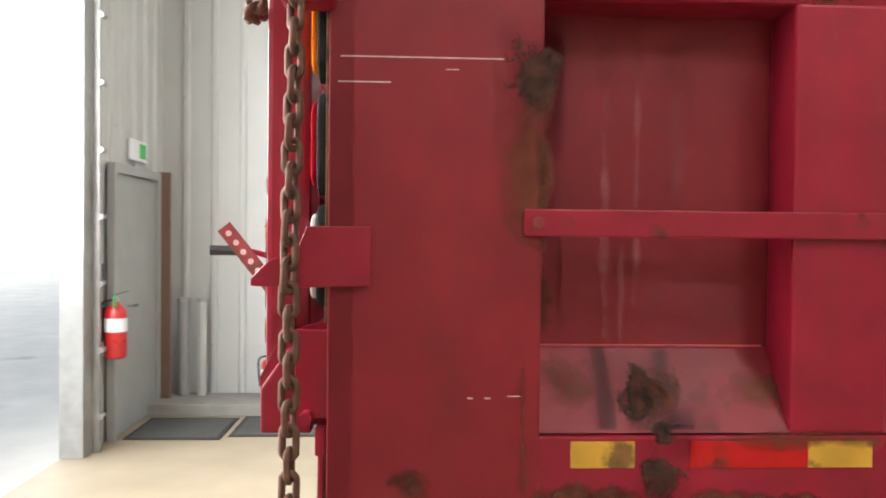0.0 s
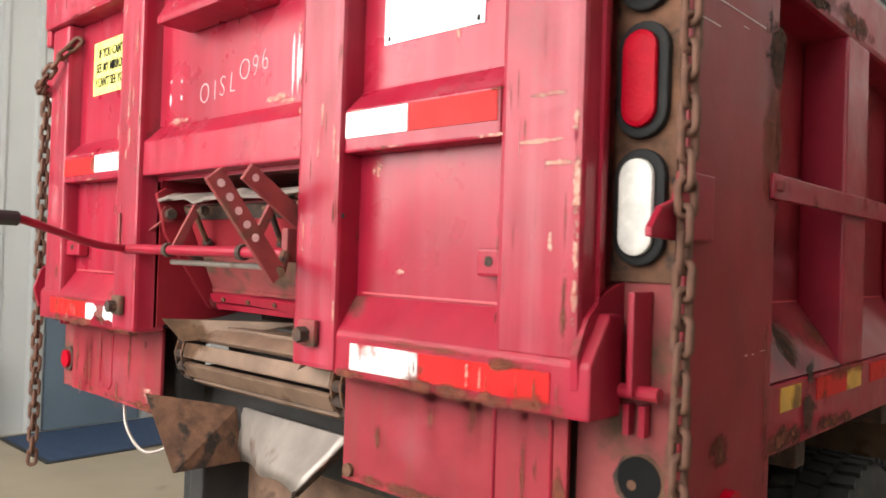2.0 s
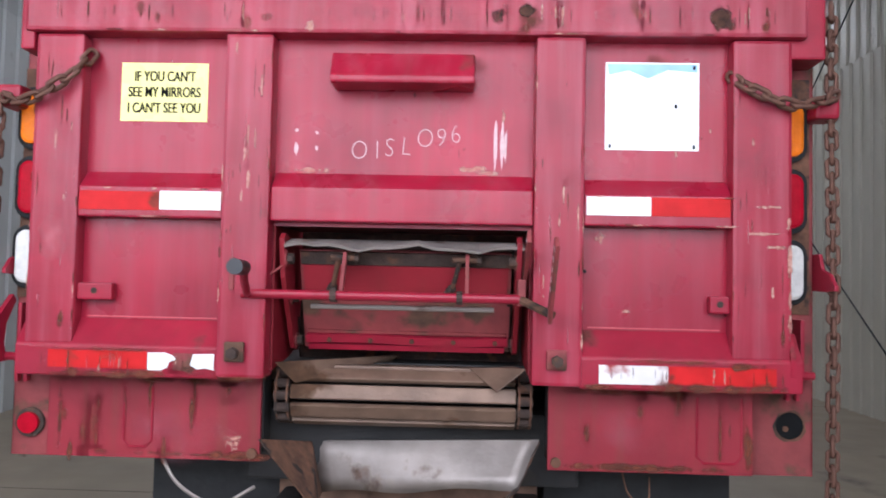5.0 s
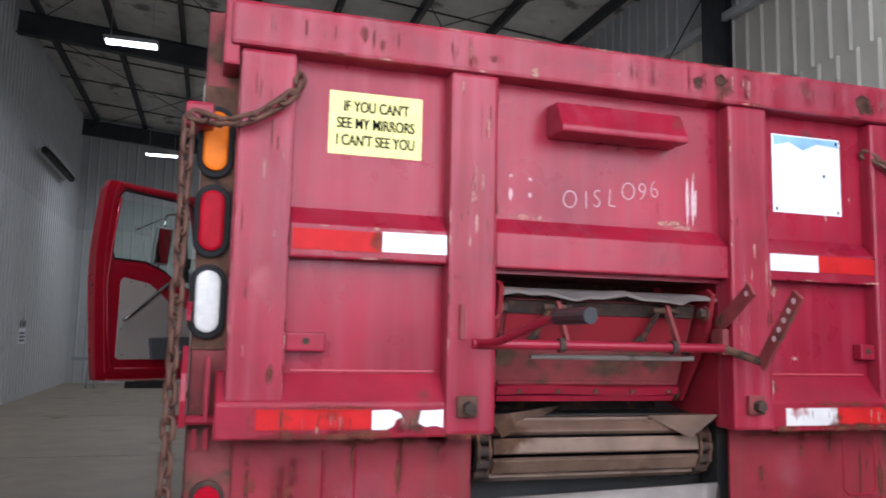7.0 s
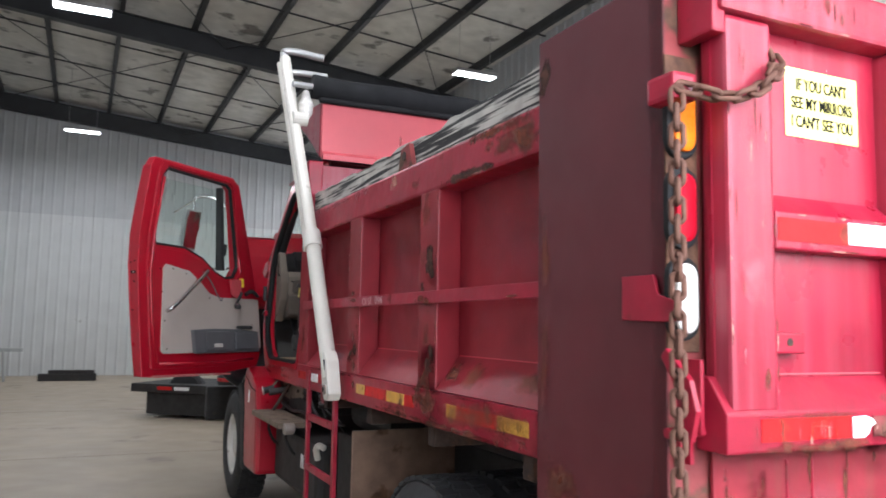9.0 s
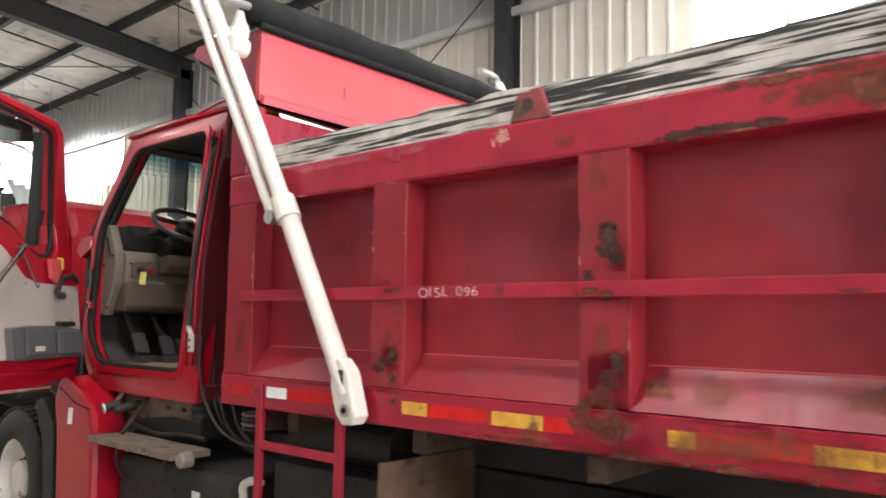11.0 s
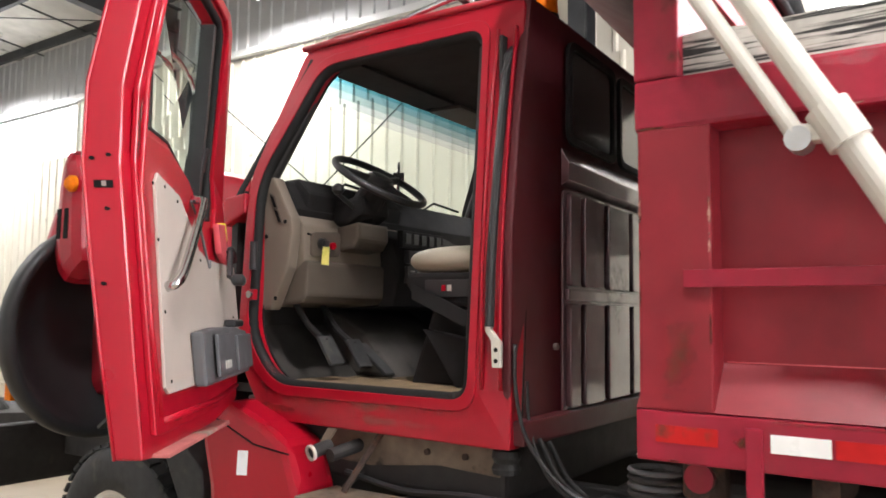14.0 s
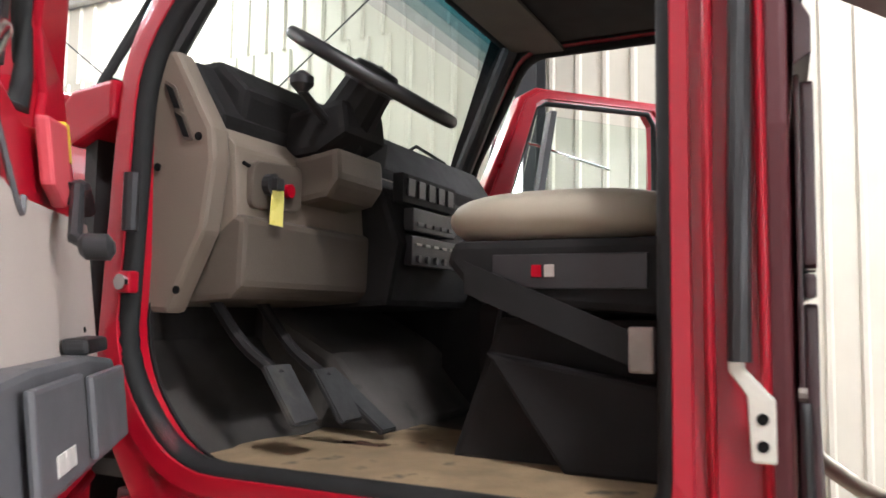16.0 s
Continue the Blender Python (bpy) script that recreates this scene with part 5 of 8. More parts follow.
for k in range(30):
    x = XL + 0.02 + (XR - XL - 0.04) * k / 29
    prof.append((x, 3.76 + 0.006 * math.sin(k * 1.3), 3.345 + 0.006 * math.cos(k * 0.9)))
tp("rolled_tarp", tube(prof, 0.085, 14, roll), TARP, label="rolled black tarp above the headboard", smooth=True)
tp("tarp_edge", tube([(XL + 0.06, 3.71, 3.25), (0, 3.705, 3.257), (XR - 0.05, 3.71, 3.25)], 0.022, 8), TARP, smooth=True)
tp("tarp_axle", rod((XL - 0.12, 3.76, 3.35), (XR + 0.14, 3.76, 3.35), 0.022, 10), DULL_METAL)


def tarp_arm(side):
    o = -1 if side < 0 else 1
    x = XL - 0.07 if side < 0 else XR + 0.07
    arm = tp("tarp_arm", rod((x, 2.81, 1.42), (x + 0.01 * o, 3.262, 2.235), 0.045, 20), WHITE_ARM, label="white steel tarp arm with twin rods")
    tp("upper_tube", rod((x + 0.01 * o, 3.255, 2.22), (x + 0.04 * o, 4.06, 3.62), 0.039, 20), WHITE_ARM, arm)
    tp("thin_rod", rod((x + 0.01 * o, 3.352, 2.195), (x + 0.045 * o, 4.185, 3.62), 0.026, 14), WHITE_ARM, arm)
    tp("collar", rod((x + 0.009 * o, 3.232, 2.175), (x + 0.011 * o, 3.288, 2.275), 0.057, 20), WHITE_ARM, arm)
    tp("collar_lug", box(x - 0.03, x + 0.03, 3.25, 3.385, 2.185, 2.235, 0.012), WHITE_ARM, arm)
    tp("rod_end", rod((x - 0.036, 3.355, 2.195), (x + 0.036, 3.355, 2.195), 0.034, 16), DULL_METAL, arm)
    tp("clip", rod((x - 0.05, 3.72, 3.10), (x + 0.05, 3.72, 3.10), 0.048, 14), WHITE_ARM, arm)
    tp("foot", prism([(2.725, 1.34), (2.752, 1.302), (2.81, 1.298), (2.85, 1.34), (2.885, 1.44), (2.885, 1.54), (2.84, 1.57), (2.785, 1.515)], "x", x - 0.038, x + 0.038, 0.012), WHITE_ARM, arm)
    tp("foot_slot", box(x + 0.0385 * o, x + 0.0395 * o, 2.805, 2.845, 1.46, 1.52), BLACK_FRAME, arm)
    tp("pivot_bolt", rod((x + 0.050 * o, 2.785, 1.36), (x, 2.785, 1.36), 0.027, 14), BARE, arm)
    tp("pivot_hole", rod((x + 0.052 * o, 2.785, 1.36), (x, 2.785, 1.36), 0.014, 10), INK, arm)
    tp("top_bend", tube(arc([(x + 0.04 * o, 4.055, 3.6), (x + 0.04 * o, 4.09, 3.68), (x - 0.06 * o, 4.08, 3.69), (x - 0.24 * o, 4.03, 3.66)]), 0.027, 10), DULL_METAL, arm)
    tp("top_bend", tube(arc([(x + 0.04 * o, 4.0, 3.5), (x - 0.06 * o, 3.99, 3.51), (x - 0.24 * o, 3.93, 3.49)]), 0.022, 10), DULL_METAL, arm)
    return arm


tarp_arm(-1), tarp_arm(1)
lamp = tp("work_lamp", turned([(0.02, 0), (0.045, 0.03), (0.055, 0.10), (0.03, 0.16), (0.02, 0.2)], pose(-1.29, 3.79, 3.12)), CLEAR_LENS, label="clear work lamp on the tarp arm")


# chains that hang from the corner posts
def chain(name, points, label, link=0.060, wire=0.0072):
    root = thing(name, label, "chain", points[0])
    path = [Vector(p) for p in points]
    ob_mesh = None
    d, total = 0.0, sum((b - a).length for a, b in zip(path, path[1:]))
    n = int(total / (link * 0.72))
    ring = []
    for k in range(14):
        t = 2 * math.pi * k / 14
        ring.append(Vector((0.0, 0.0092 * math.cos(t) * 1.6, 0.0)) + Vector((0, 0, (link / 2 - 0.012) * (1 if math.sin(t) > 0 else -1) + 0.012 * math.sin(t))))
    bm = bmesh.new()
    loops = []
    for k, p in enumerate(ring):
        t = (ring[(k + 1) % 14] - ring[k - 1]).normalized()
        u = Vector((1, 0, 0))
        v = t.cross(u)
        loops.append([bm.verts.new(p + (u * math.cos(a) + v * math.sin(a)) * wire) for a in (2 * math.pi * j / 6 for j in range(6))])
    for k in range(14):
        a, b = loops[k], loops[(k + 1) % 14]
        for j in range(6):
            bm.faces.new((a[j], a[(j + 1) % 6], b[(j + 1) % 6], b[j]))
    bmesh.ops.recalc_face_normals(bm, faces=bm.faces)
    me = bpy.data.meshes.new("link")
    bm.to_mesh(me)
    bm.free()
    for p in me.polygons:
        p.use_smooth = True
    me.materials.append(CHAIN)
    rnd = random.Random(len(points) * 7 + n)
    for k in range(n):
        s = (k + 0.5) / n * total
        for a, b in zip(path, path[1:]):
            seg = (b - a).length
            if s <= seg:
                break
            s -= seg
        c, dirn = a + (b - a) * min(1.0, s / seg), (b - a).normalized()
        turn = dirn.to_track_quat("Z", "Y").to_matrix().to_4x4() @ Matrix.Rotation(radians(90 * (k % 2) + 35 + rnd.uniform(-16, 16)), 4, "Z")
        o = new("link", me)
        o.parent = root
        o.matrix_local = Matrix.Translation(c - path[0]) @ turn
    return root


chain("hanging_chain", [(PR + 0.03, 0.08, 2.62), (PR + 0.03, 0.08, 2.28), (PR + 0.032, 0.07, 1.75), (PR + 0.03, 0.075, 0.98)], "long rusty chain hanging down the corner post")
chain("gate_chain", arc([(0.90, 0.03, 2.38), (0.96, -0.03, 2.32), (1.06, -0.035, 2.28), (1.16, 0.0, 2.30), (PR + 0.03, 0.04, 2.33)], 3), "short rusty chain slung across the tailgate corner")
chain("hanging_chain", [(PL - 0.035, 0.03, 2.28), (PL - 0.04, 0.03, 1.7), (PL - 0.045, 0.03, 0.86)], "long rusty chain hanging down the corner post")
chain("gate_chain", arc([(-1.065, 0.03, 2.43), (-1.10, -0.03, 2.35), (-1.19, -0.045, 2.28), (-1.27, -0.02, 2.265), (PL - 0.03, 0.03, 2.29)], 3), "short rusty chain slung across the tailgate corner")

# ---- the dump truck: chassis and wheels ----
chassis = tp("chassis_frame", box(-0.50, -0.42, 0.20, 8.3, 0.72, 1.02, 0.01), BLACK_FRAME, label="grimy black chassis frame")
tp("frame_rail", box(0.29, 0.37, 0.20, 8.3, 0.72, 1.02, 0.01), BLACK_FRAME, chassis)
for y in (0.7, 1.9, 3.0, 4.2, 5.0):
    tp("cross_member", box(-0.42, 0.29, y, y + 0.12, 0.74, 0.98, 0.008), BLACK_FRAME, chassis)
tp("sub_frame", box(-0.62, 0.50, 0.30, 3.80, 1.06, 1.30, 0.01), BLACK_FRAME, chassis)
for y in (0.9, 1.7, 2.5, 3.3):
    tp("cross_sill", box(XL + 0.06, XR - 0.06, y, y + 0.07, 1.20, 1.31, 0.006), RUST_DARK, chassis)
tp("engine_block", box(-0.40, 0.27, 5.9, 7.3, 0.75, 1.75, 0.04), BLACK_FRAME, chassis)
tp("radiator", box(-0.62, 0.49, 7.35, 7.50, 0.80, 1.95, 0.02), BLACK_FRAME, chassis)
tp("front_bumper", box(-1.20, 1.07, 8.35, 8.50, 0.55, 0.95, 0.03), BLACK_FRAME, chassis)


def wheel(x, y, side, dual, rim_mat, label):
    """A road wheel with its tyre; its outer face looks along side * x."""
    r, w = 0.52, 0.27
    m = pose(x, y, r, 0, 90 * side, 0)
    w0 = -w / 2
    hub = tp("wheel", turned([(0.10, 0.10), (0.13, 0.09), (0.14, 0.02), (0.19, -0.01), (0.24, 0.01), (0.265, 0.06), (0.275, 0.115), (0.300, 0.125), (0.300, -0.12), (0.1, -0.12)], m, 32), rim_mat, label=label, smooth=False)
    tyre = turned([(0.295, w0), (0.36, w0 - 0.012), (0.44, w0 - 0.008), (0.495, w0 + 0.015), (0.513, w0 + 0.035), (0.52, 0), (0.513, -w0 - 0.035), (0.495, -w0 - 0.015), (0.44, -w0 + 0.008), (0.36, -w0 + 0.012), (0.295, -w0), (0.285, 0.0), (0.295, w0)], m, 56, caps=False)
    t = tp("tyre", tyre, RUBBER, hub, smooth=True)
    for k in range(44):
        a = 2 * math.pi * k / 44
        for off, sk in ((-0.085, 0.14), (0.0, -0.14), (0.085, 0.14)):
            one = box(-0.036, 0.036, -0.024, 0.024, -0.009, 0.009)
            bmesh.ops.transform(one, matrix=m @ Matrix.Rotation(a + off, 4, "Z") @ pose(0.519, 0, off) @ Matrix.Rotation(math.pi / 2, 4, "Y") @ Matrix.Rotation(sk, 4, "Z"), verts=one.verts)
            tread = one if k == 0 and off < -0.08 else merge(tread, one)
    tp("tread", tread, RUBBER, hub)
    for k in range(10):
        a = 2 * math.pi * k / 10
        c = m @ Vector((0.142 * math.cos(a), 0.142 * math.sin(a), 0.02))
        q = m @ Vector((0.142 * math.cos(a), 0.142 * math.sin(a), 0.055))
        tp("wheel_nut", rod(c, q, 0.018, 6), RUST_DARK, hub)
    for k in range(5):
        a = 2 * math.pi * (k + 0.3) / 5
        c = m @ Vector((0.215 * math.cos(a), 0.215 * math.sin(a), -0.004))
        q = m @ Vector((0.215 * math.cos(a), 0.215 * math.sin(a), 0.009))
        tp("hand_hole", rod(c, q, 0.028, 12), INK, hub)
    return hub


for s, x in ((-1, -1.06), (1, 0.93)):
    wheel(x, 6.62, s, False, WHITE_RIM, "front wheel with a white steel rim and black tyre")
for s, x in ((-1, -1.08), (-1, -0.76), (1, 0.95), (1, 0.63)):
    wheel(x, 1.85, s, True, BLACK_FRAME, "rear wheel with a dusty black tyre")
tp("rear_axle", rod((-1.0, 1.85, 0.52), (0.87, 1.85, 0.52), 0.07, 12), BLACK_FRAME)
tp("front_axle", rod((-0.98, 6.62, 0.50), (0.85, 6.62, 0.50), 0.05, 12), BLACK_FRAME)
for x0, x1 in ((-1.24, -0.62), (0.49, 1.11)):
    tp("splash_plate", box(x0, x1, 2.72, 2.74, 0.62, 1.14, 0.004), SLAT, label="scuffed grey-brown splash plate ahead of the rear wheel")
tp("fuel_tank", box(-1.08, -0.55, 3.95, 5.25, 0.45, 0.88, 0.05), BLACK_FRAME, label="black tank box under the cab step")
tp("fuel_tank", box(0.42, 0.95, 3.95, 5.25, 0.45, 0.88, 0.05), BLACK_FRAME)
tp("tank_label", box(-1.0825, -1.0805, 4.30, 4.38, 0.66, 0.76), WHITE_STICKER)
tp("battery_box", box(-1.0, -0.55, 2.95, 3.75, 0.50, 1.0, 0.02), BLACK_FRAME)
tp("air_tank", rod((-0.8, 3.0, 1.12), (-0.8, 3.75, 1.12), 0.11, 20), BLACK_FRAME)
tp("under_cab_sill", box(-1.0, 0.87, 4.45, 5.55, 1.02, 1.26, 0.02), BLACK_FRAME)
step = tp("cab_step", box(-1.28, -1.03, 4.29, 5.26, 0.955, 0.995, 0.006), STEP_WOOD, label="worn brown cab step on bent brackets")
for y in (4.55, 5.12):
    tp("bracket", tube(arc([(-1.15, y, 0.955), (-1.16, y, 0.85), (-1.10, y, 0.74), (-1.02, y, 0.72)]), 0.012, 6), BLACK_FRAME, step)
tp("end_cap", turned([(0.034, -0.04), (0.042, -0.03), (0.042, 0.03), (0.02, 0.045)], pose(-1.21, 4.25, 0.96, 0, 90, 0), 18), BARE, step)
tube_end = tp("drain_tube", rod((-1.10, 5.238, 1.172), (-1.185, 5.256, 1.152), 0.028, 16), BLACK_FRAME, label="bare steel tube end under the cab sill")
tp("tube_rim", turned([(0.024, 0), (0.034, 0.0), (0.034, 0.012), (0.024, 0.012)], Matrix.Translation((-1.185, 5.256, 1.152)) @ Vector((-0.97, 0.22, -0.23)).to_track_quat("Z", "Y").to_matrix().to_4x4(), 18, caps=False), WHITE_ARM, tube_end)
tp("hanger_plate", sheet([(-1.06, 5.275, 1.245), (-1.06, 5.225, 1.245), (-1.13, 5.235, 1.165), (-1.13, 5.275, 1.165)], 0.008), STEP_WOOD, tube_end)
tp("drain_tube", rod((-1.0, 5.16, 1.17), (-1.155, 5.185, 1.143), 0.028, 14), BLACK_FRAME)
tp("strut", rod((-1.13, 5.13, 1.0), (-1.0, 5.02, 1.26), 0.014, 8), RUST_DARK, step)
tp("cab_crossbeam", prism([(4.42, 1.235), (5.33, 1.235), (5.33, 1.10), (5.10, 1.09), (4.75, 1.13), (4.47, 1.115)], "x", -1.005, -0.955, 0.012), STEP_WOOD, label="grimy brown frame rail under the cab")
for y in (4.62, 4.80, 5.18):
    tp("rail_bolt", rod((-1.005, y, 1.18), (-1.018, y, 1.18), 0.013, 8), RUST_DARK)
tp("cab_mount", turned([(0.05, 0.0), (0.055, 0.02), (0.045, 0.04), (0.055, 0.06), (0.05, 0.085)], pose(-1.01, 4.44, 1.14), 18), RUBBER)
tp("air_hose", tube(arc([(-0.7, 5.0, 1.22), (-0.95, 5.1, 1.10), (-1.05, 5.22, 0.98)]), 0.012, 6), BLACK_FRAME)
tp("air_hose", tube(arc([(-1.04, 5.2, 1.06), (-1.03, 4.9, 1.02), (-1.05, 4.6, 1.045), (-1.03, 4.35, 1.04)]), 0.013, 6), BLACK_PLASTIC)
# the ladder under the body, and hoses in the gap
ladder = tp("side_ladder", box(XL - 0.012, XL + 0.012, 3.48, 3.525, 0.52, 1.42, 0.005), RAIL_RED, label="narrow red steel ladder under the body")
tp("ladder_rail", box(XL - 0.012, XL + 0.012, 2.915, 2.96, 0.52, 1.40, 0.005), RAIL_RED, ladder)
for z in (1.135, 0.83, 0.56):
    tp("rung", box(XL - 0.012, XL + 0.012, 2.96, 3.48, z - 0.02, z + 0.02, 0.004), RAIL_RED, ladder)
tp("air_hose", tube(arc([(-1.07, 4.372, 1.62), (-1.075, 4.365, 1.45), (-1.07, 4.32, 1.28), (-1.06, 4.20, 1.14), (-1.06, 4.06, 1.08), (-1.06, 3.90, 1.06), (-1.0, 3.6, 1.05)]), 0.008, 8), BLACK_PLASTIC, smooth=True)
for dx, dz in ((0.06, -0.03), (0.14, -0.05)):
    tp("air_hose", tube(arc([(-1.02 + dx, 4.33, 1.30 + dz), (-1.04 + dx, 4.2, 1.14 + dz), (-1.05 + dx, 3.9, 1.03 + dz), (-1.03 + dx, 3.5, 1.0 + dz), (-0.98 + dx, 3.1, 1.04 + dz)]), 0.010, 8), SEAL, smooth=True)
for k in range(4):
    tp("hose_coil", tube([(-1.02 + 0.075 * math.cos(a), 3.87 + 0.085 * math.sin(a), 1.15 + 0.024 * k) for a in (2 * math.pi * i / 20 for i in range(22))], 0.010, 6), GREY_PLASTIC if k % 2 else BLACK_FRAME, smooth=True)
tp("pivot_boss", rod((-1.13, 3.70, 1.235), (-0.95, 3.70, 1.235), 0.045, 16), RAIL_RED)
tp("white_elbow", tube(arc([(-1.10, 3.86, 0.80), (-1.12, 3.84, 0.87), (-1.12, 3.77, 0.905), (-1.11, 3.70, 0.90)]), 0.022, 8), WHITE_ARM, smooth=True)
tp("hydraulic_motor", rod((-1.05, 3.70, 1.27), (-1.05, 3.70, 1.17), 0.07, 16), RUST_DARK)
tp("cylinder_tank", box(-0.55, 0.42, 3.86, 4.28, 0.80, 1.0, 0.03), BLACK_FRAME)

# ---- the dump truck: cab ----
CL, CR = -1.085, 0.97
FENDER_L = -1.10
OUTER = [(4.385, 1.235), (4.405, 2.985), (5.60, 2.985), (5.868, 2.36), (5.85, 1.52), (5.67, 1.245)]
INNER = [(4.562, 1.402), (4.585, 2.882), (5.475, 2.882), (5.800, 2.350), (5.775, 1.600), (5.60, 1.402)]


def lean(z):
    """How far the cab's side leans inward at the height z."""
    return 0.115 * (max(0.0, z - 1.8) / 0.96) ** 1.4


def rounded(poly, radii, seg=5):
    """Rounds the corners of an outline; radii gives each corner's reach."""
    out = []
    for i, p in enumerate(poly):
        p, a, b = Vector(p), Vector(poly[i - 1]), Vector(poly[(i + 1) % len(poly)])
        r = min(radii[i], 0.45 * (a - p).length, 0.45 * (b - p).length)
        p0, p1 = p + (a - p).normalized() * r, p + (b - p).normalized() * r
        for k in range(seg + 1):
            t = k / seg
            q = p0 * (1 - t) ** 2 + p * 2 * t * (1 - t) + p1 * t * t
            out.append((q.x, q.y))
    return out


def ring_plate(outer, inner, put, bevel=0.0):
    """A plate with an opening; put(u, v, h) places its outline at the depths h = 0 and 1."""
    bm = bmesh.new()
    n = len(outer)
    v = [[[bm.verts.new(put(u, w, h)) for u, w in loop] for loop in (outer, inner)] for h in (0, 1)]
    for i in range(n):
        j = (i + 1) % n
        bm.faces.new((v[0][0][i], v[0][0][j], v[0][1][j], v[0][1][i]))
        bm.faces.new((v[1][0][j], v[1][0][i], v[1][1][i], v[1][1][j]))
        bm.faces.new((v[0][0][j], v[0][0][i], v[1][0][i], v[1][0][j]))
        bm.faces.new((v[0][1][i], v[0][1][j], v[1][1][j], v[1][1][i]))
    if bevel:
        bmesh.ops.recalc_face_normals(bm, faces=bm.faces)
        sharp = [e for e in bm.edges if len(e.link_faces) == 2 and e.calc_face_angle(0) > 0.9]
        bmesh.ops.bevel(bm, geom=sharp, offset=bevel, segments=3, affect="EDGES", profile=0.6)
    return bm


def closed_tube(points, r, seg=8):
    return tube(points + points[:2], r, seg)


cab = tp("cab", box(CL + 0.03, CR - 0.03, 4.34, 5.80, 1.25, 1.34, 0.01), CAB_SHADE, label="red truck cab with an open door and blue-banded windscreen")
SIDE_IN = rounded(INNER, (0.09, 0.08, 0.10, 0.12, 0.16, 0.14))
for x, o in ((CL, -1), (CR, 1)):
    outline = rounded([(u if o < 0 else max(u, 4.50), w) for u, w in OUTER], (0.012, 0.05, 0.05, 0.10, 0.12, 0.10))
    tp("side_frame", ring_plate(outline, SIDE_IN, lambda u, w, h: (x - o * (0.085 * h + lean(w)), u, w), 0.010), CAB_RED, cab)
    tp("inner_trim", ring_plate(outline, SIDE_IN, lambda u, w, h: (x - o * (0.087 + 0.008 * h + lean(w)), u, w)), SWITCH_BLACK, cab)
    mid = Vector((5.1, 2.1))
    wide_in = [tuple(Vector(p) + (Vector(p) - mid).normalized() * 0.050) for p in SIDE_IN]
    tp("frame_flange", ring_plate(wide_in, SIDE_IN, lambda u, w, h: (x + o * (0.009 - 0.012 * h) - o * lean(w), u, w), 0.004), CAB_RED, cab)
    tp("door_seal", closed_tube([(x - o * (0.022 + lean(w)), u, w) for u, w in SIDE_IN], 0.027, 10), SEAL, cab, smooth=True)
    tp("sill_step", box(min(x - o * 0.03, x - o * 0.42), max(x - o * 0.03, x - o * 0.42), 4.60, 5.64, 1.385, 1.412, 0.006), SILL_DIRT, cab, "dusty tan door sill")
for y in (4.425, 4.505):
    tp("pillar_ridge", tube([(CL - 0.001 + lean(z), y + 0.008 * (z - 1.6), z) for z in (1.45, 1.7, 1.9, 2.1, 2.3, 2.5, 2.7, 2.86)], 0.008, 8), CAB_RED, cab, smooth=True)
# roof, back wall and rounded rear corners
tp("roof", prism([(4.43, 2.955), (4.47, 3.015), (5.42, 3.028), (5.63, 3.0), (5.60, 2.955), (4.47, 2.925)], "x", CL + 0.16, CR - 0.16, 0.014), CAB_RED, cab)
tp("roof_gutter", tube([(CL + 0.156, 4.42, 2.995), (CL + 0.150, 5.0, 3.000), (CL + 0.150, 5.62, 2.992)], 0.016, 8), CAB_RED, cab, smooth=True)
tp("headliner", box(CL + 0.17, CR - 0.15, 4.44, 5.50, 2.892, 2.93, 0.01), LINER, cab)
for x0, x1 in ((CL + 0.20, -0.10), (-0.04, CR - 0.18)):
    tp("visor", prism([(5.30, 2.885), (5.50, 2.888), (5.52, 2.872), (5.30, 2.868)], "x", x0, x1, 0.004), TAN_DARK if x0 > -0.5 else LINER, cab)
# back wall, ribs and corner carry the gap's shade in their colour
tp("rear_corner", prism([(CR - 0.05, 4.54), (CR - 0.02, 4.51), (CR - 0.10, 4.475), (CR - 0.32, 4.438), (CR - 0.449, 4.405), (CR - 0.449, 4.435), (CR - 0.32, 4.472), (CR - 0.12, 4.53)], "z", 1.29, 2.90), CAB_SHADE, cab)
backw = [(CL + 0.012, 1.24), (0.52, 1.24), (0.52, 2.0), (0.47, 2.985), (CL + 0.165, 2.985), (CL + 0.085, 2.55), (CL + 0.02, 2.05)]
tp("back_wall", prism(backw, "y", 4.388, 4.43, 0.012), CAB_SHADE, cab)
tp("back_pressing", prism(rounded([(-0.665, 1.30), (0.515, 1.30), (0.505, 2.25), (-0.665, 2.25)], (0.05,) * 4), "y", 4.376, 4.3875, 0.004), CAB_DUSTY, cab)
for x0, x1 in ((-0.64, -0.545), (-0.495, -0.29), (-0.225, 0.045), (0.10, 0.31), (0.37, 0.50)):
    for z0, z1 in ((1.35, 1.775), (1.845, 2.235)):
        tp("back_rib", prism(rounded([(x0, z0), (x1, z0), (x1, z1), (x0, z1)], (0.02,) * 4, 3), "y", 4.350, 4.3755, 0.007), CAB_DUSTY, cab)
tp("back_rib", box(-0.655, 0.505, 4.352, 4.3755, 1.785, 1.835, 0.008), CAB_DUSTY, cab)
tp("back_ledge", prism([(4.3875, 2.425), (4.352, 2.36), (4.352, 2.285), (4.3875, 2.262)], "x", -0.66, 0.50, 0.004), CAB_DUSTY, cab)
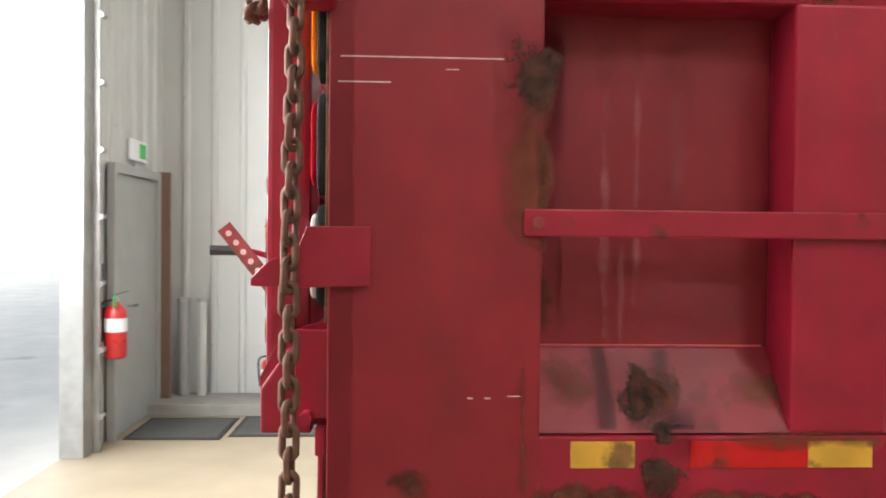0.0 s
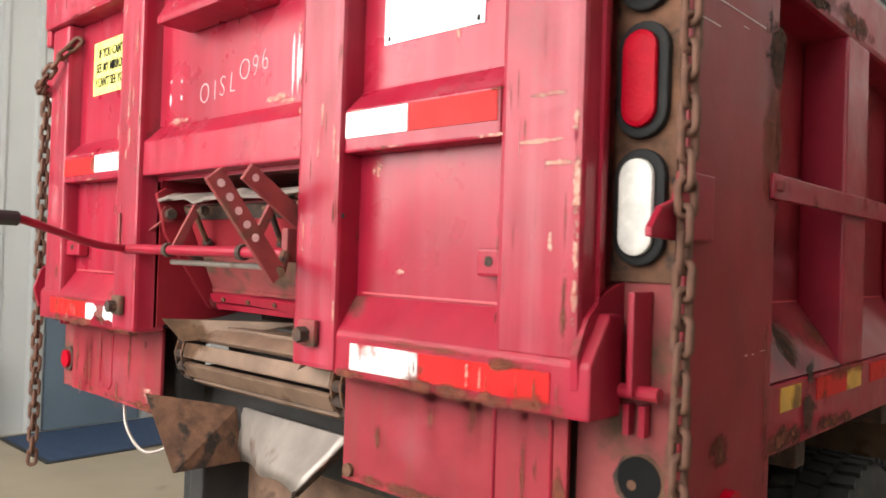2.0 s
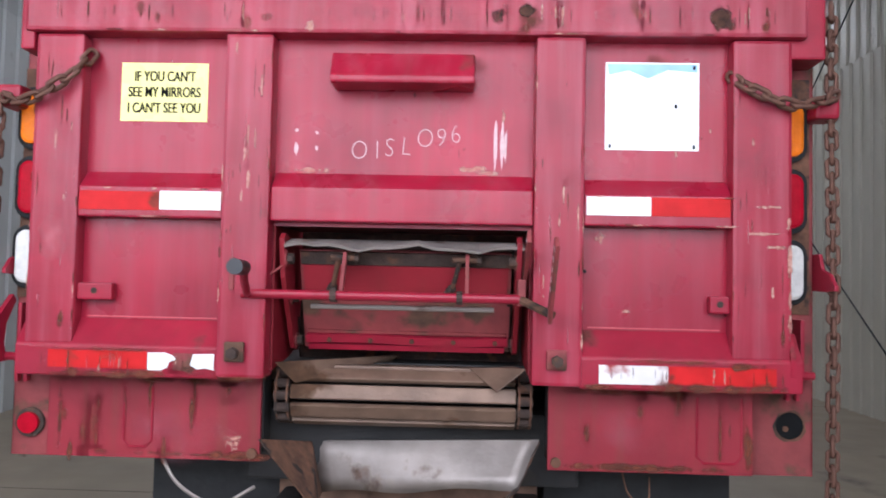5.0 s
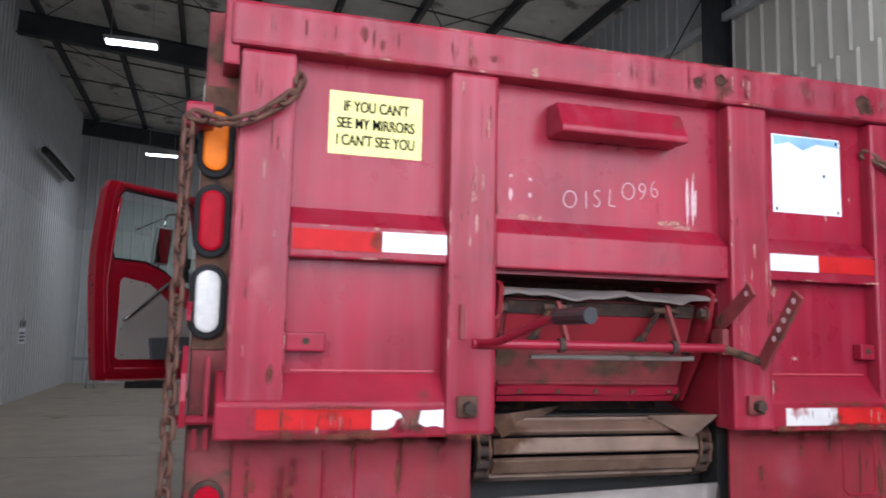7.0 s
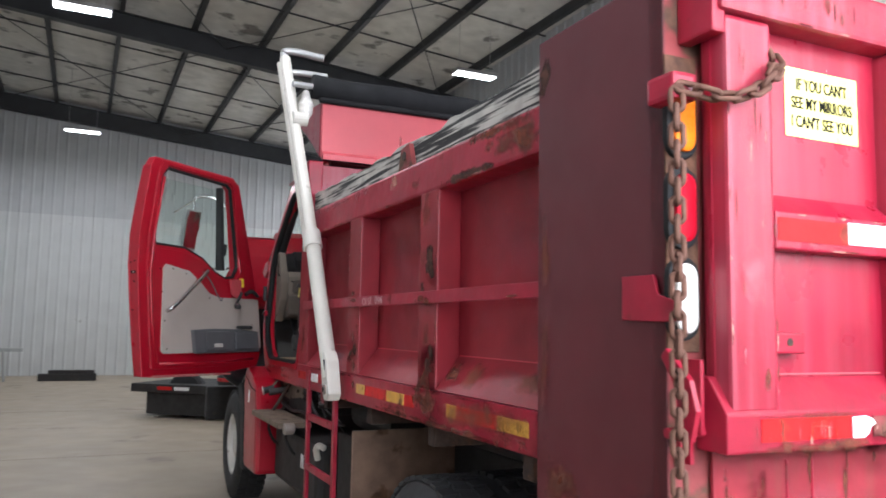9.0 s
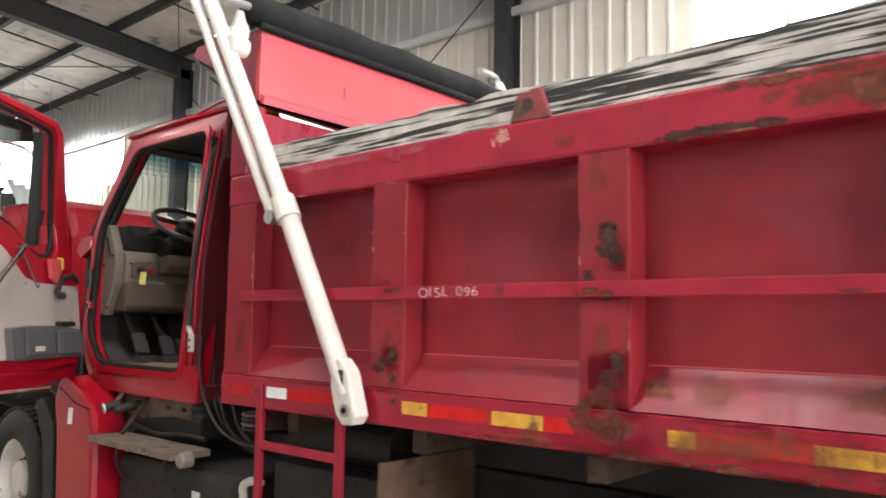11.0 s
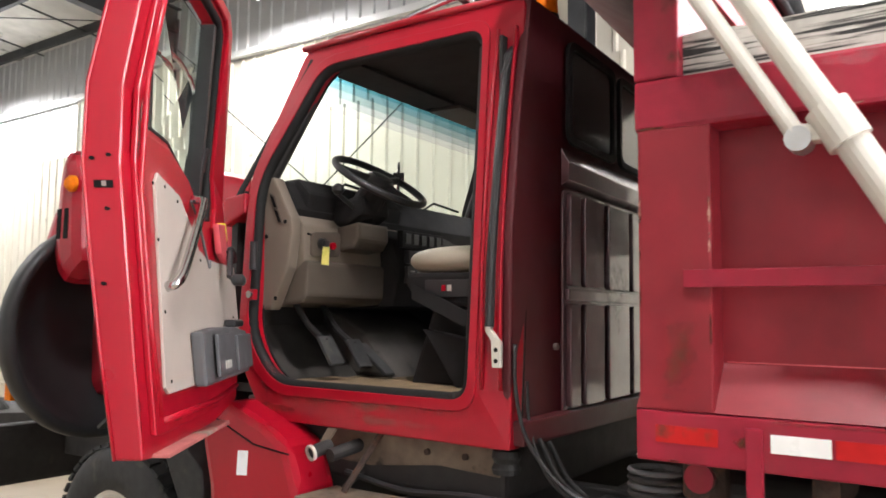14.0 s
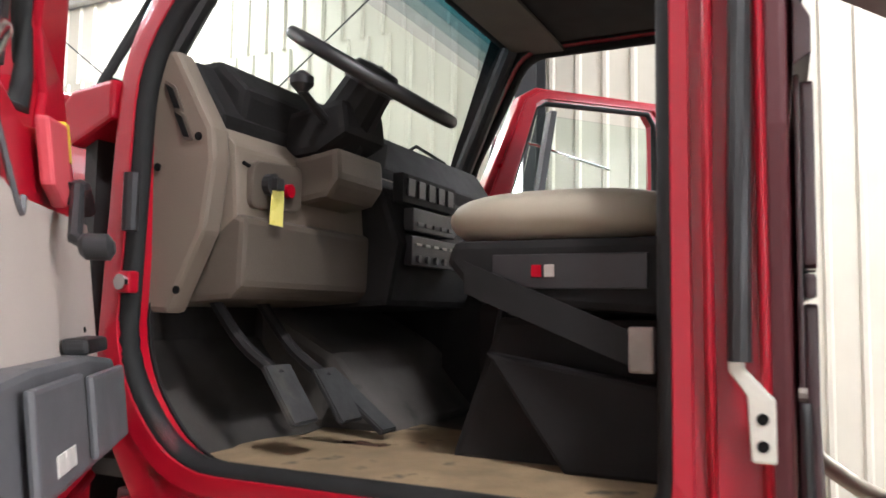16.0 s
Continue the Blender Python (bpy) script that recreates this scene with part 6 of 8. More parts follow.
for x0, x1 in ((-0.62, -0.075), (-0.03, 0.46)):
    o1 = rounded([(x0, 2.445), (x1, 2.445), (x1, 2.90), (x0, 2.90)], (0.07,) * 4)
    i1 = rounded([(x0 + 0.032, 2.477), (x1 - 0.032, 2.477), (x1 - 0.032, 2.868), (x0 + 0.032, 2.868)], (0.055,) * 4)
    tp("rear_window_seal", ring_plate(o1, i1, lambda u, w, h: (u, 4.366 + 0.0205 * h, w), 0.004), SEAL, cab)
    tp("rear_window", prism(i1, "y", 4.379, 4.3868), DARK_GLASS, cab)
for ob in cab.children:
    if ob.name.split(".")[0] in ("back_wall", "back_pressing", "back_rib", "back_ledge", "rear_window_seal", "rear_window"):
        for v in ob.data.vertices:  # the wall bows forward towards its far side
            v.co.y += 0.043 * (max(0.0, v.co.x + 0.66) / 1.18) ** 2
tp("wall_bolt", rod((-0.72, 4.372, 1.60), (-0.72, 4.388, 1.60), 0.014, 10), BARE, cab)
tp("door_cable", tube(arc([(-0.98, 4.37, 1.48), (-0.99, 4.35, 1.30), (-0.96, 4.28, 1.12), (-0.85, 4.15, 1.0)]), 0.007, 6), BLACK_PLASTIC, cab)
tp("interior_back", box(CL + 0.09, CR - 0.26, 4.476, 4.49, 1.42, 2.82), LINER, cab)
# cowl, windscreen and firewall
tp("firewall", box(CL + 0.06, CR - 0.06, 5.95, 5.99, 1.27, 2.28), BLACK_FRAME, cab)
tp("cowl", prism([(5.86, 2.295), (6.00, 2.28), (6.08, 2.20), (6.0, 2.14), (5.86, 2.2)], "x", CL + 0.02, CR - 0.02, 0.01), CAB_RED, cab)


def on_screen(x, k):
    """A point of the windscreen: k runs from the cowl to the roof."""
    return (x, 5.93 + (5.565 - 5.93) * k, 2.30 + (2.915 - 2.30) * k)


wide = lambda k: (CL + 0.05 + 0.10 * k, CR - 0.05 - 0.10 * k)
a0, b0 = wide(0)
a1, b1 = wide(0.74)
a2, b2 = wide(1)
pane = tp("windscreen", sheet([on_screen(a0, 0), on_screen(b0, 0), on_screen(b1, 0.74), on_screen(a1, 0.74)], 0.006), WIN_GLASS, cab)
pane.visible_shadow = False
for k, tint in enumerate(BANDS):
    k0, k1 = 0.74 + 0.052 * k, 0.74 + 0.052 * (k + 1)
    (l0, r0), (l1, r1) = wide(k0), wide(k1)
    tp("sun_band", sheet([on_screen(l0, k0), on_screen(r0, k0), on_screen(r1, k1), on_screen(l1, k1)], 0.006), tint, cab, "blue-tinted sun band").visible_shadow = False
tp("windscreen_seal", tube([on_screen(a0, 0), on_screen(b0, 0), on_screen(b2, 1), on_screen(a2, 1), on_screen(a0, 0), on_screen(b0, 0)], 0.02, 8), SEAL, cab)
for x, o in ((CL, -1), (CR, 1)):
    tp("pillar_trim", rod((x - o * 0.11, 5.84, 2.30), (x - o * 0.215, 5.53, 2.89), 0.042, 12), BLACK_PLASTIC, cab)
    tp("quarter_pillar", rod((x - o * 0.12, 4.50, 1.5), (x - o * (0.12 + lean(2.86)), 4.52, 2.86), 0.05, 10), BLACK_PLASTIC, cab)
for k in range(2):
    x = -0.55 + 0.85 * k
    tp("wiper", tube([on_screen(x, 0.02), (x + 0.2, 5.86, 2.44), (x + 0.5, 5.87, 2.42)], 0.008, 6), BLACK_PLASTIC, cab)
# grab rail, latch and strip on the rear pillar
tp("grab_strip", tube([(CL - 0.017 + lean(z) + d, 4.462 - 0.008 * (z - 1.66), z) for z, d in ((1.68, 0), (1.9, 0), (2.1, 0), (2.3, 0), (2.5, 0), (2.66, 0), (2.73, 0.004), (2.765, 0.03))], 0.018, 10), BLACK_PLASTIC, cab, "black grab rail on the cab pillar")
tp("strip_end", prism([(4.455, 1.73), (4.478, 1.73), (4.478, 1.665), (4.452, 1.63), (4.447, 1.532), (4.412, 1.532), (4.412, 1.625), (4.455, 1.67)], "x", CL - 0.024, CL - 0.002, 0.004), WHITE_ARM, cab, "white worn bracket end")
for z in (1.557, 1.597):
    tp("bolt_hole", rod((CL - 0.0255, 4.430, z), (CL - 0.022, 4.430, z), 0.009, 10), INK, cab)
tp("hinge", box(CL - 0.02, CL + 0.01, 5.735, 5.775, 1.78, 1.83, 0.006), CAB_RED, cab)
tp("hinge_pin", rod((CL - 0.03, 5.755, 1.805), (CL - 0.015, 5.755, 1.805), 0.018, 10), CHROME, cab)
tp("door_spring", rod((CL - 0.02, 5.74, 1.92), (CL - 0.02, 5.74, 2.05), 0.018, 10), BLACK_PLASTIC, cab)
# roof horn, aerial, beacon and pipes
tp("roof_pipe", tube(arc([(-0.72, 5.36, 3.03), (-0.70, 5.28, 3.10), (-0.66, 5.10, 3.17), (-0.6, 4.90, 3.21), (-0.58, 4.80, 3.03)]), 0.016, 8), CHROME, cab, smooth=True)
tp("roof_pipe", tube(arc([(-0.50, 5.40, 3.03), (-0.48, 5.30, 3.11), (-0.44, 5.05, 3.21), (-0.42, 4.88, 3.25), (-0.42, 4.82, 3.03)]), 0.014, 8), CHROME, cab, smooth=True)
tp("roof_bracket", box(-0.55, -0.35, 4.80, 5.0, 3.235, 3.262, 0.008), BLACK_PLASTIC, cab)
tp("roof_bracket", rod((-0.6, 5.15, 3.42), (-0.35, 4.72, 3.06), 0.02, 8), BLACK_PLASTIC, cab)
tp("roof_horn", turned([(0.03, 0), (0.07, 0.02), (0.075, 0.10), (0.05, 0.15), (0.02, 0.17)], pose(-0.42, 4.98, 3.27)), BLACK_PLASTIC, cab)
tp("beacon", turned([(0.055, 0), (0.06, 0.02), (0.055, 0.09), (0.035, 0.115), (0.01, 0.12)], pose(-0.55, 4.52, 3.05)), AMBER_LENS, cab, "amber beacon on the cab roof")
tp("beacon_base", rod((-0.55, 4.52, 3.01), (-0.55, 4.52, 3.05), 0.065, 16), BLACK_PLASTIC, cab)
stack = tp("exhaust_pipe", tube(arc([(0.9, 4.12, 1.08), (1.06, 4.22, 1.10), (1.20, 4.38, 1.20), (1.25, 4.47, 1.38), (1.25, 4.48, 1.7), (1.25, 4.48, 2.2), (1.25, 4.48, 2.94)]), 0.036, 16), PALE_PIPE, label="pale exhaust stack with a rounded cap behind the cab", smooth=True)
tp("stack_cap", turned([(0.036, 0), (0.055, 0.03), (0.066, 0.08), (0.066, 0.17), (0.05, 0.215), (0.02, 0.23)], pose(1.25, 4.48, 2.93), 20), PALE_PIPE, stack, smooth=True)
for z, h in ((2.78, 0.07), (1.56, 0.09)):
    tp("clamp", rod((1.25, 4.48, z - h), (1.25, 4.48, z + h), 0.05, 16), BLACK_FRAME, stack)
    tp("clamp_arm", rod((0.95, 4.48, z), (1.25, 4.48, z), 0.02, 8), BLACK_FRAME, stack)
tp("hoist_housing", box(-0.40, 0.05, 3.95, 4.03, 1.235, 2.24, 0.012), BLACK_FRAME, label="tall black hoist housing ahead of the dump body")
# dashboard
dash = tp("dashboard", prism([(5.93, 2.36), (5.74, 2.365), (5.64, 2.22), (5.66, 2.14), (5.88, 2.05), (5.93, 2.2)], "x", CL + 0.157, CR - 0.10, 0.014), SWITCH_BLACK, label="tan and black dashboard with vents and key")
tp("dash_face", prism([(5.66, 2.20), (5.60, 2.14), (5.585, 1.96), (5.66, 1.90), (5.85, 1.95), (5.85, 2.12)], "x", CL + 0.157, -0.06, 0.012), TAN, dash)
tp("dash_seam", tube([(CL + 0.18, 5.592, 2.10), (-0.8, 5.590, 2.075), (-0.70, 5.59, 2.09)], 0.005, 6), INK, dash)
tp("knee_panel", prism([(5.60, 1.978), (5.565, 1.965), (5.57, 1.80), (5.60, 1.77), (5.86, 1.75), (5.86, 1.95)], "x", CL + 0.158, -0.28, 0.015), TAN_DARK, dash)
tp("end_panel", prism([(5.90, 2.36), (5.82, 2.375), (5.735, 2.37), (5.615, 2.17), (5.605, 2.09), (5.63, 1.93), (5.73, 1.735), (5.90, 1.74)], "x", CL + 0.09, CL + 0.155, 0.014), TAN, dash)
for y, z in ((5.763, 2.298), (5.731, 2.226)):
    shape = rounded([(y, z), (y - 0.036, z - 0.020), (y - 0.066, z - 0.085), (y - 0.036, z - 0.083)], (0.010,) * 4)
    vent = tp("vent", prism(shape, "x", CL + 0.085, CL + 0.0895), TAN_DARK, dash)
    tp("slot", prism([(y - 0.006, z - 0.012), (y - 0.030, z - 0.025), (y - 0.056, z - 0.078), (y - 0.038, z - 0.074)], "x", CL + 0.082, CL + 0.0845), INK, vent)
for y, z in ((5.815, 2.335), (5.65, 2.150), (5.775, 2.085), (5.70, 1.79)):
    tp("screw", rod((CL + 0.085, y, z), (CL + 0.089, y, z), 0.010, 10), INK, dash)
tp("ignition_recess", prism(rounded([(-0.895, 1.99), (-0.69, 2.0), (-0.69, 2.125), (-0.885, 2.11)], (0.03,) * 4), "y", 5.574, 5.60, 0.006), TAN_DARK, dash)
tp("instrument_hood", prism([(5.90, 2.38), (5.72, 2.385), (5.63, 2.30), (5.65, 2.19), (5.90, 2.19)], "x", -0.86, -0.12, 0.02), SWITCH_BLACK, dash)
tp("centre_panel", prism([(5.72, 2.22), (5.52, 2.12), (5.46, 1.95), (5.50, 1.76), (5.85, 1.74), (5.85, 2.2)], "x", -0.36, 0.34, 0.02), SWITCH_BLACK, dash)
tp("radio", box(-0.30, 0.0, 5.445, 5.48, 1.99, 2.06, 0.004), BLACK_PLASTIC, dash)
tp("switch_panel", box(-0.335, 0.04, 5.462, 5.50, 2.075, 2.165, 0.004), SWITCH_BLACK, dash)
tp("switch_panel", box(-0.31, 0.01, 5.443, 5.47, 1.885, 1.975, 0.004), BLACK_PLASTIC, dash)
for k in range(5):
    tp("knob", rod((-0.275 + 0.06 * k, 5.432, 1.905), (-0.275 + 0.06 * k, 5.443, 1.905), 0.012, 10), GREY_PLASTIC, dash)
    tp("slider", box(-0.29 + 0.06 * k, -0.255 + 0.06 * k, 5.438, 5.442, 1.945, 1.953), DULL_METAL, dash)
    tp("rocker_switch", box(-0.315 + 0.07 * k, -0.27 + 0.07 * k, 5.455, 5.462, 2.095, 2.15, 0.003), BLACK_PLASTIC, dash)
    tp("radio_button", box(-0.28 + 0.055 * k, -0.245 + 0.055 * k, 5.438, 5.4445, 2.005, 2.018, 0.001), GREY_PLASTIC, dash)
tp("key_barrel", rod((-0.83, 5.60, 2.055), (-0.83, 5.555, 2.055), 0.028, 14), BLACK_PLASTIC, dash)
tp("key", box(-0.845, -0.815, 5.535, 5.556, 2.04, 2.07, 0.004), BLACK_PLASTIC, dash)
tp("key_tag", sheet([(-0.848, 5.552, 1.955), (-0.802, 5.548, 1.952), (-0.798, 5.550, 2.042), (-0.838, 5.554, 2.046)], 0.003), YELLOW_STICKER, dash, "yellow key tag")
tp("red_knob", rod((-0.755, 5.58, 2.05), (-0.755, 5.56, 2.05), 0.018, 12), RED_LENS, dash)
tp("glove_box", prism([(5.70, 2.16), (5.66, 1.95), (5.72, 1.86), (5.9, 1.86), (5.9, 2.16)], "x", 0.36, CR - 0.13, 0.015), TAN_DARK, dash)
# steering wheel and column
sw_m = pose(-0.56, 5.44, 2.387) @ Matrix.Rotation(radians(32), 4, "X")
sw = tp("steering_wheel", tube([sw_m @ Vector((0.245 * math.cos(a), 0.245 * math.sin(a), 0)) for a in (2 * math.pi * k / 40 for k in range(42))], 0.0185, 10), BLACK_PLASTIC, label="black steering wheel", smooth=True)
tp("hub", turned([(0.075, -0.03), (0.08, 0.0), (0.06, 0.03), (0.02, 0.035)], sw_m), BLACK_PLASTIC, sw)
for a in (20, 160, 270):
    tp("spoke", rod(sw_m @ Vector((0.05 * math.cos(radians(a)), 0.05 * math.sin(radians(a)), 0.0)), sw_m @ Vector((0.238 * math.cos(radians(a)), 0.238 * math.sin(radians(a)), 0.0)), 0.018, 8), BLACK_PLASTIC, sw)
tp("column", rod(sw_m @ Vector((0, 0, -0.02)), (-0.55, 5.70, 2.05), 0.07, 14, r2=0.10), SWITCH_BLACK, sw)
tp("column_shroud", prism([(5.47, 2.31), (5.66, 2.28), (5.66, 2.155), (5.55, 2.165), (5.455, 2.215)], "x", -0.67, -0.45, 0.02), SWITCH_BLACK, sw)
tp("lower_shroud", prism([(5.66, 2.150), (5.55, 2.160), (5.47, 2.175), (5.465, 2.09), (5.50, 2.04), (5.66, 2.02)], "x", -0.685, -0.445, 0.018), TAN_DARK, sw, "darker tan column shroud")
tp("stalk", tube(arc([(-0.64, 5.52, 2.24), (-0.71, 5.52, 2.27), (-0.785, 5.515, 2.30)]), 0.012, 8), BLACK_PLASTIC, sw)
tp("stalk_knob", turned([(0.012, 0), (0.03, 0.02), (0.03, 0.04), (0.01, 0.055)], pose(-0.785, 5.515, 2.295)), BLACK_PLASTIC, sw)
fan = tp("dash_fan", tube([(-0.05 + 0.075 * math.cos(a), 5.72 + 0.055 * math.cos(a), 2.505 + 0.092 * math.sin(a)) for a in (2 * math.pi * k / 24 for k in range(26))], 0.006, 6), BLACK_PLASTIC, label="small black dashboard fan in a wire cage")
for k in range(8):
    a = math.pi * k / 8
    tp("cage_wire", rod((-0.05 - 0.075 * math.cos(a), 5.72 - 0.055 * math.cos(a), 2.505 - 0.092 * math.sin(a)), (-0.05 + 0.075 * math.cos(a), 5.72 + 0.055 * math.cos(a), 2.505 + 0.092 * math.sin(a)), 0.003, 5), BLACK_PLASTIC, fan)
for r in (0.35, 0.68):
    tp("cage_ring", tube([(-0.05 + 0.075 * r * math.cos(a), 5.72 + 0.055 * r * math.cos(a), 2.505 + 0.092 * r * math.sin(a)) for a in (2 * math.pi * k / 24 for k in range(26))], 0.003, 5), BLACK_PLASTIC, fan)
tp("fan_motor", rod((-0.07, 5.745, 2.505), (-0.03, 5.695, 2.505), 0.036, 14), BLACK_PLASTIC, fan)
tp("fan_foot", rod((-0.05, 5.72, 2.42), (-0.05, 5.76, 2.34), 0.012, 8), BLACK_PLASTIC, fan)
# seats
def cushion(c, half, power=3.2):
    """A padded cushion: a box with full, rounded sides."""
    bm = bmesh.new()
    bmesh.ops.create_uvsphere(bm, u_segments=32, v_segments=18, radius=1)
    for v in bm.verts:
        n = (abs(v.co.x) ** power + abs(v.co.y) ** power + abs(v.co.z) ** 2.2) ** (-1 / 2.6)
        v.co = Vector((c[0] + max(-1, min(1, v.co.x * n)) * half[0], c[1] + max(-1, min(1, v.co.y * n)) * half[1], c[2] + v.co.z * n * half[2]))
    return bm


seat = tp("driver_seat", cushion((-0.48, 4.88, 1.965), (0.29, 0.285, 0.075)), VINYL, label="cream vinyl driver seat on a black pedestal", smooth=True)
tp("seat_side", prism([(4.56, 1.91), (5.10, 1.91), (5.12, 1.86), (5.04, 1.77), (4.56, 1.74)], "x", -0.76, -0.24, 0.02), SWITCH_BLACK, seat)
tp("pedestal", prism([(4.62, 1.74), (5.02, 1.74), (5.14, 1.40), (4.60, 1.40)], "x", -0.68, -0.3, 0.02), SWITCH_BLACK, seat)
tp("pedestal_cover", prism([(4.62, 1.60), (5.02, 1.66), (4.84, 1.41), (4.62, 1.41)], "x", -0.76, -0.705, 0.01), SWITCH_BLACK, seat)
tp("backrest", prism([(4.50, 2.0), (4.64, 2.03), (4.60, 2.62), (4.48, 2.66)], "x", -0.76, -0.24, 0.03), SWITCH_BLACK, seat)
tp("control_panel", box(-0.7685, -0.7615, 4.66, 5.00, 1.80, 1.875, 0.003), BLACK_PLASTIC, seat)
tp("switch_red", box(-0.773, -0.769, 4.885, 4.908, 1.825, 1.852, 0.002), RED_LENS, seat)
tp("switch_white", box(-0.773, -0.769, 4.856, 4.879, 1.825, 1.852, 0.002), TAN_LIGHT, seat)
tp("seat_belt", sheet([(-0.785, 5.06, 1.86), (-0.785, 5.06, 1.79), (-0.83, 4.68, 1.645), (-0.83, 4.68, 1.715)], 0.004), SEAL, seat)
tp("belt_buckle", box(-0.845, -0.82, 4.635, 4.685, 1.635, 1.725, 0.006), BARE, seat)
tp("passenger_seat", box(0.22, 0.78, 4.66, 5.16, 1.86, 1.98, 0.05), BLACK_PLASTIC, label="dark passenger seat")
tp("paper", sheet([(0.02, 5.0, 1.98), (0.16, 5.05, 1.98), (0.10, 5.03, 2.12)], 0.003), WHITE_STICKER)
tp("console", box(-0.14, 0.20, 4.60, 5.3, 1.40, 1.78, 0.03), SWITCH_BLACK)
# two unseen boxes added to block a bright gap across the cab
tp("console", box(0.21, 0.60, 4.60, 5.60, 1.40, 1.82, 0.04), SWITCH_BLACK)
tp("gap_filler", box(0.30, 0.86, 5.50, 5.92, 1.39, 1.95, 0.02), SWITCH_BLACK)
tp("gear_lever", tube(arc([(-0.12, 5.28, 1.45), (-0.16, 5.2, 1.8), (-0.14, 5.16, 2.02)]), 0.014, 8), BLACK_PLASTIC)
# cab floor and pedals
tp("cab_floor", box(CL + 0.09, CR - 0.09, 4.46, 5.95, 1.345, 1.385), MAT_FLOOR, cab)
tp("floor_mat", prism([(-0.99, 4.66), (-0.72, 4.64), (-0.69, 5.16), (-0.28, 5.16), (-0.16, 5.55), (-0.34, 5.70), (-0.52, 5.66), (-0.70, 5.73), (-0.86, 5.66), (-0.99, 5.70)], "z", 1.386, 1.398, 0.003), SILL_DIRT, cab, "tan dust-caked floor mat")
for x, y, rx, ry, kind in ((-0.60, 5.42, 0.14, 0.12, "dark"), (-0.86, 5.3, 0.10, 0.14, "wash")):
    stain("z", 1.3985, x, y, rx, ry, kind, cab, "floor_smudge", out=1)
tp("toe_board", sheet([(CL + 0.10, 5.70, 1.39), (-0.30, 5.70, 1.39), (-0.30, 5.94, 1.66), (CL + 0.10, 5.94, 1.66)], 0.01), MAT_FLOOR, cab)
tp("engine_cover", prism([(5.45, 1.39), (5.94, 1.39), (5.94, 1.76), (5.66, 1.62)], "x", -0.40, 0.38, 0.03), GREY_MAT, cab)
for x, z in ((-0.86, 1.61), (-0.66, 1.59)):
    tp("pedal", sheet([(x - 0.05, 5.52, z), (x + 0.05, 5.52, z), (x + 0.05, 5.43, z - 0.13), (x - 0.05, 5.43, z - 0.13)], 0.016, bevel=0.004), RUBBER, cab, "worn ribbed pedal")
    for k in range(4):
        c = Vector((x, 5.52, z)).lerp(Vector((x, 5.43, z - 0.13)), 0.2 + 0.2 * k)
        tp("pedal_rib", rod(c + Vector((-0.045, -0.004, 0.003)), c + Vector((0.045, -0.004, 0.003)), 0.005, 6), RUBBER, cab)
    tp("pedal_arm", tube(arc([(x, 5.50, z - 0.02), (x, 5.62, z + 0.06), (x, 5.74, z + 0.20)]), 0.016, 8), SWITCH_BLACK, cab)
tp("throttle_pedal", sheet([(-0.52, 5.62, 1.56), (-0.44, 5.62, 1.56), (-0.44, 5.42, 1.41), (-0.52, 5.42, 1.41)], 0.018, bevel=0.004), RUBBER, cab)


for y, z, ry, rz, kind in ((5.0, 1.375, 0.45, 0.03, "pale"), (5.62, 1.42, 0.05, 0.10, "pale"), (5.1, 1.355, 0.6, 0.045, "dust"), (5.66, 1.45, 0.06, 0.12, "dust"), (5.0, 1.29, 0.5, 0.03, "dust"), (5.5, 1.30, 0.25, 0.04, "wash")):
    stain("x", CL - 0.0008, y, z, ry, rz, kind, cab, "road_dust")

# doors, both standing open
DOOR_OUT = [(-0.02, 1.44), (0.03, 1.33), (0.45, 1.285), (1.24, 1.284), (1.332, 1.292), (1.342, 1.6), (1.347, 1.9), (1.348, 2.15), (1.347, 2.4), (1.342, 2.68), (1.335, 2.93), (1.30, 3.005), (0.43, 2.985), (0.34, 2.93), (0.03, 2.2), (-0.02, 1.9)]
DOOR_WIN = [(0.29, 2.115), (0.40, 2.10), (0.52, 2.15), (0.66, 2.255), (0.86, 2.325), (1.02, 2.328), (1.165, 2.33), (1.185, 2.36), (1.20, 2.40), (1.20, 2.66), (1.20, 2.88), (1.155, 2.94), (0.49, 2.915), (0.435, 2.88), (0.245, 2.33), (0.235, 2.20)]
CARD = [(1.165, 1.485), (1.118, 2.14), (1.085, 2.175), (0.84, 2.135), (0.73, 2.06), (0.62, 1.96), (0.50, 1.93), (0.01, 1.93), (0.0, 1.50), (0.07, 1.465), (1.135, 1.462)]


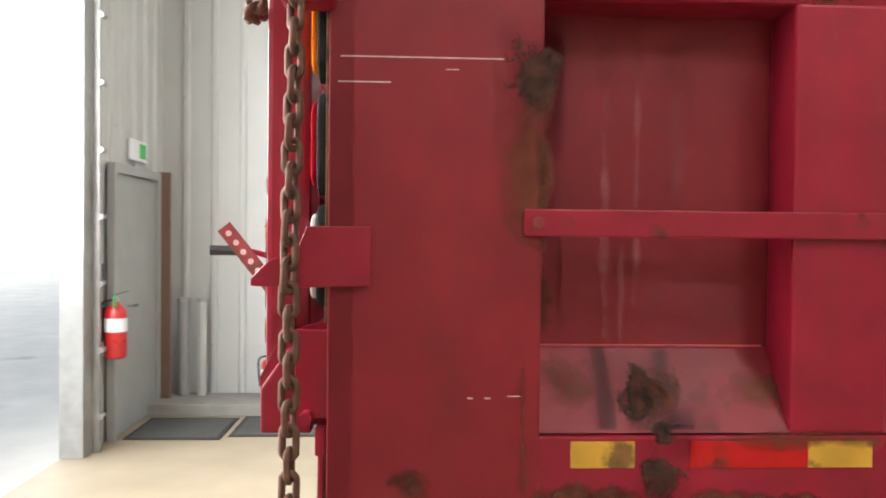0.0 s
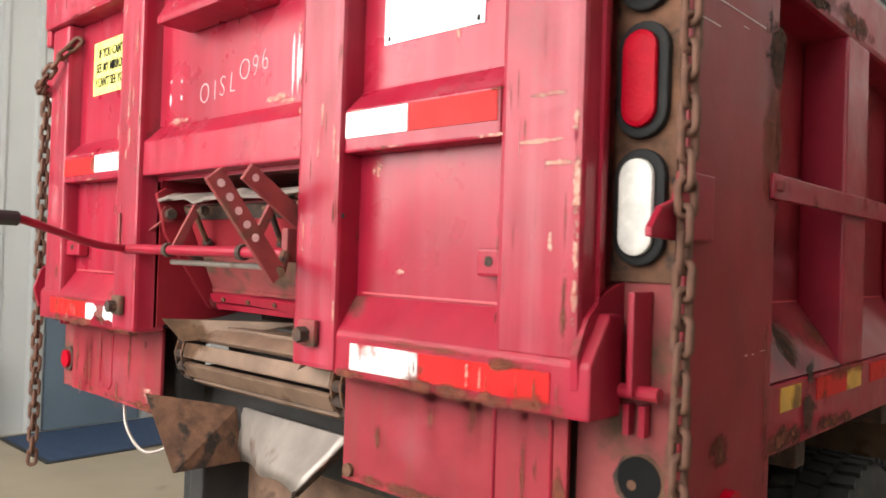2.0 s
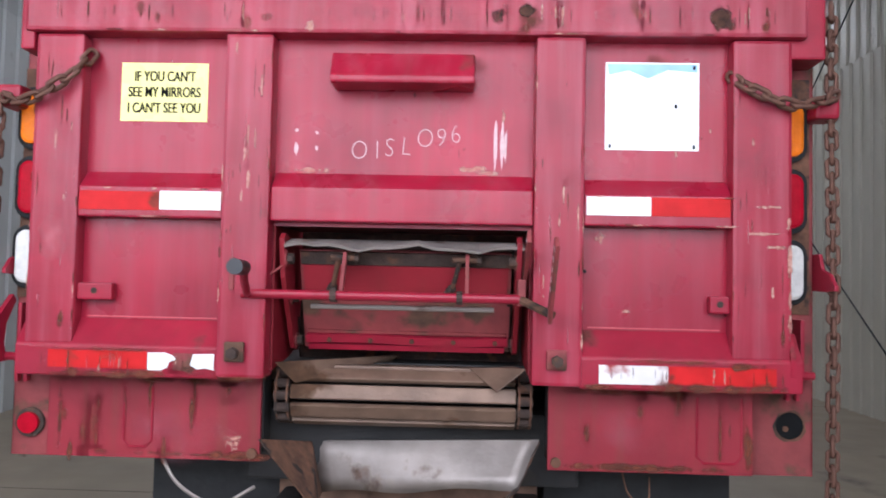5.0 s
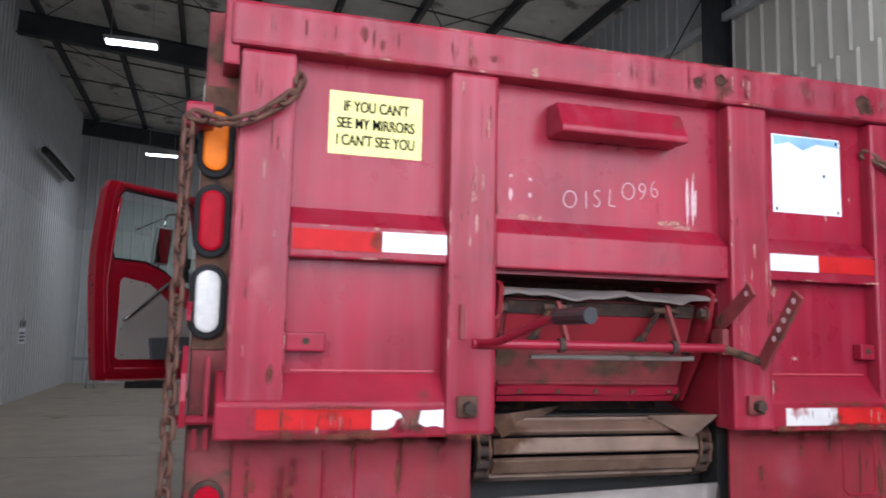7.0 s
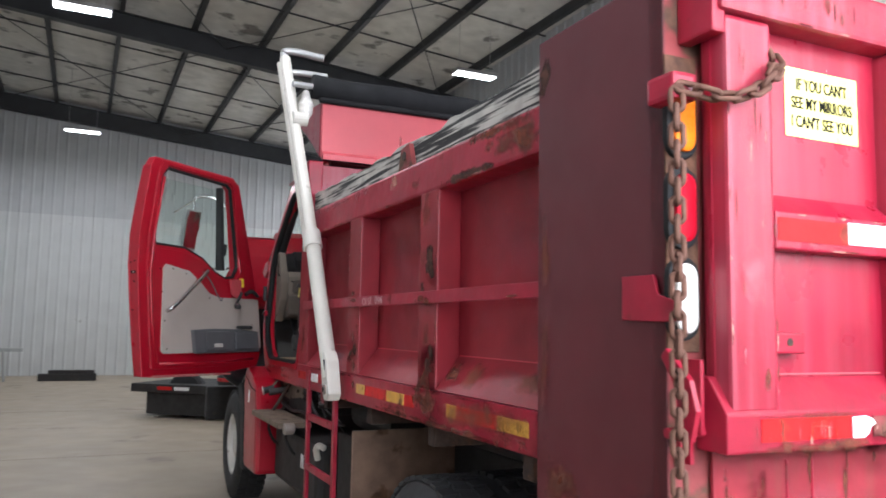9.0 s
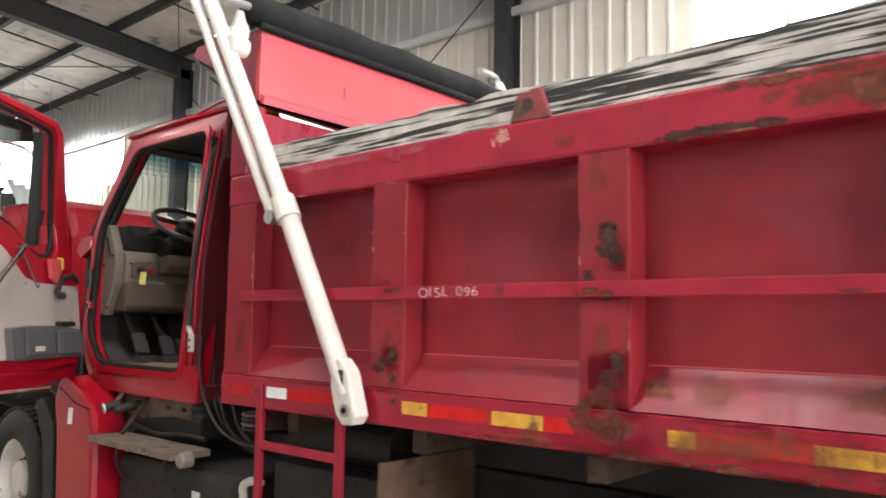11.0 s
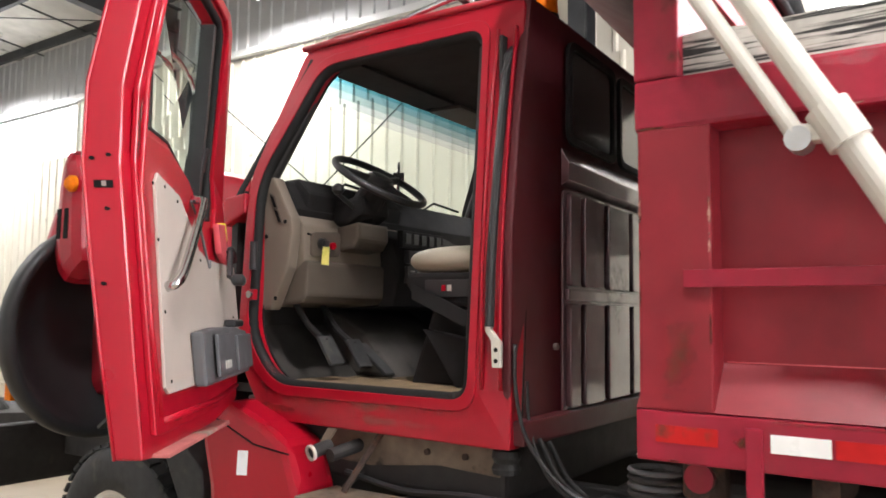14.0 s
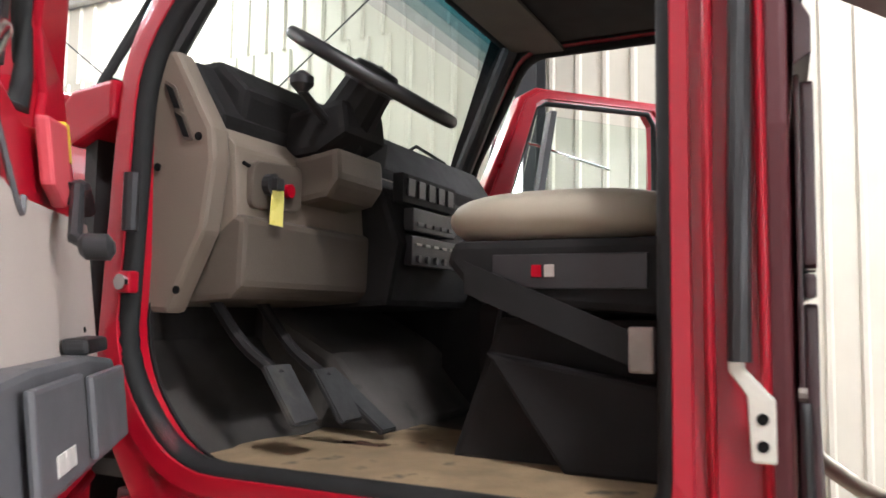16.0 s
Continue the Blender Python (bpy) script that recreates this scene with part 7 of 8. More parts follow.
def cab_door(hinge, d, inward, label, sag=0.0, low=0.0):
    """A door leaf from its hinge along d; sag tells how far it hangs out of true."""
    m = Matrix((( d[0], inward[0], 0, hinge[0]), (d[1], inward[1], 0, hinge[1]), (0, 0, 1, -low), (0, 0, 0, 1)))

    def moved(bm):
        for v in bm.verts:
            z = v.co.z
            belly = 0.03 * max(0.0, math.sin(math.pi * (z - 1.28) / 1.72)) * min(1.0, max(0.0, (-0.02 - v.co.y) / 0.07))
            bend = 0.05 - 0.117 * (z - 1.48) if z < 2.3 else -0.046 + 0.15 * (z - 2.3)
            v.co.y += sag * (bend + 0.08 * (v.co.x - 1.15) - belly)
        bmesh.ops.transform(bm, matrix=m, verts=bm.verts)
        return bm

    door = tp("cab_door", moved(ring_plate(DOOR_OUT, DOOR_WIN, lambda u, w, h: (u, -0.10 + 0.085 * h, w), 0.012)), CAB_RED, label=label)

    def dp(name, bm, mat, text="", smooth=False):
        return tp(name, moved(bm), mat, door, text, smooth)

    inner = [(s * 0.90 + 0.055, 1.345 + (z - 1.285) * 0.955) for s, z in DOOR_OUT]
    wider = [(s * 1.0 + (0.018 if s > 0.7 else -0.012), z + (0.012 if z > 2.6 else -0.03)) for s, z in DOOR_WIN]
    dp("inner_pressing", ring_plate(inner, wider, lambda u, w, h: (u, -0.016 + 0.02 * h, w), 0.008), CAB_RED)
    rib = [(1.20, 1.40), (1.235, 1.7), (1.24, 2.1), (1.215, 2.45), (1.20, 2.86)]
    dp("pressed_ridge", tube([(s, 0.004, z) for s, z in rib], 0.011, 8), CAB_RED, smooth=True)
    dp("pressed_ridge", tube([(0.10, 0.004, 1.40), (0.5, 0.004, 1.375), (1.17, 0.004, 1.385)], 0.011, 8), CAB_RED, smooth=True)
    dp("edge_hem", tube([(s, -0.098, z) for s, z in DOOR_OUT[4:11]], 0.006, 6), CAB_RED, smooth=True)
    dp("bottom_flange", prism([(0.42, 1.272), (1.24, 1.285), (1.24, 1.297), (0.42, 1.287)], "y", -0.095, 0.035, 0.003), DUSTY_RED, "dust-caked lower door flange")
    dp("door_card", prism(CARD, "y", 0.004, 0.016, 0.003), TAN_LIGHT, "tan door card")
    for s, z in ((1.15, 2.13), (1.02, 2.14), (0.88, 2.11), (1.135, 1.95), (1.12, 1.72), (1.105, 1.50), (0.62, 1.92), (0.11, 1.70)):
        dp("screw", rod((s, 0.015, z), (s, 0.0185, z), 0.006, 8), INK)
    pocket = dp("map_pocket", prism([(0.07, 1.46), (0.84, 1.458), (0.855, 1.65), (0.64, 1.662), (0.30, 1.66), (0.08, 1.64)], "y", 0.017, 0.065, 0.012), GREY_PLASTIC, "grey plastic map pocket")
    dp("pocket_front", box(0.46, 0.74, 0.076, 0.092, 1.485, 1.64, 0.008), GREY_PLASTIC)
    dp("pocket_front", box(0.12, 0.40, 0.076, 0.092, 1.485, 1.63, 0.008), GREY_PLASTIC)
    dp("pocket_light", box(0.56, 0.66, 0.0925, 0.095, 1.51, 1.54, 0.001), CLEAR_LENS)
    dp("pocket_lid", box(0.15, 0.32, 0.02, 0.07, 1.66, 1.69, 0.01), BLACK_PLASTIC)
    dp("grab_handle", tube(arc([(1.09, 0.015, 1.80), (1.08, 0.055, 1.82), (0.99, 0.065, 1.89), (0.72, 0.065, 2.11), (0.67, 0.055, 2.145), (0.66, 0.015, 2.15)]), 0.017, 10), CHROME, "dull chrome grab handle", True)
    dp("card_notch", tube(arc([(0.69, 0.017, 2.14), (0.60, 0.018, 2.06), (0.53, 0.018, 1.95), (0.49, 0.018, 1.90), (0.47, 0.018, 1.93)]), 0.006, 6), GREY_PLASTIC)
    dp("arm_bracket", prism([(0.25, 1.98), (0.30, 1.93), (0.37, 1.965), (0.38, 2.09), (0.25, 2.10)], "y", 0.017, 0.045, 0.008), PINK_RED, "faded pink bracket plate")
    dp("yellow_marker", box(0.212, 0.245, 0.01, 0.04, 2.03, 2.11, 0.004), YELLOW)
    dp("window_crank", tube([(0.27, 0.02, 1.975), (0.27, 0.06, 1.975), (0.365, 0.07, 1.87), (0.375, 0.10, 1.855)], 0.014, 8), BLACK_PLASTIC)
    dp("crank_knob", turned([(0.015, 0), (0.024, 0.01), (0.024, 0.05), (0.01, 0.06)], pose(0.38, 0.08, 1.855, -90)), BLACK_PLASTIC)
    dp("hinge_link", tube(arc([(0.18, 0.02, 1.97), (0.10, 0.03, 2.0), (0.02, 0.02, 1.96)]), 0.018, 8), BLACK_PLASTIC)
    dp("latch", box(1.345, 1.351, -0.075, -0.034, 2.082, 2.105, 0.002), INK)
    dp("latch_hook", box(1.349, 1.354, -0.058, -0.048, 2.086, 2.102, 0.002), BARE)
    for z, y in ((2.18, -0.04), (2.17, -0.075), (2.02, -0.05), (1.80, -0.07)):
        dp("screw", rod((1.34, y, z), (1.353, y, z), 0.006, 8), INK)
    g = dp("window_glass", prism([(0.28, 2.12), (0.44, 2.11), (0.66, 2.25), (0.86, 2.315), (1.19, 2.315), (1.17, 2.86), (0.46, 2.86)], "y", -0.062, -0.057), WIN_GLASS)
    g.visible_shadow = False
    dp("window_seal", closed_tube([(s, -0.03, z) for s, z in DOOR_WIN], 0.016, 8), SEAL, smooth=True)
    dp("window_divider", prism([(0.395, 2.17), (0.435, 2.17), (0.56, 2.88), (0.525, 2.88)], "y", -0.075, -0.02, 0.003), BLACK_PLASTIC)
    dp("vent_latch", box(0.40, 0.45, -0.02, 0.01, 2.30, 2.40, 0.006), BLACK_PLASTIC)
    dp("window_label", box(0.335, 0.375, -0.055, -0.0535, 2.19, 2.29), WHITE_STICKER)
    # mirror on its struts outside
    dp("mirror", box(0.40, 0.58, -0.42, -0.37, 2.36, 2.72, 0.02), DULL_METAL, "door mirror on thin struts")
    dp("mirror_glass", box(0.42, 0.56, -0.368, -0.364, 2.38, 2.70), MIRROR)
    dp("strut", tube(arc([(0.20, -0.09, 2.56), (0.32, -0.22, 2.80), (0.48, -0.39, 2.84), (0.49, -0.395, 2.72)]), 0.011, 8), CHROME)
    dp("strut", tube(arc([(0.15, -0.09, 2.22), (0.30, -0.22, 2.20), (0.48, -0.38, 2.24), (0.49, -0.395, 2.36)]), 0.011, 8), CHROME)
    dp("strut", tube([(0.48, -0.40, 2.82), (0.95, -0.09, 2.62)], 0.008, 8), CHROME)
    return door


cab_door((-1.10, 5.76), (-0.836, -0.549), (0.549, -0.836), "open red cab door with a tan inner card", 1.0)
cab_door((CR, 5.86), (0.78, -0.626), (-0.626, -0.78), "open red cab door with a tan inner card", 0.0, 0.10)

# fender panels behind the front wheels, wheel-arch liners
for x, o in ((FENDER_L, -1), (CR, 1)):
    xo = x + o * 0.135
    fender = tp("fender", prism([(5.27, 0.45), (5.29, 1.0), (5.36, 1.17), (5.50, 1.25), (5.74, 1.335), (5.84, 1.30), (5.90, 1.15), (5.84, 0.95), (5.79, 0.45)], "x", min(xo, x - o * 0.10), max(xo, x - o * 0.10), 0.04), CAB_RED, label="glossy red rear fender panel under the door")
    tp("seam", tube([(xo + o * 0.001, 5.34, 1.14), (xo + o * 0.001, 5.55, 1.16), (xo + o * 0.001, 5.80, 1.25)], 0.004, 6), INK, fender)
    tp("label", sheet([(xo + o * 0.0015, 5.655, 1.02), (xo + o * 0.0015, 5.59, 1.025), (xo + o * 0.0015, 5.585, 1.13), (xo + o * 0.0015, 5.65, 1.125)], 0.001), WHITE_STICKER, fender)
    liner = bmesh.new()
    for k in range(12):
        a0, a1 = radians(30 + 8 * k), radians(30 + 8 * (k + 1))
        r = 0.70
        prism([(6.62 - r * math.cos(a0), 0.50 + r * math.sin(a0)), (6.62 - r * math.cos(a1), 0.50 + r * math.sin(a1)), (6.62 - (r + 0.02) * math.cos(a1), 0.50 + (r + 0.02) * math.sin(a1)), (6.62 - (r + 0.02) * math.cos(a0), 0.50 + (r + 0.02) * math.sin(a0))], "x", min(x - o * 0.06, x - o * 0.45), max(x - o * 0.06, x - o * 0.45), bm=liner)
    tp("arch_liner", liner, BLACK_PLASTIC, label="black wheel-arch liner")
    flap = prism([(5.85, 0.40), (5.98, 0.40), (6.06, 0.85), (6.22, 1.12), (6.10, 1.16), (5.90, 1.0)], "x", min(xo - o * 0.01, x - o * 0.3), max(xo - o * 0.01, x - o * 0.3), 0.01)
    tp("splash_guard", flap, RUBBER)

# the hood, tilted forward with its fender arches
hood = tp("hood", prism([(7.16, 1.7), (7.22, 2.40), (7.36, 2.70), (7.70, 2.80), (8.40, 2.45), (8.75, 1.8), (8.6, 1.2), (7.8, 1.15), (7.4, 1.3)], "x", -0.62, 0.49, 0.08), CAB_RED, label="red hood tilted forward with black arch linings")
for x, o in ((-1.10, -1), (0.97, 1)):
    xi = x - o * 0.50
    shoulder = prism([(7.20, 2.0), (7.23, 2.45), (7.33, 2.66), (7.44, 2.69), (7.50, 2.5), (7.52, 2.0), (7.4, 1.85)], "x", min(x, xi), max(x, xi), 0.09)
    tp("hood_fender", shoulder, CAB_RED, hood)
    face = Vector((-o * 0.12, -0.985, 0)).normalized()
    c = Vector((x - o * 0.44, 7.62, 1.60))
    m = Matrix.Translation(c) @ face.to_track_quat("Z", "Y").to_matrix().to_4x4()
    tp("arch_lining", turned([(0.05, -0.20), (0.34, -0.18), (0.52, -0.10), (0.60, 0.0), (0.645, 0.04), (0.68, 0.01), (0.68, -0.06), (0.55, -0.24), (0.05, -0.26)], m, 44), BLACK_PLASTIC, hood, "black inner wheel arch", True)
    tp("marker_lamp", turned([(0.05, 0), (0.05, 0.02), (0.03, 0.045)], pose(x - o * 0.005, 7.31, 2.46, 0, 90 * o, 0)), AMBER_LENS, hood)
    tp("reflector", box(x - o * 0.02, x + o * 0.03, 7.83, 7.90, 1.17, 1.28, 0.006), AMBER_LENS, hood)
    for k in range(2):
        tp("hood_vent", box(min(x, x + o * 0.003), max(x, x + o * 0.003), 7.34 + 0.075 * k, 7.385 + 0.075 * k, 2.14, 2.32), INK, hood)

# ---- things about the hall ----
# steel jamb and track of the roller door, the right pair unseen
for x, o in ((OPEN0, -1), (OPEN1, 1)):
    jamb = bmesh.new()
    box(x - 0.02 if o < 0 else x - 0.14, x + 0.14 if o < 0 else x + 0.02, WY0 - 0.16, WY0 + 0.03, 0.0, OPENZ, 0.004, jamb)
    tagged(obj("trim", jamb, DULL_METAL), "grey steel jamb of the roller door", "door jamb", kind="structure")
    track = bmesh.new()
    box(x + o * 0.03, x + o * 0.07, WY0 + 0.03, WY0 + 0.09, 0.0, OPENZ + 0.4, bm=track)
    for k in range(8):
        rod((x + o * 0.02, WY0 + 0.10, 0.3 + 0.55 * k), (x + o * 0.10, WY0 + 0.10, 0.3 + 0.55 * k), 0.025, 10, track)
    tagged(obj("door_track", track, DULL_METAL), "galvanised roller-door track with rollers", "door track", kind="structure")

# grey steel exit door in the south wall
ex = thing("door_1", "closed grey steel exit door in a brown frame", "door", kind="structure")
part("leaf", box(-5.27, -4.19, WY0 + 0.032, WY0 + 0.06, 0.01, 2.34, 0.004), GREY_DOOR, ex)
frame1 = bmesh.new()
box(-5.36, -5.275, WY0 + 0.031, WY0 + 0.10, 0, 2.43, 0.004, frame1), box(-4.185, -4.11, WY0 + 0.031, WY0 + 0.10, 0, 2.43, 0.004, frame1), box(-5.275, -4.185, WY0 + 0.031, WY0 + 0.10, 2.345, 2.43, 0.004, frame1)
part("frame", frame1, GREY_DOOR, ex)
part("frame_edge", box(-5.40, -5.365, WY0 + 0.031, WY0 + 0.19, 0, 2.44, 0.004), BROWN_FRAME, ex)
part("door_handle", tube([(-4.52, WY0 + 0.06, 1.15), (-4.52, WY0 + 0.11, 1.15), (-4.64, WY0 + 0.11, 1.15)], 0.012, 8), CHROME, ex)
sg = thing("exit_sign", "small green and white exit sign over the door", "sign")
part("plate", box(-5.08, -4.60, WY0 + 0.031, WY0 + 0.05, 2.50, 2.70, 0.004), WHITE_STICKER, sg)
part("print", box(-5.04, -4.86, WY0 + 0.0505, WY0 + 0.052, 2.53, 2.67), GREEN, sg)
nt = thing("wall_notice", "small red and white wall notice", "sign")
part("plate", box(-3.98, -3.84, WY0 + 0.031, WY0 + 0.036, 2.02, 2.30), EXT_RED, nt)
part("print", box(-3.96, -3.86, WY0 + 0.031, WY0 + 0.036, 1.80, 1.98), WHITE_STICKER, nt)
bx = thing("switch_box", "small dark switch box on the wall", "switch")
part("body", box(-3.97, -3.86, WY0 + 0.031, WY0 + 0.08, 1.38, 1.56, 0.006), BLACK_PLASTIC, bx)


def extinguisher(x, y, z, h, label, hung=False):
    e = thing("fire_extinguisher", label, "extinguisher", (x, y, z), "fire extinguishers")
    r = 0.16 * h
    part("cylinder", turned([(r * 0.8, 0.0), (r, 0.02), (r, h * 0.66), (r * 0.85, h * 0.74), (r * 0.4, h * 0.80), (r * 0.35, h * 0.84)], Matrix(), 24), EXT_RED, e, smooth=True)
    part("label_band", turned([(r + 0.001, h * 0.40), (r + 0.0015, h * 0.42), (r + 0.0015, h * 0.58), (r + 0.001, h * 0.60)], Matrix(), 24), WHITE_STICKER, e)
    part("valve", box(-0.02, 0.02, -0.02, 0.02, h * 0.84, h * 0.90, 0.004), CHROME, e)
    part("lever", sheet([(-0.015, -0.03, h * 0.93), (0.015, -0.03, h * 0.93), (0.015, 0.10, h * 1.0), (-0.015, 0.10, h * 1.0)], 0.005), BLACK_PLASTIC, e)
    part("hose", tube(arc([(0.0, -0.02, h * 0.87), (0.02, -r - 0.02, h * 0.80), (0.02, -r - 0.02, h * 0.5), (0.02, -r - 0.01, h * 0.25)]), 0.010, 8), BLACK_PLASTIC, e)
    if hung:
        part("bracket", box(-0.04, 0.04, -r - 0.03, -r, h * 0.3, h * 0.75), BLACK_FRAME, e)
        part("tag", box(0.05, 0.11, 0.02, 0.024, h * 0.75, h * 0.95), GREEN, e)
    return e


extinguisher(-3.97, WY0 + 0.16, 0.76, 0.57, "red wall-hung fire extinguisher with a green tag", True)
extinguisher(-5.42, -1.14, 0.12, 0.50, "red fire extinguisher standing on the kerb by the wall")
extinguisher(-5.30, -1.03, 0.12, 0.40, "red fire extinguisher standing on the kerb by the wall")

# kerb along the west wall, pipes, mats
tagged(obj("kerb", box(WX0 + 0.035, WX0 + 0.62, WY0 + 0.035, 0.62, 0.0, 0.12, 0.012), KERB), "low grey concrete kerb along the wall", "kerb", kind="structure")
for y, r in ((-2.05, 0.06), (-1.86, 0.045)):
    pp = thing("wall_pipe", "short capped pipe standing by the wall", "pipe", (WX0 + 0.16, y, 0.12))
    part("pipe", rod((0, 0, 0), (0, 0, 0.98), r, 16), GREY_DOOR if r > 0.05 else WALL_WHITE, pp)
    part("cap", rod((0, 0, 0.98), (0, 0, 1.02), r + 0.01, 16), DULL_METAL, pp)


def floor_mat(name, x0, x1, y0, y1, mat, label):
    m = thing(name, label, "mat", ((x0 + x1) / 2, (y0 + y1) / 2, 0), "floor mats")
    w, d = (x1 - x0) / 2, (y1 - y0) / 2
    part("ribbed_top", box(-w + 0.04, w - 0.04, -d + 0.04, d - 0.04, 0.002, 0.012, 0.003), mat, m)
    part("rim", ring_plate([(-w, -d), (w, -d), (w, d), (-w, d)], [(-w + 0.04, -d + 0.04), (w - 0.04, -d + 0.04), (w - 0.04, d - 0.04), (-w + 0.04, d - 0.04)], lambda u, v, h: (u, v, 0.001 + 0.007 * h)), RUBBER, m)


floor_mat("floor_mat", -5.0, -4.2, -2.2, -1.35, MAT_GREY, "dark grey rubber-backed entrance mat")
floor_mat("floor_mat", -5.05, -4.3, -1.3, -0.35, MAT_GREY, "dark grey rubber-backed entrance mat")
floor_mat("floor_mat", -5.05, -4.2, -0.30, 0.30, MAT_GREY, "dark grey rubber-backed entrance mat")
floor_mat("floor_mat", -5.6, -4.5, 1.25, 2.85, MAT_BLUE, "dark blue entrance mat with a black rim")

# loose rim with a tyre edge leaning on the wall, and a white box
rim = thing("truck_rim", "polished ten-hole truck rim leaning on the wall", "wheel", (WX0 + 0.20, -0.16, 0.12))
rm = Matrix.Translation((0.06, 0, 0.315)) @ Matrix.Rotation(radians(80), 4, "Y")
part("rim", turned([(0.10, 0.02), (0.115, 0.0), (0.20, -0.01), (0.235, 0.03), (0.25, 0.09), (0.285, 0.10), (0.285, -0.08), (0.10, -0.08)], rm, 40), ALU, rim)
part("tyre_edge", turned([(0.287, 0.085), (0.31, 0.075), (0.315, 0.0), (0.30, -0.10), (0.287, -0.10)], rm, 40, caps=False), RUBBER, rim, smooth=True)
for k in range(10):
    a = 2 * math.pi * k / 10
    part("hand_hole", rod(rm @ Vector((0.175 * math.cos(a), 0.175 * math.sin(a), -0.02)), rm @ Vector((0.175 * math.cos(a), 0.175 * math.sin(a), 0.002)), 0.026, 12), INK, rim)
part("centre_bore", rod(rm @ Vector((0, 0, -0.02)), rm @ Vector((0, 0, 0.022)), 0.098, 24), BLACK_FRAME, rim)
wb = thing("storage_box", "low white plastic box on the kerb", "box", (WX0 + 0.28, -0.68, 0.12))
part("body", box(-0.14, 0.14, -0.21, 0.21, 0.0, 0.15, 0.03), WHITE_STICKER, wb)
part("lid", box(-0.15, 0.15, -0.22, 0.22, 0.15, 0.18, 0.012), WHITE_STICKER, wb)
part("slot", box(0.1405, 0.143, -0.12, 0.12, 0.09, 0.115), GREY_PLASTIC, wb)

# office door with a gridded pane in the west wall
od = thing("door_2", "slate-blue door with a gridded window and a notice", "door", kind="structure")
DX = WX0 + 0.035
part("leaf", box(DX, DX + 0.04, 1.62, 2.52, 0.01, 2.20, 0.004), BLUE_DOOR, od)
part("frame", ring_plate([(1.52, 0.0), (2.62, 0.0), (2.62, 2.32), (1.52, 2.32)], [(1.60, 0.005), (2.54, 0.005), (2.54, 2.23), (1.60, 2.23)], lambda u, v, h: (DX + 0.06 * h, u, v)), GREY_DOOR, od)
for i in range(3):
    for j in range(4):
        part("pane", box(DX + 0.041, DX + 0.044, 1.70 + 0.25 * i, 1.925 + 0.25 * i, 1.15 + 0.245 * j, 1.37 + 0.245 * j), BLACK_PLASTIC, od)
for i in range(4):
    part("glazing_bar", box(DX + 0.041, DX + 0.05, 1.685 + 0.25 * i - 0.01, 1.685 + 0.25 * i + 0.008, 1.13, 2.13), GREY_DOOR, od)
part("notice", box(DX + 0.041, DX + 0.043, 2.09, 2.33, 0.68, 1.02), WHITE_STICKER, od)
for k in range(5):
    part("print_bar", box(DX + 0.0432, DX + 0.0436, 2.13, 2.28, 0.73 + 0.05 * k, 0.745 + 0.05 * k), GREY_PLASTIC, od)
yp = thing("bollard", "yellow and black guard post by the wall", "post", (WX0 + 0.2, 1.05, 0))
part("post", rod((0, 0, 0), (0, 0, 0.42), 0.05, 16), BLACK_FRAME, yp)
part("sleeve", rod((0, 0, 0.42), (0, 0, 0.74), 0.055, 16), YELLOW, yp)
part("cap", turned([(0.055, 0.74), (0.05, 0.76), (0.02, 0.775)], Matrix(), 16), YELLOW, yp)
cs = thing("battery_case", "black and white battery case on the floor", "case", (-5.3, 3.25, 0))
part("case", box(-0.2, 0.2, -0.25, 0.25, 0.0, 0.24, 0.02), BLACK_PLASTIC, cs)
part("front", box(0.201, 0.206, -0.1, 0.12, 0.05, 0.18), GREY_DOOR, cs)
part("handle", tube(arc([(-0.05, -0.12, 0.24), (-0.05, -0.1, 0.30), (-0.05, 0.1, 0.30), (-0.05, 0.12, 0.24)]), 0.012, 8), BLACK_PLASTIC, cs)

# black flat deck with drums, at the far end
dk = thing("flat_deck_trailer", "black steel deck trailer loaded with drums", "trailer", (0, 0, 0))
dm = Matrix.Translation((-0.22, 12.75, 0)) @ Matrix.Rotation(math.atan2(-2.2, 2.6), 4, "Z")


def deck(name, bm, mat, label=""):
    bmesh.ops.transform(bm, matrix=dm, verts=bm.verts)
    return part(name, bm, mat, dk, label)


deck("bed", box(-1.9, 1.9, -0.1, 1.6, 0.45, 0.60, 0.01), BLACK_FRAME)
deck("skirt", box(-1.6, 1.6, -0.05, 1.5, 0.06, 0.45, 0.02), BLACK_FRAME)
deck("marker", box(-1.35, -1.05, -0.106, -0.101, 0.50, 0.56), RED_TAPE)
deck("marker", box(-1.0, -0.7, -0.106, -0.101, 0.50, 0.56), WHITE_TAPE)
for x in (-1.0, 1.0):
    deck("wheel", turned([(0.12, -0.1), (0.36, -0.1), (0.40, -0.05), (0.40, 0.05), (0.36, 0.1), (0.12, 0.1)], pose(x, 0.3, 0.40, 90), 28), RUBBER)


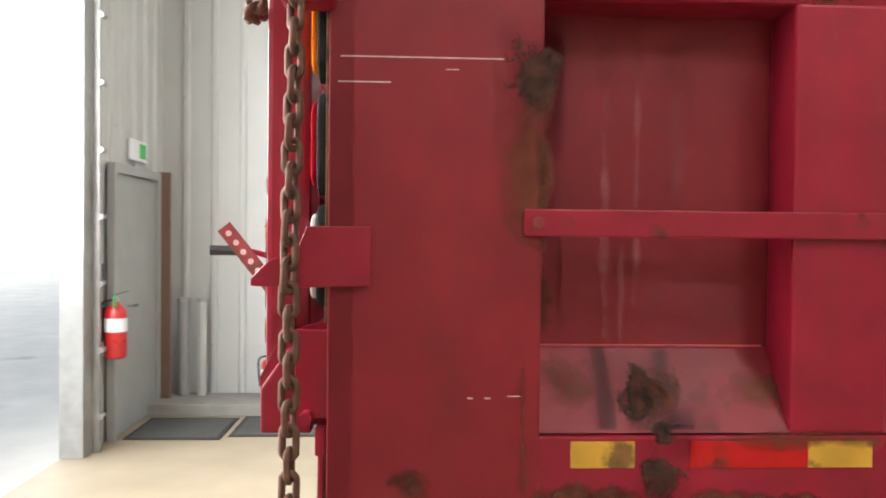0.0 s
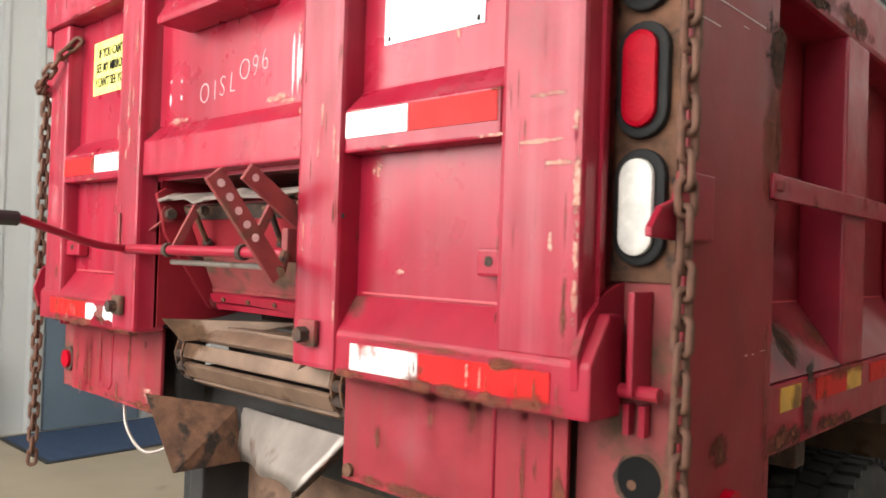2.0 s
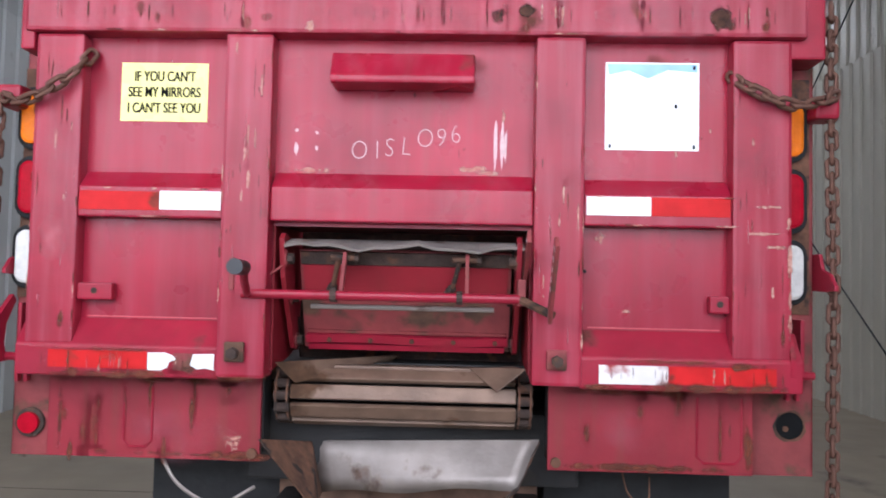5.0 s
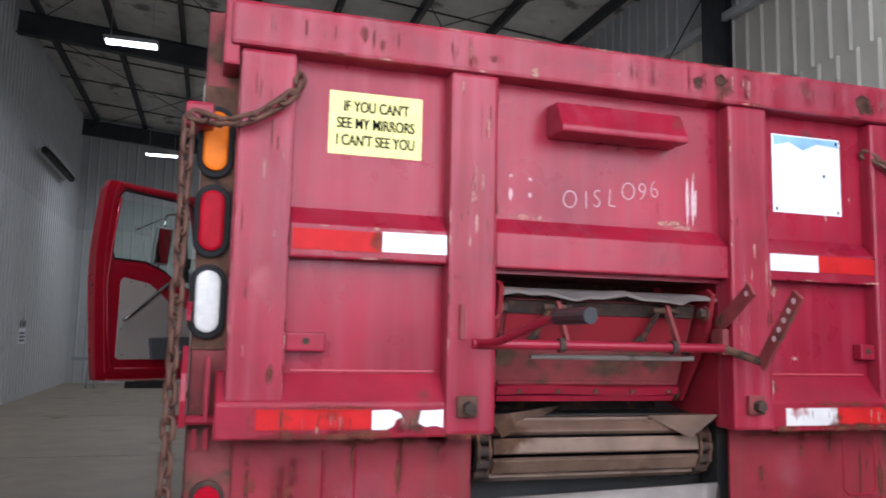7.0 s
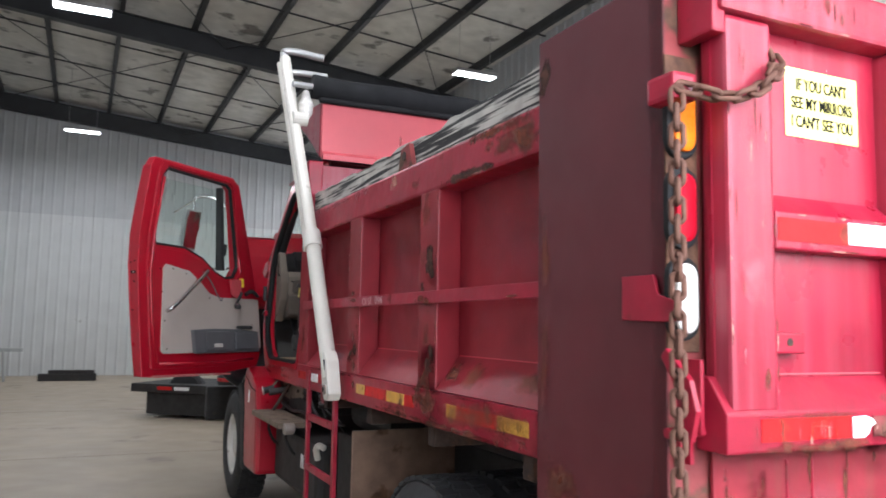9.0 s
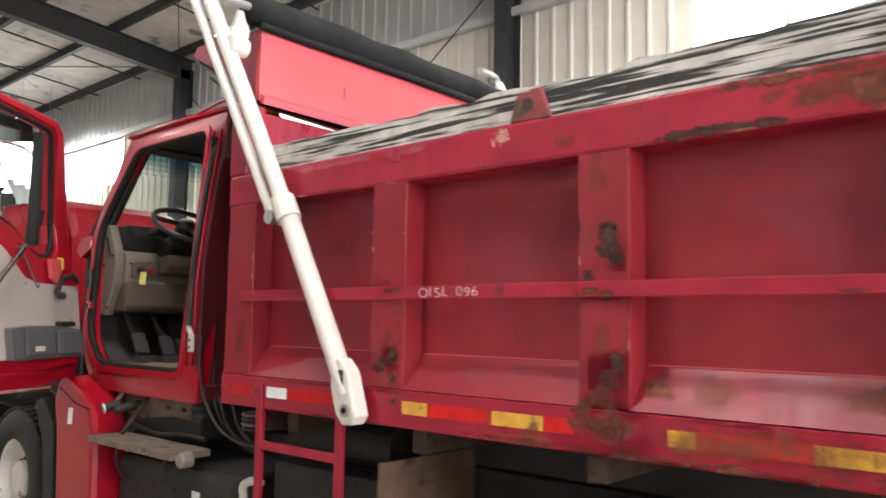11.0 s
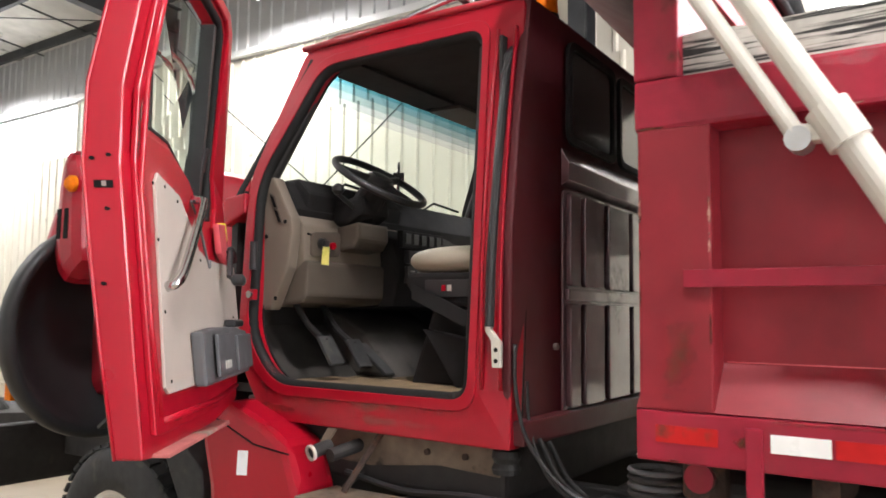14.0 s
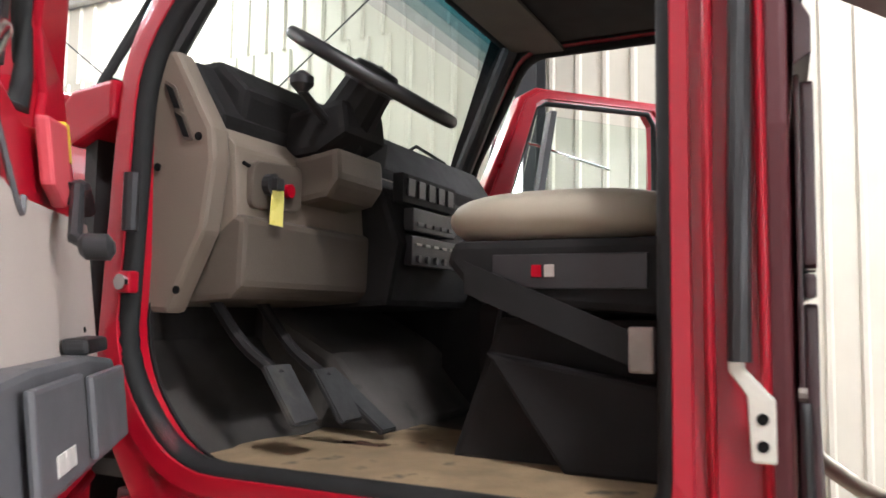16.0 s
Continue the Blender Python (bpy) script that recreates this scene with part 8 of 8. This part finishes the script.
def drum(x, y, r, h, top, label):
    p = Vector((x, y, 0.60))
    d = thing("metal_drum", label, "drum", p, "drums")
    part("shell", turned([(r, 0), (r, h * 0.32), (r + 0.012, h * 0.335), (r, h * 0.35), (r, h * 0.65), (r + 0.012, h * 0.665), (r, h * 0.68), (r, h)], Matrix(), 28), DULL_METAL, d, smooth=False)
    part("lid", rod((0, 0, h), (0, 0, h + 0.03), r + 0.012, 28), top, d)
    # a grey ring paints the shading of the dented band
    part("dent_shade_band", turned([(r + 0.002, h * 0.42), (r + 0.004, h * 0.44), (r + 0.004, h * 0.56), (r + 0.002, h * 0.58)], Matrix(), 28), GREY_PLASTIC, d)


drum(0.78, 13.50, 0.25, 1.17, DULL_METAL, "tall dented bare-metal drum on the deck")
drum(0.97, 12.98, 0.23, 0.60, EXT_RED, "short metal drum with a red lid")
tl = thing("loose_rubber_ring", "black tyre lying on the deck", "tyre", dm @ Vector((0.0, 0.3, 0.60)))
part("tyre", turned([(0.16, 0.0), (0.30, 0.0), (0.33, 0.05), (0.33, 0.15), (0.30, 0.2), (0.16, 0.2)], Matrix(), 28), RUBBER, tl)
part("band", turned([(0.335, 0.08), (0.338, 0.09), (0.338, 0.13), (0.335, 0.14)], Matrix(), 28, caps=False), EXT_RED, tl)

# far wall: trestle, timber, signs and heater
sh = thing("trestle", "grey trestle by the far wall", "trestle", (-4.6, 23.2, 0))
part("top", box(-0.55, 0.55, -0.06, 0.06, 0.82, 0.92, 0.01), GREY_DOOR, sh)
for x in (-0.12, 0.12):
    part("leg", rod((x, 0, 0.0), (x * 0.5, 0, 0.82), 0.035, 8), GREY_DOOR, sh)
tb = thing("timber_baulk", "dark timber baulk lying by the far wall", "timber", (-2.9, 23.3, 0))
part("baulk", box(-0.75, 0.75, -0.12, 0.12, 0.0, 0.2, 0.01), BLACK_FRAME, tb)
part("baulk", box(-0.5, 0.7, -0.08, 0.1, 0.2, 0.3, 0.01), BLACK_FRAME, tb)
hs = thing("wall_sign", "small white notice with dark print", "sign", (WX0 + 0.035, 19.0, 1.6))
part("plate", box(0, 0.006, -0.35, 0.35, -0.25, 0.12), WHITE_STICKER, hs)
for k in range(3):
    part("print_bar", box(0.0065, 0.008, -0.28, 0.28, -0.2 + 0.09 * k, -0.15 + 0.09 * k), GREY_PLASTIC, hs)
for y in (-0.22, 0.22):
    part("emblem", rod((0.003, y, 0.24), (0.012, y, 0.24), 0.08, 14), GREY_PLASTIC, hs)
ht = thing("tube_heater", "dark tube heater high on the wall", "heater", (WX0 + 0.3, 20.5, 6.1))
part("tube", rod((0, -1.9, 0), (0, 1.9, 0), 0.09, 14), BLACK_FRAME, ht)
part("reflector", prism([(-0.2, -0.04), (0.0, 0.13), (0.2, -0.04), (0.19, -0.05), (0.0, 0.11), (-0.19, -0.05)], "y", -1.9, 1.9), DULL_METAL, ht)
for y in (-1.5, 1.5):
    part("hanger", rod((0, y, 0.11), (-0.22, y, 0.4), 0.01, 6), DULL_METAL, ht)

# low black cabinet by the side wall, with a carton and a red spool on it
lc = thing("low_cabinet", "low black steel cabinet against the white wall", "cabinet", (5.45, 4.98, 0))
part("body", box(-0.24, 0.24, -0.40, 0.38, 0.06, 0.54, 0.01), STEEL_DARK, lc)
part("top", box(-0.26, 0.26, -0.42, 0.40, 0.541, 0.56, 0.004), DULL_METAL, lc)
for dx in (-0.2, 0.2):
    for dy in (-0.35, 0.33):
        part("foot", rod((dx, dy, 0), (dx, dy, 0.06), 0.02, 10), STEEL_DARK, lc)
part("door", box(-0.252, -0.242, -0.38, 0.36, 0.08, 0.52, 0.003), STEEL_DARK, lc)
ct = thing("carton", "small printed carton in white, red and green", "box", (5.40, 5.06, 0.56))
part("box", box(-0.1, 0.1, -0.15, 0.16, 0.0, 0.26, 0.004), WHITE_STICKER, ct)
part("print_panel", box(-0.1025, -0.1005, -0.13, 0.14, 0.03, 0.14), EXT_RED, ct)
part("print_panel", box(-0.1025, -0.1005, -0.15, 0.16, 0.21, 0.258), GREEN, ct)
rs = thing("wire_spool", "red plastic spool standing on the cabinet", "spool", (5.38, 4.73, 0.56))
part("core", rod((0, 0, 0.02), (0, 0, 0.27), 0.085, 20), EXT_RED, rs)
for z in (0.0, 0.265):
    part("flange", rod((0, 0, z), (0, 0, z + 0.02), 0.105, 24), EXT_RED, rs)
